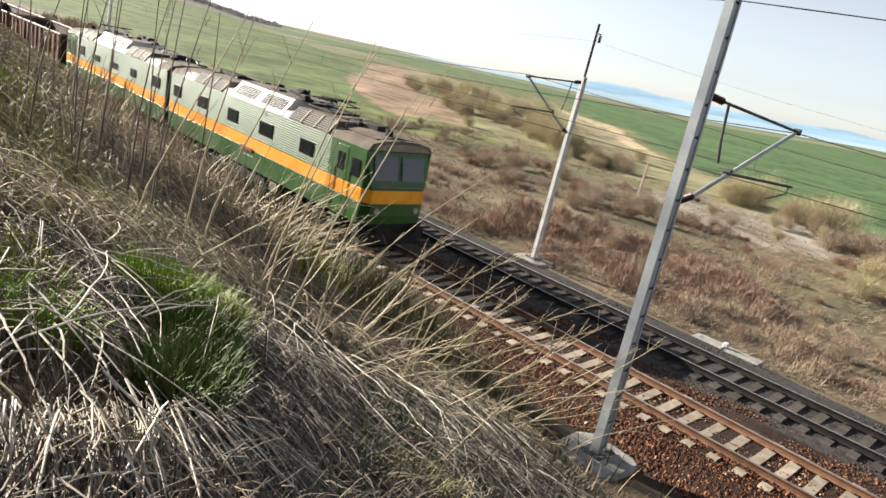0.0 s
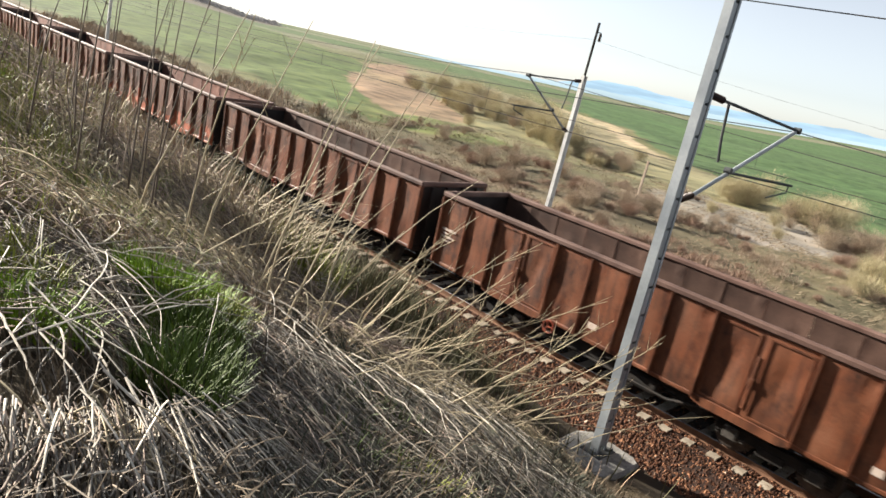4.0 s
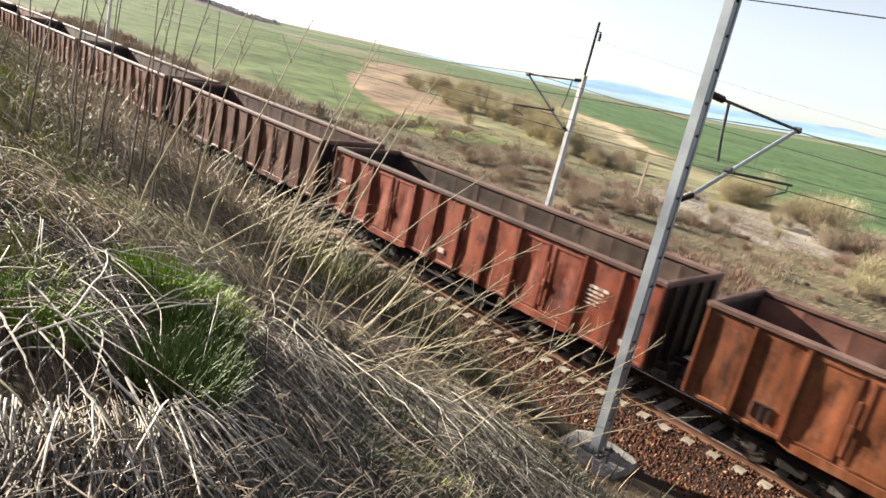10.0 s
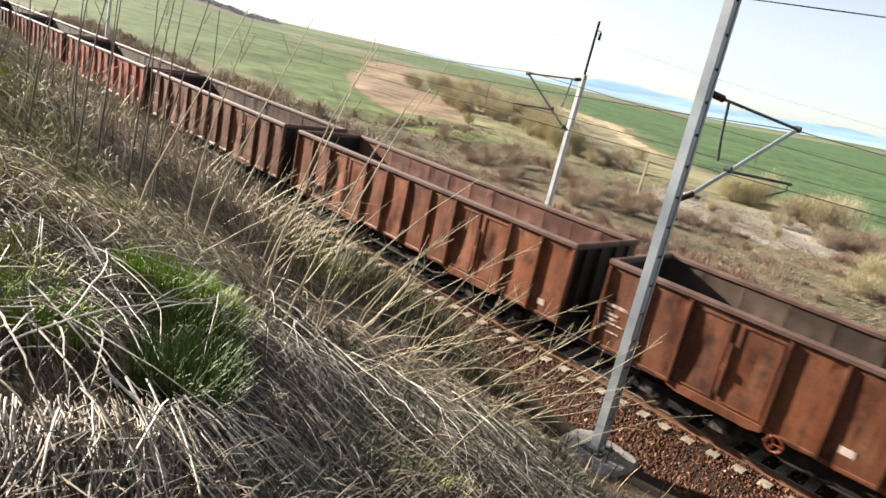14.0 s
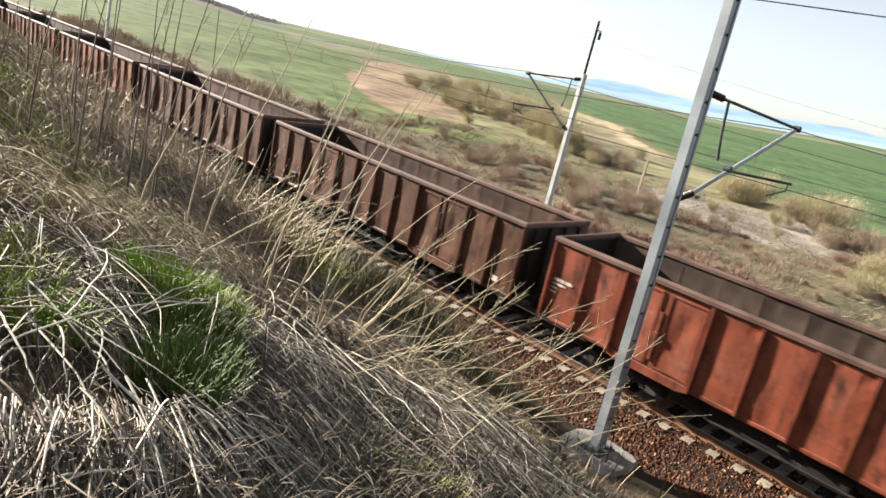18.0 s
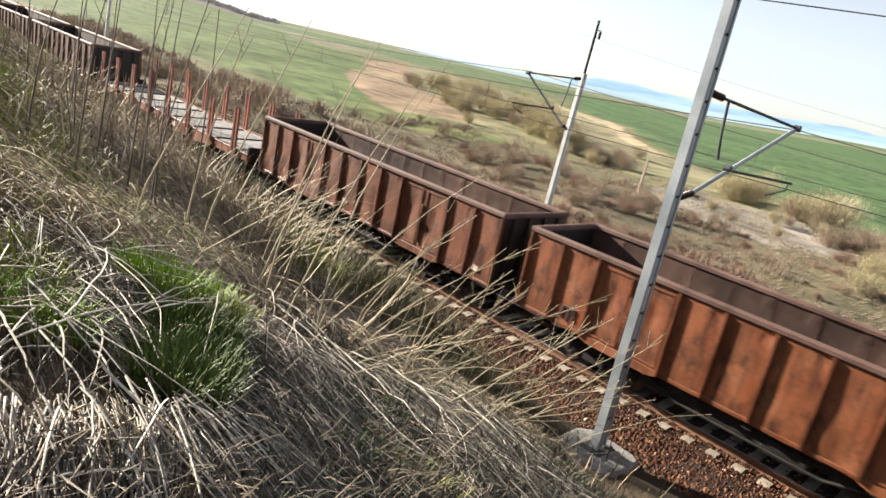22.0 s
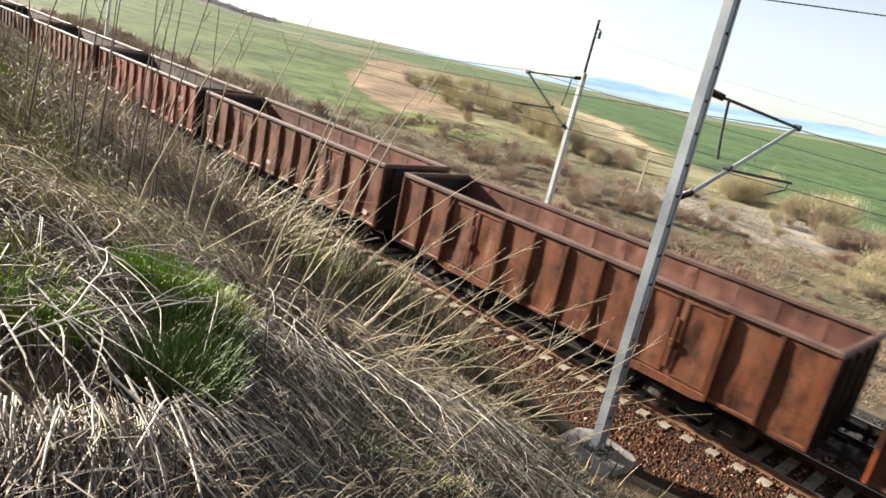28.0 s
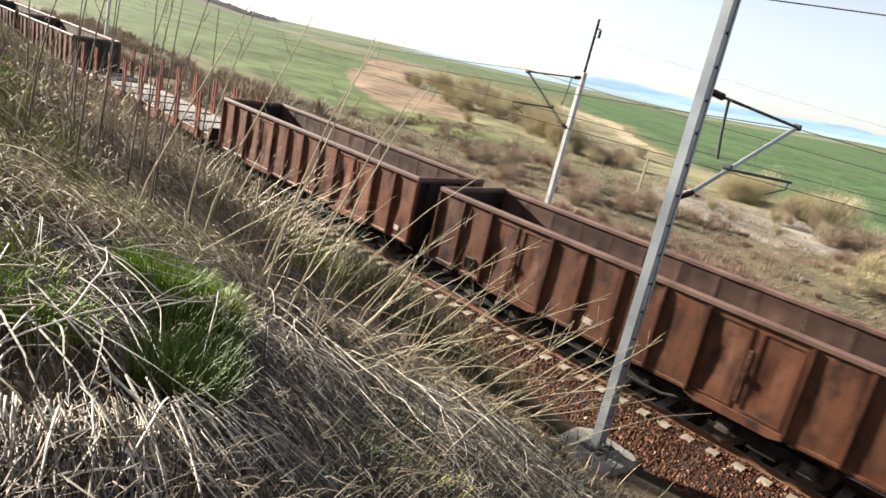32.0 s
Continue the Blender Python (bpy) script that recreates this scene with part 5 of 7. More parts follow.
    for x in (-4.3, 4.3):
        b = bogie(lo, x)
        for s in (-1, 1):
            y0, y1 = sorted((s * 1.08, s * 1.22))
            part("bogie_frame", boxes(((-1.9, y0, 0.45), (1.9, y1, 0.78)), c=0.04), GRIME, b)
            y0, y1 = sorted((s * 1.10, s * 1.26))
            for q in (-0.9, 0.9):
                part("brake_hanger", boxes(((q - 0.2, y0, 0.25), (q + 0.2, y1, 0.6)), c=0.03), GRIME, b)
    # maker's emblem and plate as plain shapes
    if cab < 0:
        bm = bmesh.new()
        bm_cyl(bm, (X(1.72), -hw - 0.006, 1.93), (X(1.72), -hw - 0.02, 1.93), 0.12, n=20)
        part("emblem_disc", bm, PAINT["red"], lo, "small red round emblem")
    q = X(7.8 if cab < 0 else 8.2)
    part("maker_plate", boxes(((q - 0.5, -hw - 0.036, 1.60), (q + 0.5, -hw - 0.003, 1.74)), c=0.002), PAINT["red"], lo, "red lettered plate")
    for k in range(4):
        part("stencil_bar", boxes(((q - 0.5 + 0.3 * k, -hw - 0.006, 1.40), (q - 0.3 + 0.3 * k, -hw - 0.001, 1.44)), c=0.001), MARK, lo)
    # buffers at the cab end
    for sy in (-1, 1):
        bm = bmesh.new()
        bm_cyl(bm, (X(0.1), sy * 0.875, 0.78), (X(-0.40), sy * 0.875, 0.78), 0.09, n=12)
        bm_cyl(bm, (X(-0.40), sy * 0.875, 0.78), (X(-0.45), sy * 0.875, 0.78), 0.22, n=18)
        part("buffer", bm, GRIME, lo)
    return lo


build_train()
TRAIN.append((loco_section(1, "green and yellow electric locomotive front half with louvred roof"), -(34.38 - 8.13)))
TRAIN.append((loco_section(-1, "green and yellow electric locomotive rear half coupled to wagons"), -(1.34 + 8.13)))


# ---- grass, stalks and shrubs ----
def blades(name, x, y, z, length, width, tilt, curl, azim, material, label, seed, segs=4, category="grass", kink=0.12):
    """Ribbons that rise from the ground, lean and droop. All arguments are arrays; tilt and curl in radians from upright."""
    r = np.random.RandomState(seed)
    n = len(x)
    side = azim + math.pi / 2 + r.uniform(-0.6, 0.6, n)
    rows = []
    cx, cy, cz = x.copy(), y.copy(), z.copy()
    bend, turn = np.zeros(n), np.zeros(n)
    for i in range(segs + 1):
        s = i / segs
        w = width * (1 - 0.8 * s ** 2) * 0.5
        rows.append(np.stack([cx - w * np.cos(side), cy - w * np.sin(side), cz - 0.3 * w], -1))
        rows.append(np.stack([cx + w * np.cos(side), cy + w * np.sin(side), cz + 0.3 * w], -1))
        a = tilt + curl * (s + 0.5 / segs) + bend
        cx = cx + length / segs * np.sin(a) * np.cos(azim + turn)
        cy = cy + length / segs * np.sin(a) * np.sin(azim + turn)
        cz = cz + length / segs * np.cos(a)
        bend += r.normal(0, kink, n)
        turn += r.normal(0, kink, n)
    co = np.stack(rows, 1).reshape(-1, 3)
    base = (np.arange(n) * 2 * (segs + 1))[:, None, None]
    q = base + np.array([(2 * i, 2 * i + 1, 2 * i + 3, 2 * i + 2) for i in range(segs)])[None]
    return tagged(new(name, fast_mesh(name, co, q.reshape(-1, 4), material)), label, category, kind="stuff")


def bank_points(n, r0, r1, a0, a1, r):
    """Points on the bank, ever sparser away from the place of the viewer; angles from +y towards -x."""
    d = r0 * (r1 / r0) ** r.uniform(0, 1, n)
    a = np.radians(r.uniform(a0, a1, n))
    x, y = -d * np.sin(a), -15 + d * np.cos(a)
    k = (y < np.where(x > -7.6, -4.1, -2.5)) & (x < 1.5) & (((x + 5.2) / 1.3) ** 2 + ((y + 4.6) / 1.2) ** 2 > r.uniform(0.4, 1.2, n))
    return x[k], y[k], d[k]


def tufty(x, y, s, k):
    return waves(x, y, s, k) + 0.6 * waves(y, x, s * 0.4, k + 2)


def build_bank_grass():
    r = np.random.RandomState(21)
    x, y, d = bank_points(130000, 0.9, 60, 0, 100, r)
    thin = r.uniform(0, 1, len(x)) < 0.30 + 0.70 * sstep(2.5, 8.0, d)
    x, y, d = x[thin], y[thin], d[thin]
    # green-grey grass, darkened in colour for the soft shade lying here
    low = (np.degrees(np.arctan2(-x, y + 15)) < 57 + 6 * waves(x, y, 0.6, 8)) & (d < 9)
    fine = low & (r.uniform(0, 1, len(x)) < 0.62)
    fx, fy, fd = x[fine], y[fine], d[fine]
    m = len(fx)
    blades("fine_grass", fx, fy, ground_z(fx, fy), r.uniform(0.05, 0.19, m), np.clip(0.0045 + 0.0010 * fd, 0.005, 0.014) * r.uniform(0.6, 1.5, m), r.uniform(0, 1.0, m), r.uniform(0, 1.3, m), r.uniform(0, 6.28, m), DARKGRASS, "short dark green-grey grass on the bank", 8, 3)
    x, y, d = x[~fine], y[~fine], d[~fine]
    clump = tufty(x, y, 0.5, 1)
    n = len(x)
    az = 2.0 * waves(x, y, 0.8, 6) - 0.6 + r.normal(0, 1.1, n)
    blades("dry_grass", x, y, ground_z(x, y) - 0.01, r.uniform(0.08, 0.32, n) * (1 + 0.45 * clump), np.clip(0.0045 + 0.0006 * d, 0.005, 0.014) * r.uniform(0.5, 1.8, n), r.uniform(0.1, 1.3, n), r.uniform(0.0, 1.5, n), az, DRY, "matted grey-brown dry grass covering the bank", 5, kink=0.3)
    # tussocks of long bleached blades that droop one way
    cx, cy, cd = bank_points(330, 1.5, 26, 0, 100, r)
    keep = (cd > 6.5) & (r.uniform(0, 1, len(cx)) < 0.09)
    cx, cy, cd = cx[keep], cy[keep], cd[keep]
    k = r.randint(8, 20, len(cx))
    x, y, d = np.repeat(cx, k), np.repeat(cy, k), np.repeat(cd, k)
    az = np.repeat(r.normal(0.0, 0.65, len(cx)) - 0.7 * (cd < 2.4), k)
    n = len(x)
    x, y = x + r.normal(0, 0.05, n) * (1 + 0.1 * d), y + r.normal(0, 0.05, n) * (1 + 0.1 * d)
    az = az + r.normal(0, 0.42, n)
    y = np.minimum(y, -2.5)
    blades("straw", x, y, ground_z(x, y) + r.uniform(0, 0.06, n), r.uniform(0.25, 0.75, n), np.clip(0.0055 + 0.0011 * d, 0.004, 0.016) * r.uniform(0.45, 1.4, n), r.uniform(0.1, 0.8, n), r.uniform(0.9, 2.3, n), az, STRAW, "pale bent straw tussocks over the bank", 6, 7, kink=0.14)
    x, y, d = bank_points(60000, 0.9, 30, 0, 100, r)
    k = (tufty(x, y, 0.9, 9) > 1.0) & (np.degrees(np.arctan2(-x, y + 15)) > 52)
    x, y, d = x[k], y[k], d[k]
    n = len(x)
    blades("green_tufts", x, y, ground_z(x, y), r.uniform(0.10, 0.26, n), np.clip(0.003 + 0.001 * d, 0.004, 0.014) * r.uniform(0.6, 1.3, n), r.uniform(0, 0.5, n), r.uniform(0.1, 0.9, n), r.uniform(0, 6.28, n), GRASS, "fresh green spring grass tufts among the dry", 7)


build_bank_grass()


def build_rest_grass():
    """The same dry grass behind the viewer and farther along the bank."""
    r = np.random.RandomState(91)
    n = 60000
    x, y = r.uniform(-30, 26, n), r.uniform(-30, -3.6, n)
    turn = np.degrees(np.arctan2(-x, y + 15))
    k = ((turn < 0) | (turn > 95) | (x > 0)) & (np.hypot(x, y + 15) > 0.7)
    x, y = x[k], y[k]
    n = len(x)
    blades("dry_grass", x, y, ground_z(x, y) - 0.01, r.uniform(0.12, 0.4, n), 0.014 * r.uniform(0.5, 1.5, n), r.uniform(0.1, 1.2, n), r.uniform(0, 1.4, n), r.uniform(0, 6.28, n), DRY, "matted grey-brown dry grass covering the bank", 92, 3, kink=0.25)


build_rest_grass()


def build_weeds():
    """Tan weeds on the long flank of the bank."""
    r = np.random.RandomState(52)
    x, y, d = bank_points(22000, 5.5, 45, 57, 88, r)
    n = len(x)
    blades("tan_weeds", x, y, ground_z(x, y), r.uniform(0.08, 0.30, n), np.clip(0.0012 * d, 0.008, 0.026) * r.uniform(0.5, 1.4, n), r.uniform(0.0, 1.3, n), r.uniform(0, 0.8, n), r.uniform(0, 6.28, n), WEED, "tan and grey dead weeds along the bank", 53, 3)
    x, y, d = bank_points(5000, 6, 30, 62, 88, r)
    k = tufty(x, y, 1.5, 5) > 0.2
    x, y, d = x[k], y[k], d[k]
    n = len(x)
    blades("yellow_green_grass", x, y, ground_z(x, y), r.uniform(0.15, 0.45, n), np.clip(0.0013 * d, 0.008, 0.03) * r.uniform(0.5, 1.4, n), r.uniform(0.0, 0.7, n), r.uniform(0, 0.9, n), r.uniform(0, 6.28, n), GRASS, "yellow-green young grass among the weeds", 54, 3)


build_weeds()


def tuft(cx, cy, rad, n, lmin, lmax, material, label, seed, name, lean=0.35, az0=None, width=0.006):
    r = np.random.RandomState(seed)
    a, d = r.uniform(0, 6.28, n), rad * np.sqrt(r.uniform(0, 1, n))
    x, y = cx + d * np.cos(a), cy + d * np.sin(a)
    az = a + r.normal(0, 0.9, n) if az0 is None else az0 + r.normal(0, 0.5, n)
    return blades(name, x, y, ground_z(x, y), r.uniform(lmin, lmax, n), width * r.uniform(0.6, 1.4, n), np.abs(r.normal(0, lean, n)), r.uniform(0.05, 0.9, n), az, material, label, seed, 5)


tuft(-3.70, -13.10, 0.26, 700, 0.14, 0.30, YGRASS, "thick tuft of yellow-green grass", 30, "green_grass_tuft", lean=0.26, width=0.011)
tuft(-4.00, -13.18, 0.34, 1500, 0.16, 0.36, GRASS, "thick tuft of bright green grass", 31, "green_grass_tuft", width=0.012)
tuft(-3.28, -13.36, 0.26, 800, 0.12, 0.28, SHADEGREEN, "thick tuft of green grass, darkened as in shade", 32, "green_grass_tuft", lean=0.26, width=0.010)
tuft(-2.72, -13.62, 0.23, 700, 0.12, 0.26, SHADEGREEN, "thick tuft of green grass, darkened as in shade", 35, "green_grass_tuft", lean=0.26, width=0.009)
tuft(-2.38, -13.84, 0.20, 550, 0.12, 0.25, SHADEGREEN, "thick tuft of green grass, darkened as in shade", 39, "green_grass_tuft", lean=0.26, width=0.008)
tuft(-3.5, -14.2, 0.3, 420, 0.12, 0.26, YGRASS, "small tuft of green grass among straw", 29, "green_grass_tuft", width=0.011)
tuft(-2.85, -14.30, 0.25, 420, 0.12, 0.24, GRASS, "small tuft of green grass among straw", 36, "green_grass_tuft", width=0.009)
tuft(-2.45, -12.75, 0.30, 130, 0.08, 0.18, SHADEGREEN, "thin tuft of green grass among combed stems", 130, "green_grass_tuft", lean=0.6, width=0.007)
tuft(-2.15, -12.45, 0.22, 70, 0.08, 0.16, YGRASS, "thin tuft of green grass among combed stems", 131, "green_grass_tuft", lean=0.6, width=0.007)
tuft(-3.30, -11.90, 0.35, 130, 0.08, 0.20, SHADEGREEN, "thin tuft of green grass among combed stems", 132, "green_grass_tuft", lean=0.6, width=0.008)
tuft(-9.6, -13.0, 1.0, 420, 0.25, 0.55, YGRASS, "loose tuft of bright green grass", 26, "green_grass_tuft", width=0.01)
tuft(-7.0, -12.4, 0.6, 200, 0.2, 0.45, YGRASS, "loose tuft of bright green grass", 25, "green_grass_tuft", width=0.009)
tuft(-17.0, -10.4, 1.8, 250, 0.35, 0.7, YGRASS, "loose tuft of bright green grass", 24, "green_grass_tuft", width=0.016)
tuft(-10.3, -7.7, 0.8, 420, 0.35, 0.8, YGRASS, "rank yellow-green grass tuft by dry stalks", 23, "green_grass_tuft", width=0.012)
tuft(-8.2, -13.2, 0.8, 420, 0.25, 0.55, YGRASS, "loose tuft of bright green grass", 28, "green_grass_tuft", width=0.009)
tuft(-13.0, -11.6, 1.3, 220, 0.3, 0.6, YGRASS, "loose tuft of bright green grass", 27, "green_grass_tuft", width=0.013)
tuft(-6.5, -13.2, 0.7, 260, 0.2, 0.42, YGRASS, "loose tuft of bright green grass", 37, "green_grass_tuft", width=0.007)
tuft(-10.5, -12.6, 1.2, 160, 0.25, 0.5, YGRASS, "loose tuft of bright green grass", 38, "green_grass_tuft", width=0.01)


def straw_clump(cx, cy, rad, n, lmin, lmax, az, azs, t0, t1, c0, c1, width, material, label, seed, name="straw_tussock"):
    """Thick bleached blades from one root patch, all falling much the same way."""
    r = np.random.RandomState(seed)
    a, d = r.uniform(0, 6.28, n), rad * np.sqrt(r.uniform(0, 1, n))
    x, y = cx + d * np.cos(a), cy + d * np.sin(a)
    return blades(name, x, y, ground_z(x, y) + 0.02, r.uniform(lmin, lmax, n), width * r.uniform(0.45, 1.3, n), r.uniform(t0, t1, n), r.uniform(c0, c1, n), az + r.normal(0, azs, n), material, label, seed, 8, kink=0.10)


def lying(name, quad, n, lmin, lmax, az, azs, top, arch, width, material, label, seed, kink=0.25, segs=7, low=0.02, wob=0.005):
    """Fallen round stems: they start up to `top` above the ground inside the quad of the plan, run down along az and arch."""
    r = np.random.RandomState(seed)
    u, v = r.uniform(0, 1, (n, 1)), r.uniform(0, 1, (n, 1))
    a, b, c, d = (np.array(q, float) for q in quad)
    p = (1 - u) * ((1 - v) * a + v * d) + u * ((1 - v) * b + v * c)
    x, y = p[:, 0].copy(), p[:, 1].copy()
    ln = r.uniform(lmin, lmax, n)
    th = az + r.normal(0, azs, n)
    h0, h1 = top * r.uniform(0.15, 1, n), low + 0.35 * top * r.uniform(0, 1, n) ** 2
    ar = arch * r.uniform(0.2, 1, n)
    w = 0.5 * width * r.uniform(0.35, 1.15, n)
    drop = r.uniform(1.0, 2.2, n)
    rows, off = [], np.zeros(n)
    for i in range(segs + 1):
        s = i / segs
        z = ground_z(x, y) + h1 + (h0 - h1) * (1 - s ** drop) + 4 * ar * s * (1 - s) + off
        taper = w * (1 - 0.6 * s ** 2)
        for k in range(3):
            g = 2.094 * k + 0.5
            rows.append(np.stack([x - taper * math.cos(g) * np.sin(th), y + taper * math.cos(g) * np.cos(th), z + taper * math.sin(g)], -1))
        th = th + r.normal(0, kink, n) * (r.uniform(0, 1, n) < 0.4)
        off = off + r.normal(0, wob, n)
        x, y = x + ln / segs * np.cos(th), y + ln / segs * np.sin(th)
    co = np.stack(rows, 1).reshape(-1, 3)
    base = (np.arange(n) * 3 * (segs + 1))[:, None, None]
    q = base + np.array([(3 * i + k, 3 * i + (k + 1) % 3, 3 * i + 3 + (k + 1) % 3, 3 * i + 3 + k) for i in range(segs) for k in range(3)])[None]
    return tagged(new(name, fast_mesh(name, co, q.reshape(-1, 4), material)), label, "grass", kind="stuff")


def combed(name, start, end, n, top, low, arch, width, material, label, seed, spread=0.05, kink=0.03, segs=9, mix=0.13, bend=0.05):
    """Round stems that start `top` above one line of the plan and run down, arching, to another; each keeps its place along both."""
    r = np.random.RandomState(seed)
    u = r.uniform(0, 1, (n, 1))
    p0 = (1 - u) * np.array(start[0], float) + u * np.array(start[1], float) + r.normal(0, spread * 1.4, (n, 2))
    v = np.clip(u + r.normal(0, mix, (n, 1)), -0.2, 1.2)
    p1 = (1 - v) * np.array(end[0], float) + v * np.array(end[1], float) + r.normal(0, spread, (n, 2))
    stop = r.uniform(0.45, 1.08, (n, 1))
    d = p1 - p0
    side = np.stack([-d[:, 1], d[:, 0]], -1) / np.maximum(np.linalg.norm(d, axis=1), 0.01)[:, None]
    h0, ar = top * r.uniform(0.2, 1, n), arch * r.uniform(0.1, 1.2, n)
    w = 0.5 * width * r.uniform(0.4, 1.2, n)
    drop = r.uniform(0.9, 1.7, n)
    bow = r.normal(0, bend, n) * np.linalg.norm(d, axis=1)
    rows, off, lat = [], np.zeros(n), np.zeros(n)
    for i in range(segs + 1):
        t = i / segs
        q = p0 + d * stop * t + side * (bow * 4 * t * (1 - t) + lat)[:, None]
        z = ground_z(q[:, 0], q[:, 1]) + low + (h0 - low) * (1 - t ** drop) + 4 * ar * t * (1 - t) + off
        taper = w * (1 - 0.55 * t ** 2)
        for k in range(3):
            g = 2.094 * k + 0.5
            rows.append(np.stack([q[:, 0] + taper * math.cos(g) * side[:, 0], q[:, 1] + taper * math.cos(g) * side[:, 1], z + taper * math.sin(g)], -1))
        lat = lat + r.normal(0, kink, n) * (r.uniform(0, 1, n) < 0.35)
        off = off + r.normal(0, 0.0025, n)
    co = np.stack(rows, 1).reshape(-1, 3)
    base = (np.arange(n) * 3 * (segs + 1))[:, None, None]
    q = base + np.array([(3 * i + k, 3 * i + (k + 1) % 3, 3 * i + 3 + (k + 1) % 3, 3 * i + 3 + k) for i in range(segs) for k in range(3)])[None]
    return tagged(new(name, fast_mesh(name, co, q.reshape(-1, 4), material)), label, "grass", kind="stuff")


# the tussock that hangs over the edge nearest the viewer: long bleached blades fall from one crown
HANG, FOOT = ((-1.64, -14.68), (-1.93, -14.12)), ((-1.00, -14.84), (-1.22, -14.36))
combed("hanging_tussock", HANG, FOOT, 52, 0.20, 0.01, 0.012, 0.0086, STEMPALE, "thick bleached tussock hanging over like thatch", 205, kink=0.006, mix=0.24, bend=0.012)
combed("hanging_tussock", HANG, FOOT, 170, 0.15, 0.01, 0.010, 0.0074, STEMGREY, "thick grey tussock hanging over like thatch", 218, kink=0.008, mix=0.24, bend=0.012)
combed("hanging_tussock", HANG, FOOT, 110, 0.17, 0.01, 0.010, 0.0074, TANGLE, "brown straw in the hanging tussock", 237, kink=0.008, mix=0.24, bend=0.012)
combed("hanging_tussock", ((-1.70, -14.52), (-1.90, -14.24)), ((-1.44, -14.62), (-1.52, -14.16)), 30, 0.21, 0.08, 0.004, 0.0085, STALK, "yellow straw on the crown of the tussock", 219, kink=0.010, mix=0.4, bend=0.012)
lying("yellow_straw", ((-1.80, -14.44), (-1.88, -14.26), (-1.74, -14.20), (-1.64, -14.38)), 30, 0.10, 0.26, -0.5, 0.9, 0.22, 0.004, 0.0085, STALK, "yellow broken straw on the crown of the tussock", 207, kink=0.1)
combed("combed_stems", ((-2.08, -14.06), (-2.26, -13.60)), ((-1.42, -14.06), (-1.80, -13.28)), 120, 0.13, 0.01, 0.03, 0.0090, STEMGREY, "grey stems combed down the bank", 212, kink=0.012)
combed("combed_stems", ((-2.08, -14.06), (-2.24, -13.66)), ((-1.42, -14.06), (-1.75, -13.40)), 26, 0.17, 0.02, 0.05, 0.0098, STEMPALE, "pale stems combed down the bank", 225, kink=0.012)
combed("combed_stems", ((-2.45, -13.55), (-3.05, -12.75)), ((-1.75, -13.45), (-2.15, -12.55)), 40, 0.11, 0.01, 0.04, 0.0085, STEMGREY, "grey stems combed down the bank", 235, spread=0.12, kink=0.02, bend=0.03)
combed("combed_stems", ((-2.45, -13.55), (-3.05, -12.75)), ((-1.75, -13.45), (-2.15, -12.55)), 50, 0.10, 0.01, 0.04, 0.0085, TANGLE, "brown stems combed down the bank", 236, spread=0.14, kink=0.03)
# hummock of bleached stems beside the green tufts: a loose criss-cross over dark grass
HUMMOCK = ((-4.3, -14.15), (-5.0, -13.1), (-3.15, -13.75), (-2.35, -14.45))
lying("fallen_stems", HUMMOCK, 62, 0.4, 1.1, -0.25, 0.5, 0.26, 0.015, 0.0100, STEMPALE, "bleached stems fallen criss-cross over the bank", 201, kink=0.06)
lying("fallen_stems", HUMMOCK, 28, 0.4, 1.1, 1.75, 0.6, 0.26, 0.015, 0.0095, STEMPALE, "bleached stems fallen criss-cross over the bank", 203, kink=0.06)
lying("fallen_stems", HUMMOCK, 240, 0.3, 0.9, 0.2, 1.3, 0.18, 0.02, 0.0085, STEMGREY, "grey stems fallen criss-cross over the bank", 204, kink=0.15)
lying("fallen_stems", HUMMOCK, 120, 0.2, 0.7, 0.2, 1.6, 0.2, 0.03, 0.0092, TANGLE, "brown stems fallen criss-cross over the bank", 226, kink=0.15)
lying("fallen_stems", ((-4.9, -13.2), (-4.7, -12.7), (-3.1, -13.1), (-3.2, -13.6)), 12, 0.3, 0.8, 0.3, 0.9, 0.36, 0.06, 0.0095, STEMPALE, "bleached stems lying over green grass", 222, kink=0.06)
# long grey stems combed down the slope beyond the green
lying("combed_stems", ((-5.6, -12.6), (-5.2, -11.6), (-3.0, -12.4), (-3.0, -13.2)), 150, 0.4, 1.1, -0.1, 0.5, 0.16, 0.04, 0.0100, STEMGREY, "long grey stems combed down the bank", 209, kink=0.2)
lying("combed_stems", ((-5.6, -12.6), (-5.2, -11.4), (-3.2, -12.0), (-3.0, -13.0)), 90, 0.2, 0.7, -0.1, 1.2, 0.14, 0.04, 0.0080, TANGLE, "brown broken stems on the bank", 227, kink=0.2)
lying("combed_stems", ((-5.8, -12.6), (-5.4, -11.4), (-3.4, -12.0), (-3.2, -12.9)), 24, 0.8, 1.6, -0.15, 0.4, 0.26, 0.12, 0.0115, STEMPALE, "long pale stems arching down the bank", 210, kink=0.10)
lying("combed_stems", ((-3.4, -13.2), (-3.2, -12.3), (-1.6, -12.4), (-1.5, -13.8)), 170, 0.2, 0.7, -0.1, 0.7, 0.10, 0.03, 0.0068, STEMGREY, "long grey stems combed down the bank", 211, kink=0.2)
SHOULDER = ((-4.4, -12.2), (-4.2, -10.9), (-2.0, -10.4), (-1.5, -12.4))
lying("combed_stems", SHOULDER, 170, 0.4, 1.1, -0.15, 0.5, 0.13, 0.04, 0.0088, STEMGREY, "long grey stems combed down the bank", 223, kink=0.2)
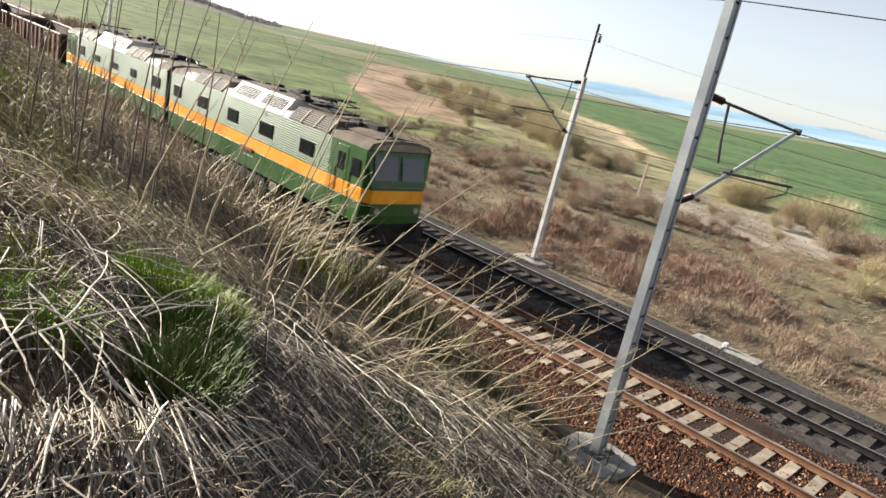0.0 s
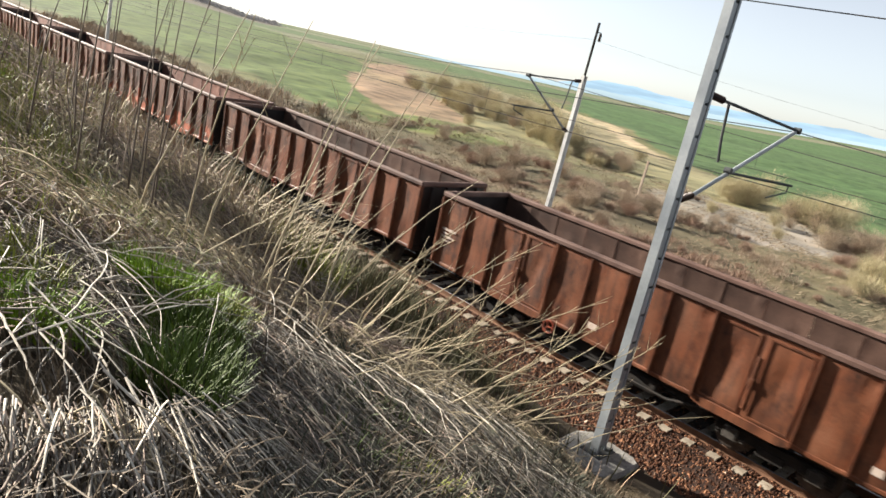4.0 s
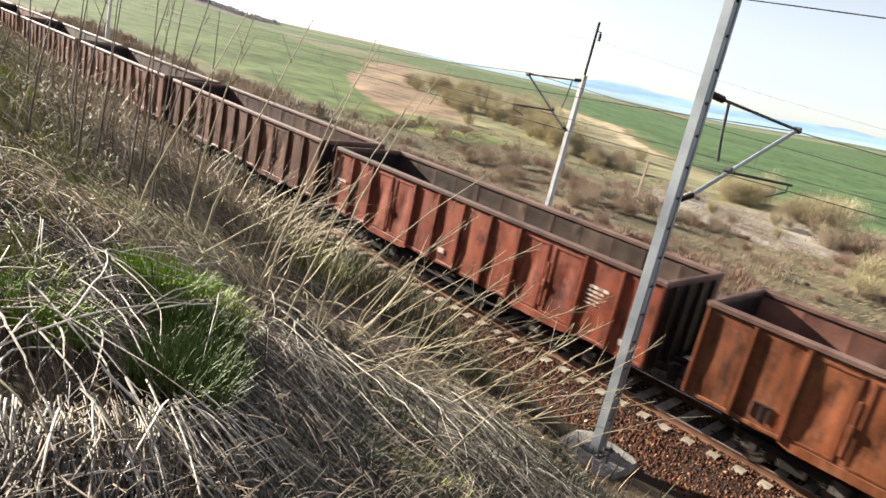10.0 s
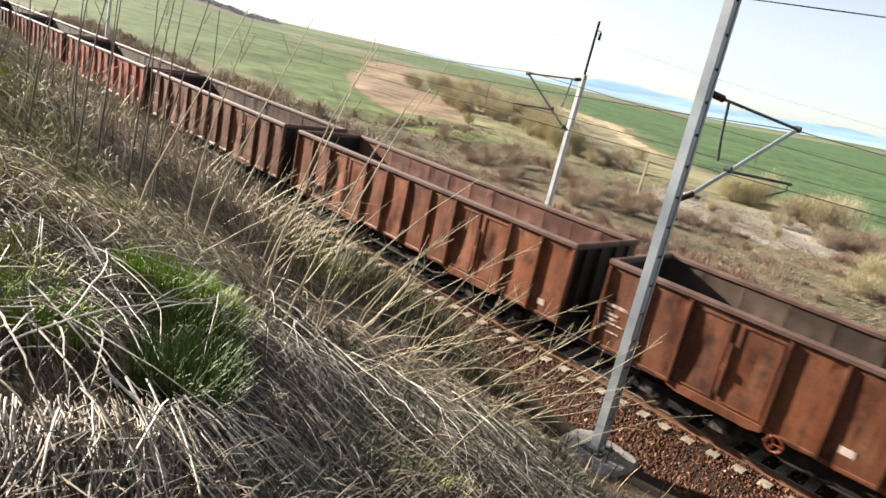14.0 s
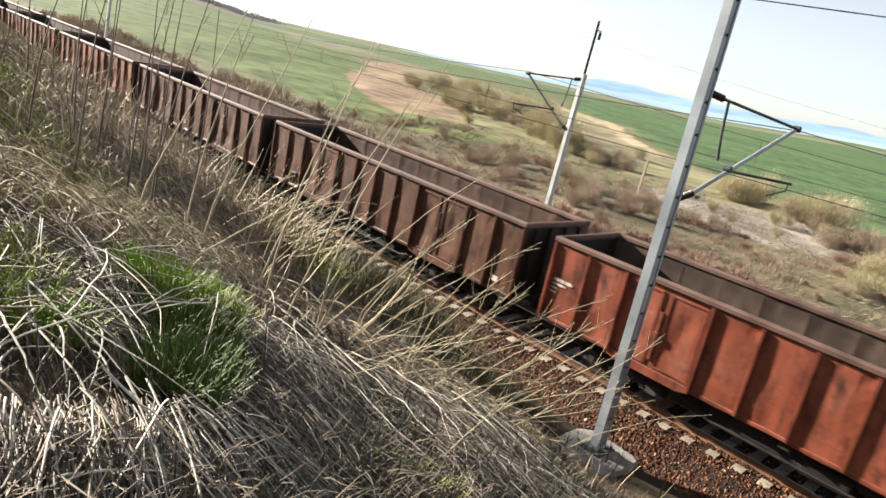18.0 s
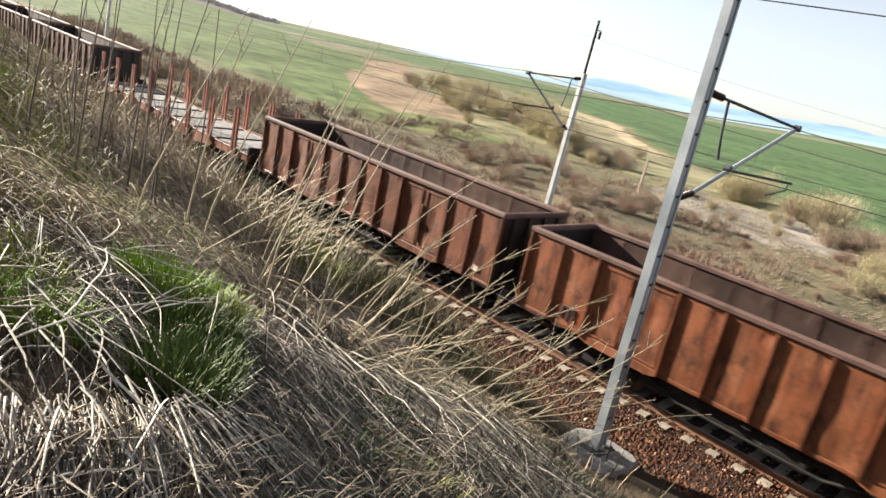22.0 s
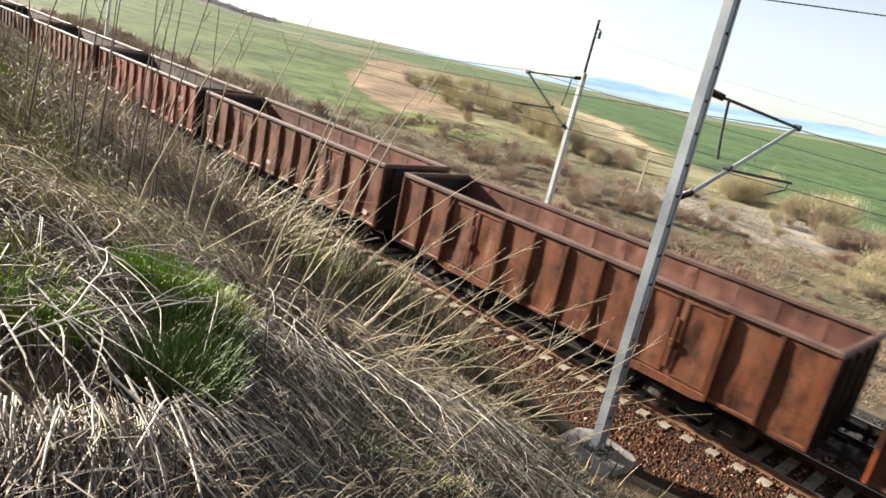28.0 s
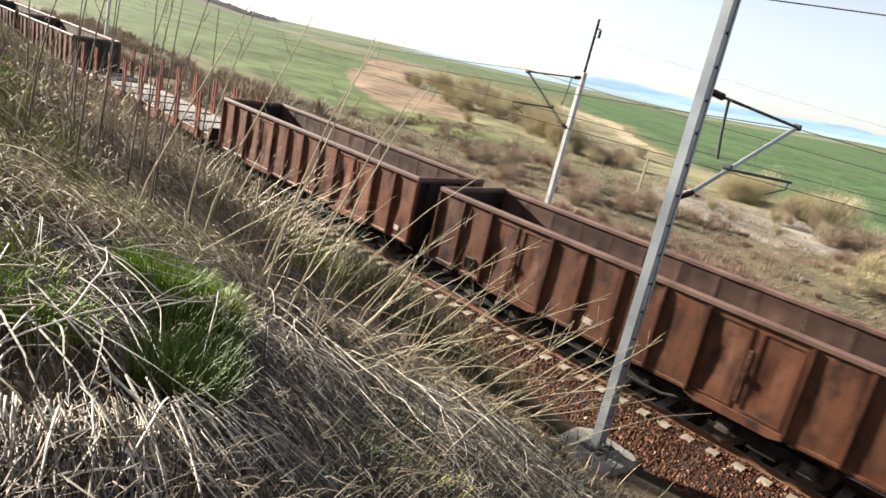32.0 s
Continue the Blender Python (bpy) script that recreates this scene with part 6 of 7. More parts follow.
lying("combed_stems", SHOULDER, 80, 0.15, 0.6, -0.1, 1.2, 0.12, 0.04, 0.0085, TANGLE, "brown broken stems on the bank", 228, kink=0.2)
EDGE, TOE = ((-4.2, -11.2), (-5.4, -8.2)), ((-2.0, -11.9), (-3.2, -8.8))
combed("combed_stems", EDGE, TOE, 110, 0.12, 0.02, 0.05, 0.0120, STEMGREY, "long grey blades combed down the bank", 233, spread=0.3, kink=0.04)
combed("combed_stems", EDGE, TOE, 14, 0.16, 0.03, 0.08, 0.0110, STEMPALE, "long pale blades combed down the bank", 234, spread=0.3, kink=0.04)
BROW = ((-3.6, -11.0), (-3.6, -9.0), (-1.7, -9.6), (-1.6, -12.3))
lying("combed_stems", BROW, 150, 0.3, 0.9, -0.2, 0.6, 0.09, 0.03, 0.0100, STEMGREY, "long grey stems combed down the bank", 240, kink=0.12)
lying("combed_stems", BROW, 26, 0.4, 1.1, -0.1, 0.7, 0.12, 0.05, 0.0110, STEMPALE, "long pale stems combed down the bank", 241, kink=0.10)
lying("combed_stems", BROW, 80, 0.15, 0.5, 0.2, 1.4, 0.07, 0.02, 0.0095, TANGLE, "brown broken stems on the bank", 242, kink=0.2)
# loose long stems that reach out over the track side
lying("loose_stems", ((-5.0, -11.6), (-4.6, -10.6), (-3.4, -10.6), (-3.4, -11.6)), 12, 0.7, 1.6, 0.85, 0.6, 0.40, 0.16, 0.011, STALK, "long straw stems arching out over the slope", 213, kink=0.12)
lying("loose_stems", ((-7.5, -10.6), (-6.0, -9.0), (-4.6, -9.6), (-5.4, -11.2)), 22, 0.6, 1.6, 0.75, 0.8, 0.40, 0.18, 0.014, STALK, "long straw stems arching out over the slope", 214, kink=0.12)
lying("straw_litter", ((-8.5, -9.8), (-8.2, -5.2), (-4.6, -6.6), (-4.2, -10.2)), 900, 0.15, 0.6, 0.8, 1.3, 0.16, 0.04, 0.011, STALK, "broken straw litter on the slope", 229, kink=0.2)
# brown tangle farther along
FLANK, LONG_FLANK = ((-9.5, -14.0), (-11.5, -9.6), (-6.2, -11.2), (-4.4, -14.0)), ((-22, -12.0), (-22, -6.0), (-10, -7.8), (-9.5, -12.5))
lying("brown_tangle", FLANK, 2600, 0.15, 0.6, 0.5, 1.8, 0.28, 0.05, 0.011, TANGLE, "brown tangle of dead stems over the bank", 215)
lying("brown_tangle", FLANK, 700, 0.2, 0.7, 0.5, 1.8, 0.34, 0.06, 0.012, STEMGREY, "grey stems on the tangle over the bank", 230)
lying("brown_tangle", FLANK, 1000, 0.25, 0.9, 0.8, 1.4, 0.42, 0.07, 0.013, STALK, "pale stems on the tangle over the bank", 216)
THICK = ((-11.2, -12.2), (-11.4, -9.0), (-7.4, -10.4), (-7.0, -12.3))
lying("brown_tangle", THICK, 1000, 0.12, 0.5, 0.5, 1.8, 0.34, 0.05, 0.013, TANGLE, "brown tangle of dead stems over the bank", 231)
lying("brown_tangle", THICK, 600, 0.2, 0.7, 0.7, 1.5, 0.42, 0.06, 0.014, STALK, "pale stems on the tangle over the bank", 232)
lying("brown_tangle", LONG_FLANK, 2600, 0.2, 0.8, 0.5, 1.8, 0.45, 0.07, 0.020, TANGLE, "brown tangle of dead stems over the bank", 217)
lying("brown_tangle", LONG_FLANK, 900, 0.3, 1.0, 0.5, 1.6, 0.5, 0.08, 0.022, STALK, "pale stems on the tangle over the bank", 220)
lying("brown_tangle", ((-9.8, -9.8), (-9.4, -6.6), (-6.4, -8.4), (-6.0, -10.6)), 420, 0.3, 0.9, 0.6, 1.2, 0.3, 0.08, 0.013, TANGLE, "brown tangle of dead stems over the bank", 221)
straw_clump(-4.5, -10.9, 0.5, 4, 0.9, 2.2, 0.85, 0.6, 0.8, 1.4, -0.2, 0.5, 0.015, STALK, "long dry stems sticking out over the slope", 63)
straw_clump(-5.8, -9.7, 0.7, 5, 0.9, 2.3, 0.9, 0.6, 0.7, 1.35, -0.2, 0.5, 0.019, STALK, "long dry stems sticking out over the slope", 64)
straw_clump(-5.6, -13.5, 0.9, 900, 0.12, 0.42, 0.2, 1.5, 0.1, 1.0, 0.1, 1.0, 0.011, WEED, "tan weeds among young grass", 66, "tan_weeds")
straw_clump(-5.4, -13.6, 0.9, 450, 0.14, 0.40, 0.2, 1.8, 0.0, 0.8, 0.1, 0.9, 0.010, YGRASS, "young grass among tan weeds", 67, "green_grass_tuft")


def stalks(name, n, cx, cy, sx, sy, lmin, lmax, tilt, spread, az, w, material, label, seed):
    r = np.random.RandomState(seed)
    x, y = r.normal(cx, sx, n), np.minimum(r.normal(cy, sy, n), -2.6)
    return blades(name, x, y, ground_z(x, y) - 0.02, r.uniform(lmin, lmax, n), w * r.uniform(0.7, 1.3, n), np.abs(r.normal(tilt, spread, n)), r.uniform(0.0, 0.5, n), az + r.normal(0, 0.8 if name == "dry_stalks" else 1.2, n), material, label, seed, 6, "stalks")


stalks("dry_stalks", 8, -5.9, -10.6, 0.8, 0.8, 0.7, 1.8, 0.50, 0.2, 1.1, 0.017, STALK, "tall leaning straw-coloured dry stalks", 41)
stalks("dry_stalks", 10, -7.6, -8.6, 0.9, 1.2, 0.7, 1.8, 0.55, 0.25, 1.0, 0.020, STALK, "tall leaning straw-coloured dry stalks", 42)
stalks("low_weeds", 1500, -14.5, -9.5, 4.5, 2.6, 0.15, 0.45, 0.5, 0.4, 0.6, 0.013, WEED, "brown dead weeds on the bank", 44)
stalks("low_weeds", 1800, -28, -5.5, 10, 2.2, 0.25, 0.7, 0.4, 0.3, 0.6, 0.028, WEED, "brown dead weeds on the bank", 45)
stalks("dry_stalks", 75, -9.7, -9.5, 0.6, 0.7, 0.8, 2.0, 0.50, 0.2, 0.85, 0.020, STALK, "sheaf of tall leaning straw-coloured stalks", 51)
stalks("dry_stalks", 30, -13.5, -8.4, 2.0, 1.2, 0.6, 1.4, 0.35, 0.25, 1.0, 0.026, STALK, "tall leaning straw-coloured dry stalks", 55)
stalks("dry_stalks", 46, -10.5, -8.3, 0.35, 0.35, 1.3, 2.4, 0.72, 0.16, 0.76, 0.022, STALK, "bright sheaf of straw-coloured stalks bent to one side", 56)
stalks("tall_weeds", 150, -19, -8.6, 3.5, 1.0, 0.7, 1.5, 0.3, 0.25, 0.6, 0.035, WEED, "tall brown dead weeds on the bank", 49)
stalks("tall_weeds", 70, -12.5, -10.4, 1.2, 0.7, 0.5, 1.1, 0.3, 0.25, 0.6, 0.022, WEED, "tall brown dead weeds on the bank", 50)
stalks("rank_grass", 1500, -10.6, -4.6, 1.5, 1.3, 0.5, 1.15, 0.35, 0.25, 0.5, 0.018, OLIVE, "rank olive-brown grass at the foot of the bank", 46)
stalks("rank_grass", 1500, -22, -3.9, 7, 0.9, 0.5, 1.0, 0.35, 0.25, 0.5, 0.03, OLIVE, "rank olive-brown grass at the foot of the bank", 47)
stalks("rank_grass", 500, -8.3, -5.6, 0.8, 1.2, 0.4, 0.8, 0.5, 0.25, 0.5, 0.014, OLIVE, "rank olive-brown grass at the foot of the bank", 48)


def weed_stem(x, y, h, lean, material, label, seed):
    """One tall dead stem with a few side twigs; it leans by lean metres down the bank over its height."""
    r = random.Random(seed)
    s = tagged(new("weed_stem"), label, "plant stem", "dead stems on the bank")
    way = 0.82 + r.gauss(0, 0.4)
    ax, ay, bend = math.cos(way), math.sin(way), r.uniform(1.1, 2.0)
    s.matrix_basis = pose(x - 0.67 * lean, y - 0.72 * lean, float(ground_z(x - 0.67 * lean, y - 0.72 * lean)) - 0.03)
    pts = [Vector((ax * lean * u ** bend + 0.06 * math.sin(5 * u + seed), ay * lean * u ** bend, h * u)) for u in (0, 0.25, 0.5, 0.75, 1)]
    bm = bmesh.new()
    rings = []
    for i, p in enumerate(pts):
        rad = 0.013 * (1 - 0.65 * i / 4)
        rings.append([bm.verts.new(p + Vector((rad * math.cos(k * 1.0472), rad * math.sin(k * 1.0472), 0))) for k in range(6)])
    for a, b in zip(rings, rings[1:]):
        for k in range(6):
            bm.faces.new((a[k], a[(k + 1) % 6], b[(k + 1) % 6], b[k]))
    bm.faces.new(rings[-1])
    part("stem", bm, material, s)
    for k in range(r.randint(1, 4)):
        u = r.uniform(0.45, 0.95)
        p = pts[0].lerp(pts[4], u)
        a = r.uniform(0, 6.28)
        ln = r.uniform(0.08, 0.3)
        bm = bmesh.new()
        bm_cyl(bm, p, p + Vector((0.5 * ln * math.cos(a), 0.5 * ln * math.sin(a), ln)), 0.004, 0.002, 5)
        part("side_twig", bm, material, s)
    return s


for i, (x, y, h) in enumerate(((-8.55, -11.6, 2.91), (-7.34, -11.99, 2.48), (-7.8, -11.61, 2.92), (-7.08, -11.7, 2.73), (-7.48, -11.39, 2.84), (-8.76, -11.82, 2.72), (-9.94, -11.54, 2.78), (-8.06, -12.69, 2.01), (-9.13, -12.24, 2.29), (-10.14, -11.76, 2.59), (-7.28, -13.42, 1.6), (-9.24, -10.98, 2.87), (-10.68, -12.39, 1.92), (-7.21, -12.56, 2.22))):
    weed_stem(x, y, h, (0.05, 0.3, 0.18, 0.42)[i % 4], STEM, "dark upright dead weed stem", i)
for i, (x, y, h) in enumerate(((-5.94, -11.35, 2.6), (-6.11, -11.06, 2.8), (-5.99, -11.82, 2.4), (-4.9, -11.05, 2.75), (-5.18, -10.76, 2.9), (-4.42, -11.04, 2.4), (-4.86, -10.3, 3.1))):
    weed_stem(x, y, h, 0.9, STALK, "tall straw-coloured dead stem leaning over", 40 + i)
rs = random.Random(77)
for i in range(10):
    x, y = rs.gauss(-6.6, 0.75), rs.gauss(-10.1, 0.7)
    h = rs.uniform(1.2, 2.7)
    weed_stem(x + 0.3 * h, y + 0.3 * h, h, h * rs.uniform(0.3, 0.75), STALK, "tall straw-coloured dead stem leaning over", 60 + i)


rs = random.Random(78)
for i in range(46):
    u = rs.random()
    x, y = -7.5 - 10 * u + rs.uniform(-0.8, 0.8), -12.7 + 4.2 * u * rs.uniform(0.5, 1.2) + rs.uniform(-0.6, 0.6)
    weed_stem(x, y, rs.uniform(0.5, 1.3), rs.uniform(-0.1, 0.35), (STEM, TANGLE, STALK)[i % 3], "brown upright dead weed stem with side twigs", 100 + i)


def dry_stem(x, y, h, az, length, rise, arch, width, material, label, seed, twigs=0):
    """One long dead stem: it starts h above the ground, runs `length` along az, ends `rise` higher and bows up by arch."""
    r = random.Random(seed)
    s = tagged(new("dry_stem"), label, "plant stem", "long dry stems")
    s.matrix_basis = pose(x, y, float(ground_z(x, y)) + h)
    n, pts, off, bow = 9, [], 0.0, r.gauss(0, 0.05) * length
    for i in range(n + 1):
        u = i / n
        off += r.gauss(0, 0.006 * length)
        a = length * u
        side = off + 4 * bow * u * (1 - u)
        pts.append(Vector((a * math.cos(az) - side * math.sin(az), a * math.sin(az) + side * math.cos(az), rise * u + 4 * arch * u * (1 - u) + r.gauss(0, 0.004 * length))))
    bm = bmesh.new()
    rings = []
    for i, p in enumerate(pts):
        rad = 0.5 * width * (1 - 0.6 * (i / n) ** 1.5)
        dirn = (pts[min(i + 1, n)] - pts[max(i - 1, 0)]).normalized()
        e = dirn.orthogonal().normalized()
        f = dirn.cross(e)
        rings.append([bm.verts.new(p + rad * (math.cos(k * 1.2566) * e + math.sin(k * 1.2566) * f)) for k in range(5)])
    for a, b in zip(rings, rings[1:]):
        for k in range(5):
            bm.faces.new((a[k], a[(k + 1) % 5], b[(k + 1) % 5], b[k]))
    bm.faces.new(rings[0][::-1])
    bm.faces.new(rings[-1])
    part("stem", bm, material, s)
    for k in range(twigs):
        i = r.randint(4, 8)
        p, d = pts[i], (pts[i] - pts[i - 1]).normalized()
        t = (d + Vector((r.gauss(0, 0.45), r.gauss(0, 0.45), r.uniform(-0.1, 0.7)))).normalized() * r.uniform(0.15, 0.45)
        bm = bmesh.new()
        bm_cyl(bm, p, p + t, 0.25 * width, 0.12 * width, 5)
        part("side_twig", bm, material, s)
    return s


# x, y, start height, direction, length, rise, arch
BLEACHED = [
    (-3.02, -14.34, 0.09, 2.42, 0.67, -0.18, 0.02), (-3.05, -14.19, 0.10, 1.05, 0.79, -0.31, 0.05), (-2.27, -14.50, 0.11, 1.69, 0.75, 0.02, 0.03), (-2.06, -14.54, 0.11, 2.47, 0.46, -0.15, 0.03),
    (-2.90, -14.02, 0.14, -0.35, 0.83, 0.10, 0.03), (-2.63, -14.25, 0.12, -0.20, 0.55, 0.02, 0.03), (-4.29, -14.07, 0.10, 0.05, 0.86, -0.03, 0.00), (-4.68, -13.50, 0.13, -0.25, 1.09, 0.13, 0.02),
    (-2.49, -14.16, 0.08, -0.06, 0.27, -0.02, 0.03), (-1.51, -14.66, 0.07, 0.21, 0.19, -0.00, 0.02), (-1.68, -14.50, 0.11, 0.54, 0.31, -0.10, 0.02), (-1.41, -14.59, 0.08, 1.92, 0.41, -0.21, 0.02),
    (-1.78, -14.64, 0.14, -0.10, 0.50, -0.02, 0.01), (-1.92, -14.60, 0.16, 0.05, 0.55, -0.06, 0.01), (-1.95, -14.30, 0.22, 0.35, 0.55, -0.22, 0.01), (-1.98, -14.22, 0.20, 0.10, 0.60, -0.12, 0.01)]
COMBED = [
    (-5.92, -11.79, 0.16, -0.11, 2.77, 0.19, 0.08), (-3.94, -12.60, 0.14, -0.28, 1.31, 0.17, 0.03), (-4.75, -11.34, 0.15, -0.24, 2.07, 0.26, 0.03), (-4.72, -11.21, 0.14, -0.16, 1.35, 0.10, 0.02),
    (-6.14, -11.14, 0.18, -0.39, 3.24, 0.70, 0.05), (-6.82, -10.09, 0.19, -0.31, 2.82, 0.53, 0.06), (-4.72, -10.99, 0.13, -0.29, 2.05, 0.35, 0.05), (-3.82, -10.86, 0.14, -0.29, 1.48, 0.23, 0.04)]
ARCHED = [
    (-7.57, -9.79, 0.13, 0.64, 2.98, -0.16, 0.12), (-7.79, -10.06, 0.21, 0.06, 1.56, -0.15, 0.20), (-4.66, -10.47, 0.10, 0.90, 1.60, 0.25, 0.10), (-6.08, -7.03, 0.03, 0.31, 2.13, -0.51, 0.25),
    (-6.27, -5.41, 0.05, 0.75, 1.90, 0.27, 0.06), (-6.23, -6.71, 0.05, 0.45, 1.27, -0.13, 0.08), (-7.79, -10.94, 0.06, 1.32, 1.02, 0.23, 0.05), (-5.81, -12.24, 0.10, 1.54, 1.70, 0.80, 0.05)]
REACHING = [
    (-6.63, -8.08, 0.02, 0.93, 2.71, 1.50, 0.10), (-4.39, -9.89, 0.02, 1.09, 1.53, 1.12, 0.08), (-5.33, -7.56, 0.02, 0.92, 1.84, 1.38, 0.08), (-5.09, -7.25, 0.02, 1.01, 1.91, 1.58, 0.05),
    (-6.30, -8.08, 0.02, 1.36, 1.42, 1.45, 0.02), (-6.41, -8.72, 0.01, 1.42, 1.80, 1.35, 0.02), (-6.10, -7.46, 0.02, 1.05, 1.63, 1.12, 0.10), (-7.29, -8.66, 0.01, 1.17, 2.69, 1.80, 0.05), (-6.03, -10.46, 0.01, 1.47, 1.77, 1.19, 0.03)]
CROSSING = [
    (-3.69, -11.89, 0.04, 0.77, 1.09, 0.31, 0.09), (-7.42, -8.26, 0.04, 0.6, 2.23, -0.03, 0.22), (-4.19, -9.31, 0.04, 0.92, 1.01, 1.1, 0.02), (-2.6, -11.83, 0.04, 1.2, 0.41, 0.47, 0.01), (-4.59, -7.98, 0.04, 0.45, 0.94, -0.03, 0.06), (-4.82, -8.96, 0.04, 0.8, 1.52, 1.43, 0.03),
    (-4.1, -12.56, 0.04, -0.27, 1.44, 0.22, 0.03), (-9.19, -8.88, 0.04, 0.72, 1.01, -0.43, 0.15), (-4.86, -9.6, 0.04, 0.89, 1.14, 0.92, 0.03), (-6.26, -8.87, 0.04, 0.76, 2.04, 1.16, 0.06), (-9.04, -7.24, 0.04, 0.95, 1.68, 1.28, 0.08)]
for i, q in enumerate(BLEACHED):
    dry_stem(*q, 0.0088, STEMPALE, "long bleached stem lying across the bank", 300 + i)
rs = random.Random(83)
for i in range(20):
    u, v = rs.random(), rs.random()
    x, y = -4.6 + 2.2 * u + 0.3 * v, -13.1 - 1.2 * u * rs.uniform(0.7, 1.1) - 0.45 * v
    dry_stem(x, y, rs.uniform(0.12, 0.28), rs.choice((-0.3, -0.1, 0.9, 1.8, 2.4)) + rs.gauss(0, 0.3), rs.uniform(0.5, 1.15), rs.uniform(-0.3, 0.0), rs.uniform(0.0, 0.07), rs.uniform(0.007, 0.0105), (STEMPALE, STEMGREY)[i % 3 == 0], "long bleached stem lying across the bank", 430 + i)
for i, q in enumerate(COMBED):
    dry_stem(*q, 0.0105, (STEMGREY, TANGLE, STEMPALE, STEMGREY)[i % 4], "long dry stem lying along the bank", 330 + i, 1)
for i, q in enumerate(ARCHED):
    dry_stem(*q, 0.018, STALK, "long straw-coloured stem arching over the slope", 360 + i)
for i, q in enumerate(CROSSING):
    dry_stem(*q, 0.015 if q[1] > -11 else 0.009, STALK if i != 6 else STEMPALE, "pale branched stem lying out over the slope", 470 + i, 5 if q[1] > -11 else 2)
for i, q in enumerate(REACHING):
    dry_stem(*q, 0.021, STALK, "branched straw-coloured stem reaching out over the slope", 390 + i, 7)

rs = random.Random(79)
for i in range(11):
    dry_stem(rs.gauss(-6.0, 0.8), rs.gauss(-8.2, 0.9), 0.0, rs.gauss(1.0, 0.3), rs.uniform(1.2, 2.5), rs.uniform(0.4, 1.5), rs.uniform(0.0, 0.12), 0.016, STALK, "branched straw-coloured stem reaching out over the slope", 420 + i, rs.randint(2, 5))


def valley_tufts():
    r = np.random.RandomState(61)
    n = 130000
    x, y = r.uniform(-60, 14, n), 8.4 + 44 * r.uniform(0, 1, n) ** 1.5
    d = np.hypot(x, y + 15)
    k = tufty(x, y, 2.2, 3) + r.normal(0, 0.35, n) > -0.2
    x, y, d = x[k], y[k], d[k]
    n = len(x)
    blades("valley_dry_grass", x, y, ground_z(x, y), r.uniform(0.10, 0.45, n), np.clip(0.0008 * d, 0.010, 0.045) * r.uniform(0.6, 1.3, n), r.uniform(0.9, 1.45, n), r.uniform(0.0, 0.4, n), r.normal(0, 0.9, n), VALLEY, "rough dry brown grass beyond the tracks", 62, 3)


valley_tufts()


def shrub(kind, seed, spread, height, n):
    """A leafless bush: a fan of tapered stems with a haze of short twigs about their ends."""
    r = np.random.RandomState(seed)
    s = new("shrub")
    bm = bmesh.new()
    tips = []
    for i in range(9):
        a, o = r.uniform(0, 6.28), r.uniform(0.15, 0.9) * spread
        tip = Vector((o * math.cos(a), o * math.sin(a), height * r.uniform(0.35, 0.95)))
        mid = tip * 0.5 + Vector((0, 0, 0.15 * height))
        bm_cyl(bm, (tip.x * 0.08, tip.y * 0.08, -0.2), mid, 0.05, 0.03, 5)
        bm_cyl(bm, mid, tip, 0.03, 0.008, 5)
        tips += [(mid + tip) / 2, tip, mid * 0.6 + tip * 0.4, mid * 0.7, mid * 0.4]
    part("stem", bm, TWIG, s)
    t = np.array(tips)[r.randint(0, len(tips), n)]
    c = t + r.normal(0, 1, (n, 3)) * (0.34 * spread, 0.34 * spread, 0.15 * height)
    c[:, 2] = np.clip(c[:, 2], 0.1, None)
    ln = r.uniform(0.12, 0.38, n)
    az = np.arctan2(c[:, 1], c[:, 0]) + r.normal(0, 1.2, n)
    b = blades("twig_crown", c[:, 0], c[:, 1], c[:, 2], ln, 0.015 * r.uniform(0.5, 1.4, n), r.uniform(0, 1.3, n), r.uniform(-0.3, 0.6, n), az, kind, "", seed, 2, "")
    for key in ("category", "kind"):
        if key in b:
            del b[key]
    b.parent = s
    return s


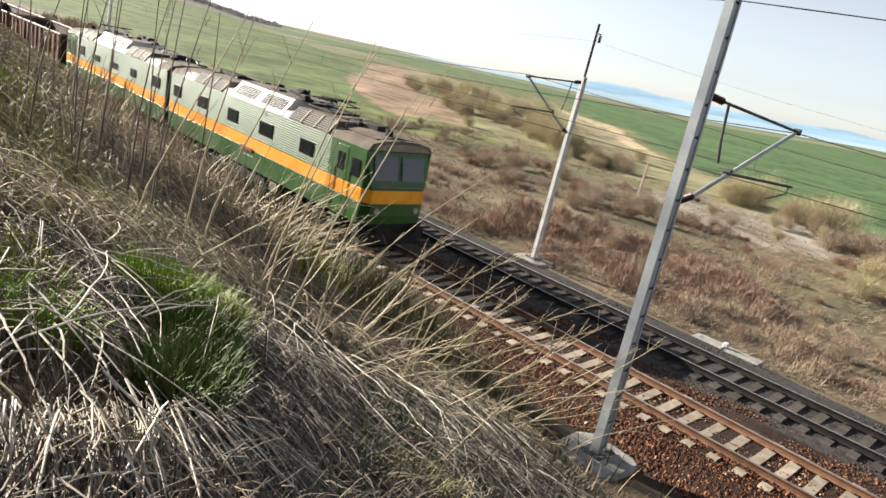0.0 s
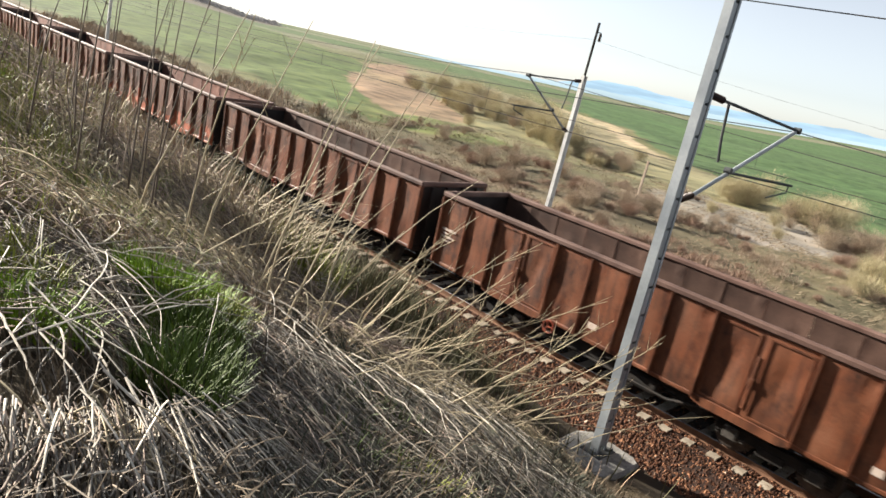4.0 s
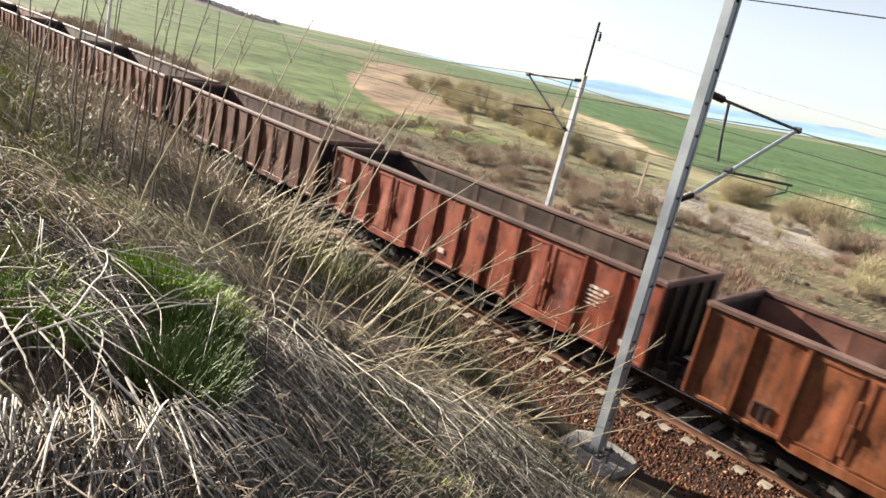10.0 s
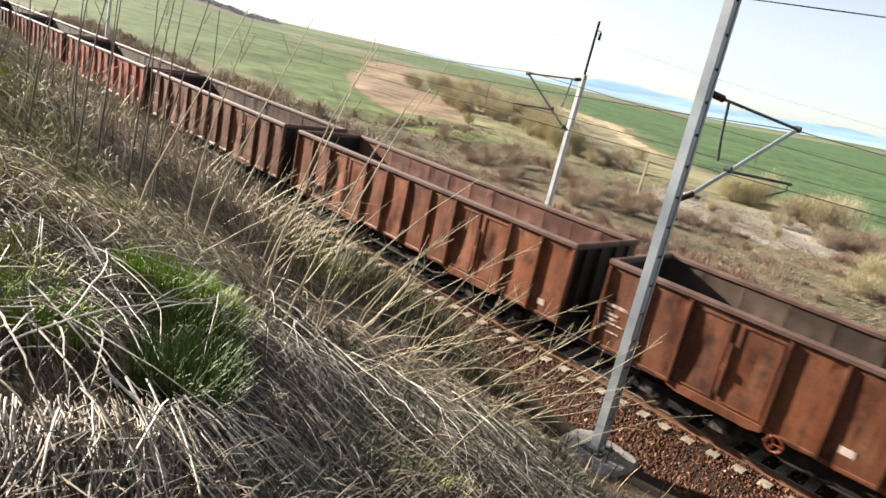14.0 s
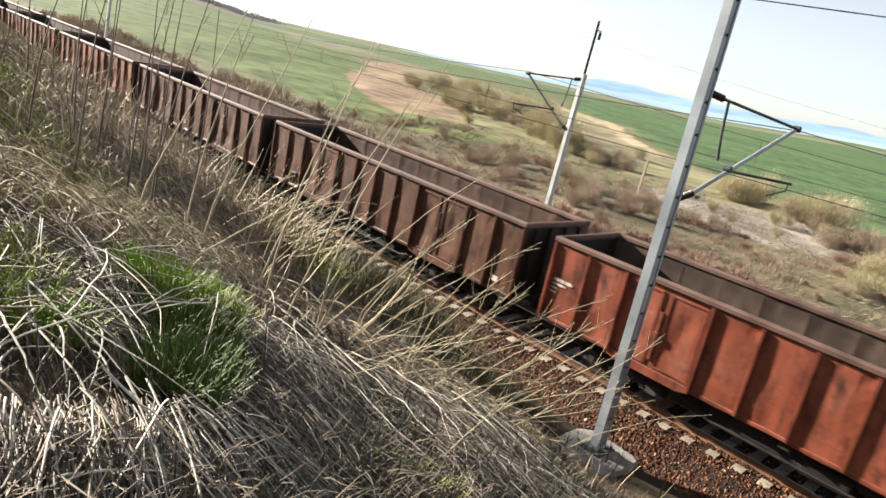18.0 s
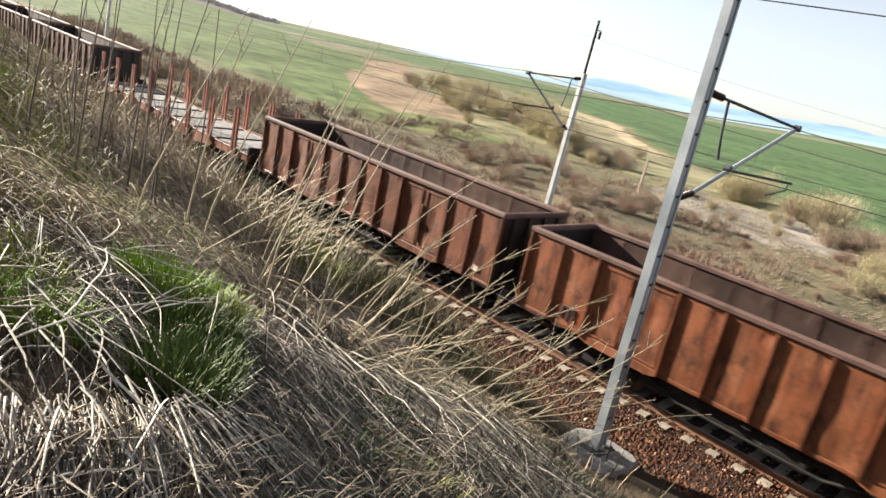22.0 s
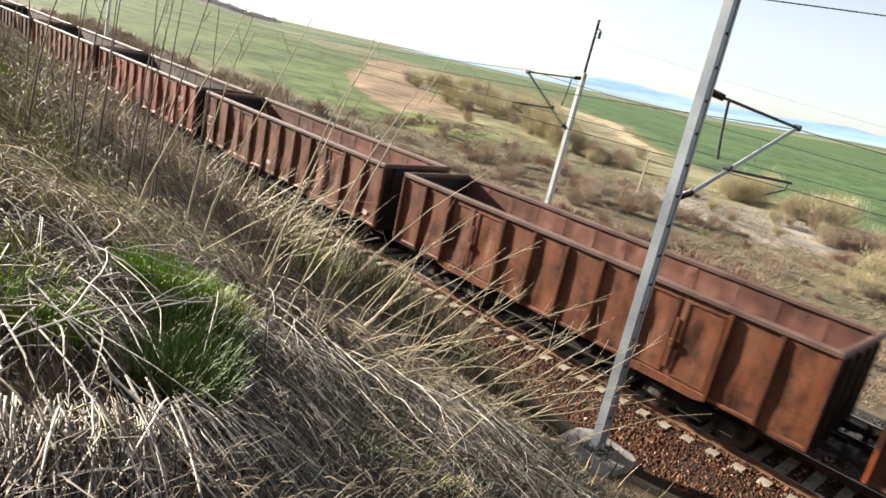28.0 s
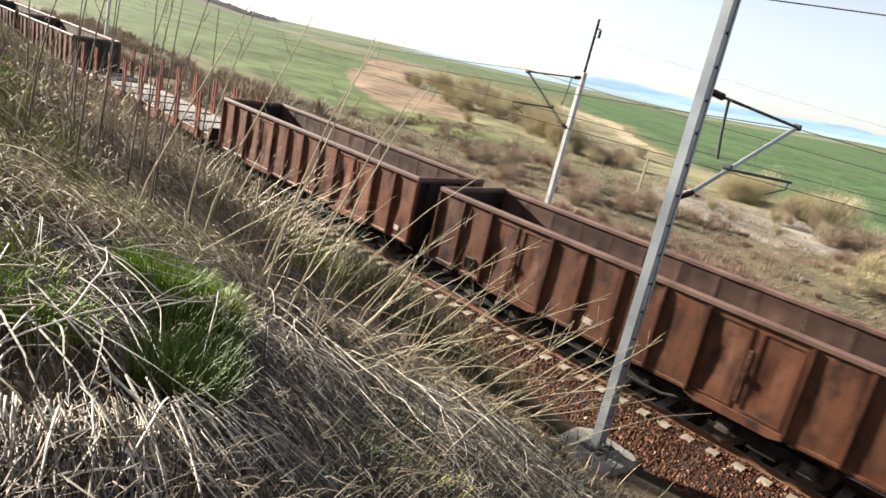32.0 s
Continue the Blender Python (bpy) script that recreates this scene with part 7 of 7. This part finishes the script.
def build_shrubs():
    temps = []
    for i, (kind, txt) in enumerate(((TWIG, "bare brown shrub in the valley scrub"), (TWIG_PALE, "pale budding willow bush by the stream"), (TWIG_RED, "low reddish-brown bramble thicket"), (TWIG_PALE, "straw-yellow leafless bush at the field edge"))):
        temps.append(tagged(shrub(kind, 71 + i, 1.5, (2.2, 2.4, 1.5, 2.0)[i], 7000), txt, "shrub", "valley shrubs"))
    spots = []
    r = random.Random(9)

    def clump(x, y, wide, n, kinds, lo, hi):
        for _ in range(n):
            spots.append((x + r.gauss(0, wide), y + r.gauss(0, wide), r.choice(kinds), 0.8 * r.uniform(lo, hi)))

    # trees and willows along the stream, from far off down to the line
    clump(-112, 96, 6, 14, (0, 1, 3), 0.9, 1.7)
    clump(-100, 92, 7, 10, (0, 1), 1.0, 1.7)
    clump(-84, 78, 6, 12, (0, 1, 1), 1.0, 1.7)
    clump(-76, 72, 5.5, 10, (0, 1, 3), 0.9, 1.6)
    clump(-66, 66, 4, 8, (1, 0), 0.7, 1.2)
    clump(-55, 58, 2.5, 5, (1, 1, 0), 1.1, 1.5)
    clump(-47, 52, 2, 4, (1, 1), 1.0, 1.4)
    clump(-42, 51, 2, 5, (0,), 0.8, 1.2)
    clump(-50, 58, 6, 10, (1, 0, 3), 0.4, 0.8)
    clump(-39, 46, 4, 8, (1, 3), 0.3, 0.7)
    # thickets just beyond the line
    clump(-33, 29, 3.2, 14, (2, 0, 0), 0.5, 1.1)
    clump(-40, 33, 3, 8, (2, 0), 0.5, 1.0)
    clump(-24, 25, 2.4, 12, (2, 0), 0.6, 1.15)
    clump(-71, 22, 1.8, 5, (0, 2), 0.45, 0.75)
    clump(-52, 31, 5, 9, (0, 2), 0.3, 0.7)
    clump(-8.5, 28, 0.9, 4, (3, 1), 0.5, 0.8)
    clump(-17, 31, 1.8, 8, (0, 2), 0.3, 0.6)
    clump(-15, 18, 2.5, 7, (0, 2), 0.25, 0.5)
    # bushes before the field
    clump(-28.5, 44, 0.9, 3, (0, 2), 0.5, 0.8)
    clump(-26.5, 54, 1.4, 4, (3, 3, 1), 0.9, 1.25)
    clump(-18.5, 52, 1.5, 5, (0, 0, 3), 1.1, 1.5)
    clump(-14, 43, 2, 7, (0, 2), 0.9, 1.4)
    clump(-10.5, 36, 2, 6, (0, 2), 0.8, 1.3)
    clump(-20, 46, 5, 7, (3, 0, 1), 0.3, 0.6)
    for k in range(36):
        spots.append((r.uniform(-34, 4), r.uniform(9.5, 30), r.choice((2, 2, 0)), r.uniform(0.2, 0.5)))
    used = set()
    for x, y, i, s in spots:
        m = pose(x, y, float(ground_z(x, y)), 0, 0, r.uniform(0, 360)) @ Matrix.Scale(s, 4)
        if i in used:
            copy_thing(temps[i], m)
        else:
            temps[i].matrix_basis = m
            used.add(i)


build_shrubs()


def scrub(name, spots, per, material, label, seed, width, length):
    """Low fuzzy scrub: heaps of short twigs about many middles (x, y, spread, height)."""
    r = np.random.RandomState(seed)
    s = np.repeat(np.array(spots), per, axis=0)
    n = len(s)
    a, o = r.uniform(0, 6.28, n), np.abs(r.normal(0, 0.5, n))
    x, y = s[:, 0] + s[:, 2] * o * np.cos(a), s[:, 1] + s[:, 2] * o * np.sin(a)
    z = ground_z(x, y) + s[:, 3] * np.clip(1 - o, 0, 1) * r.uniform(0, 0.9, n)
    blades(name, x, y, z, length * s[:, 3] * r.uniform(0.5, 1.3, n), width * s[:, 3] * r.uniform(0.5, 1.5, n), r.uniform(0, 1.4, n), r.uniform(-0.3, 0.7, n), r.uniform(0, 6.28, n), material, label, seed + 1, 2, "scrub")


def build_scrub():
    r = random.Random(17)
    grey, red, far = [], [], []
    while len(grey) + len(red) < 230:
        x, y = r.uniform(-44, 5), 9.6 + 31 * r.random() ** 1.7
        if inside(ZONES[6][0], np.array([x]), np.array([y]))[0]:
            continue
        s = r.uniform(0.5, 1.7)
        (red if r.random() < (0.65 if x < -14 and y < 30 else 0.25) else grey).append((x, y, s, s * r.uniform(0.18, 0.36)))
    for k in range(70):  # brambles close beyond the far rail
        x, s = r.uniform(-24, -9), r.uniform(0.8, 1.7)
        (red if k % 4 else grey).append((x, r.uniform(9.2, 19), s, s * r.uniform(0.30, 0.50)))
    for k in range(30):
        x, s = r.uniform(-9, 4), r.uniform(0.7, 1.4)
        grey.append((x, r.uniform(9.2, 18), s, s * r.uniform(0.20, 0.36)))
    for k in range(120):
        a, d = radians(r.uniform(60.0, 69)), r.uniform(1050, 1480)
        far.append((-d * math.sin(a), -15 + d * math.cos(a), r.uniform(10, 26), r.uniform(4, 8)))
    verge = []
    for k in range(150):
        x = -44 - 90 * r.random()
        verge.append((x, r.uniform(9.5, 20 - 0.06 * (x + 44)), r.uniform(1.2, 3.2), r.uniform(0.5, 1.1)))
    scrub("verge_scrub", verge, 260, TWIG, "brown scrub along the far side of the line", 307, 0.06, 0.9)
    scrub("low_scrub", grey, 800, TWIG_GREY, "low grey-brown tangle of dead scrub in the valley", 301, 0.032, 0.7)
    scrub("bramble_scrub", red, 800, TWIG_RED, "low reddish-brown bramble tangle in the valley", 303, 0.032, 0.7)
    hedge = [(-53 - 0.1 * k + r.gauss(0, 0.3), 29 + 0.75 * k + r.gauss(0, 0.3), r.uniform(0.5, 0.9), r.uniform(0.28, 0.45)) for k in range(20)]
    scrub("hedge", hedge, 300, TWIG, "thin dark hedge along the edge of a bare field", 309, 0.05, 0.8)
    scrub("far_wood", far, 110, FARWOOD, "far wood on the crest of the hill, greyed for haze", 305, 0.10, 0.5)


build_scrub()

POSTWOOD = surface("weathered_post", [(0.20, 0.15, 0.11), (0.32, 0.25, 0.19), (0.42, 0.34, 0.27)], scale=3, fine=30, rough=0.9, stretch=(6, 6, 1))


def build_small():
    p = tagged(new("post"), "slim tan weathered post standing in the scrub", "post")
    p.matrix_basis = pose(-26.5, 33.0, float(ground_z(-26.5, 33.0)), 0, 2, 0)
    bm = bmesh.new()
    bm_prism(bm, [(-0.09, -0.2), (0.09, -0.2), (0.065, 3.1), (-0.065, 3.1)], -0.08, 0.08)
    part("shaft", bm, POSTWOOD, p)
    c = tagged(new("cable_cover_slab"), "flat pale concrete cover slab beside the far rail", "slab")
    c.matrix_basis = pose(-7.8, 7.6, -0.40, 0, 0, 2)
    part("slab", boxes(((-1.1, -0.32, -0.25), (0.0, 0.32, 0.08)), ((0.02, -0.30, -0.25), (1.2, 0.30, 0.06)), c=0.02), FOOTING, c)
    part("marker_stub", boxes(((-0.1, -0.08, 0.07), (0.08, 0.08, 0.24)), c=0.03), WHITEPAINT, c, "small white marker")


build_small()


# ---- movement ----
def head(t):
    """Where the head of the first wagon is: the train gathers speed from 12.6 to 14.5 m/s."""
    return -52.0311 + 12.60421 * t + 0.0418628 * t ** 2 - 0.000610918 * t ** 3 + 9.18951e-06 * t ** 4


def motions():
    times = [2.0 * i for i in range(17)]
    for thing, back in TRAIN:
        walk(thing, [(t, pose(head(t) - back, NEAR_Y, 0)) for t in times])
    # the wheels roll: every wheelset at one place of its bogie turns alike
    rolled = {}
    for w in WHEELSETS:
        x = round(w.matrix_basis.translation.x, 2)
        if x not in rolled:
            rows = [(i / FPS, pose(x, 0, 0.46, 0, math.degrees((head(i / FPS) - head(0)) / 0.46), 0)) for i in range(32 * FPS + 1)]
            walk(w, rows)
            rolled[x] = w
        else:
            first = rolled[x].animation_data
            w.rotation_mode = "QUATERNION"
            w.animation_data_create()
            w.animation_data.action = first.action
            w.animation_data.action_slot = first.action_slot


motions()
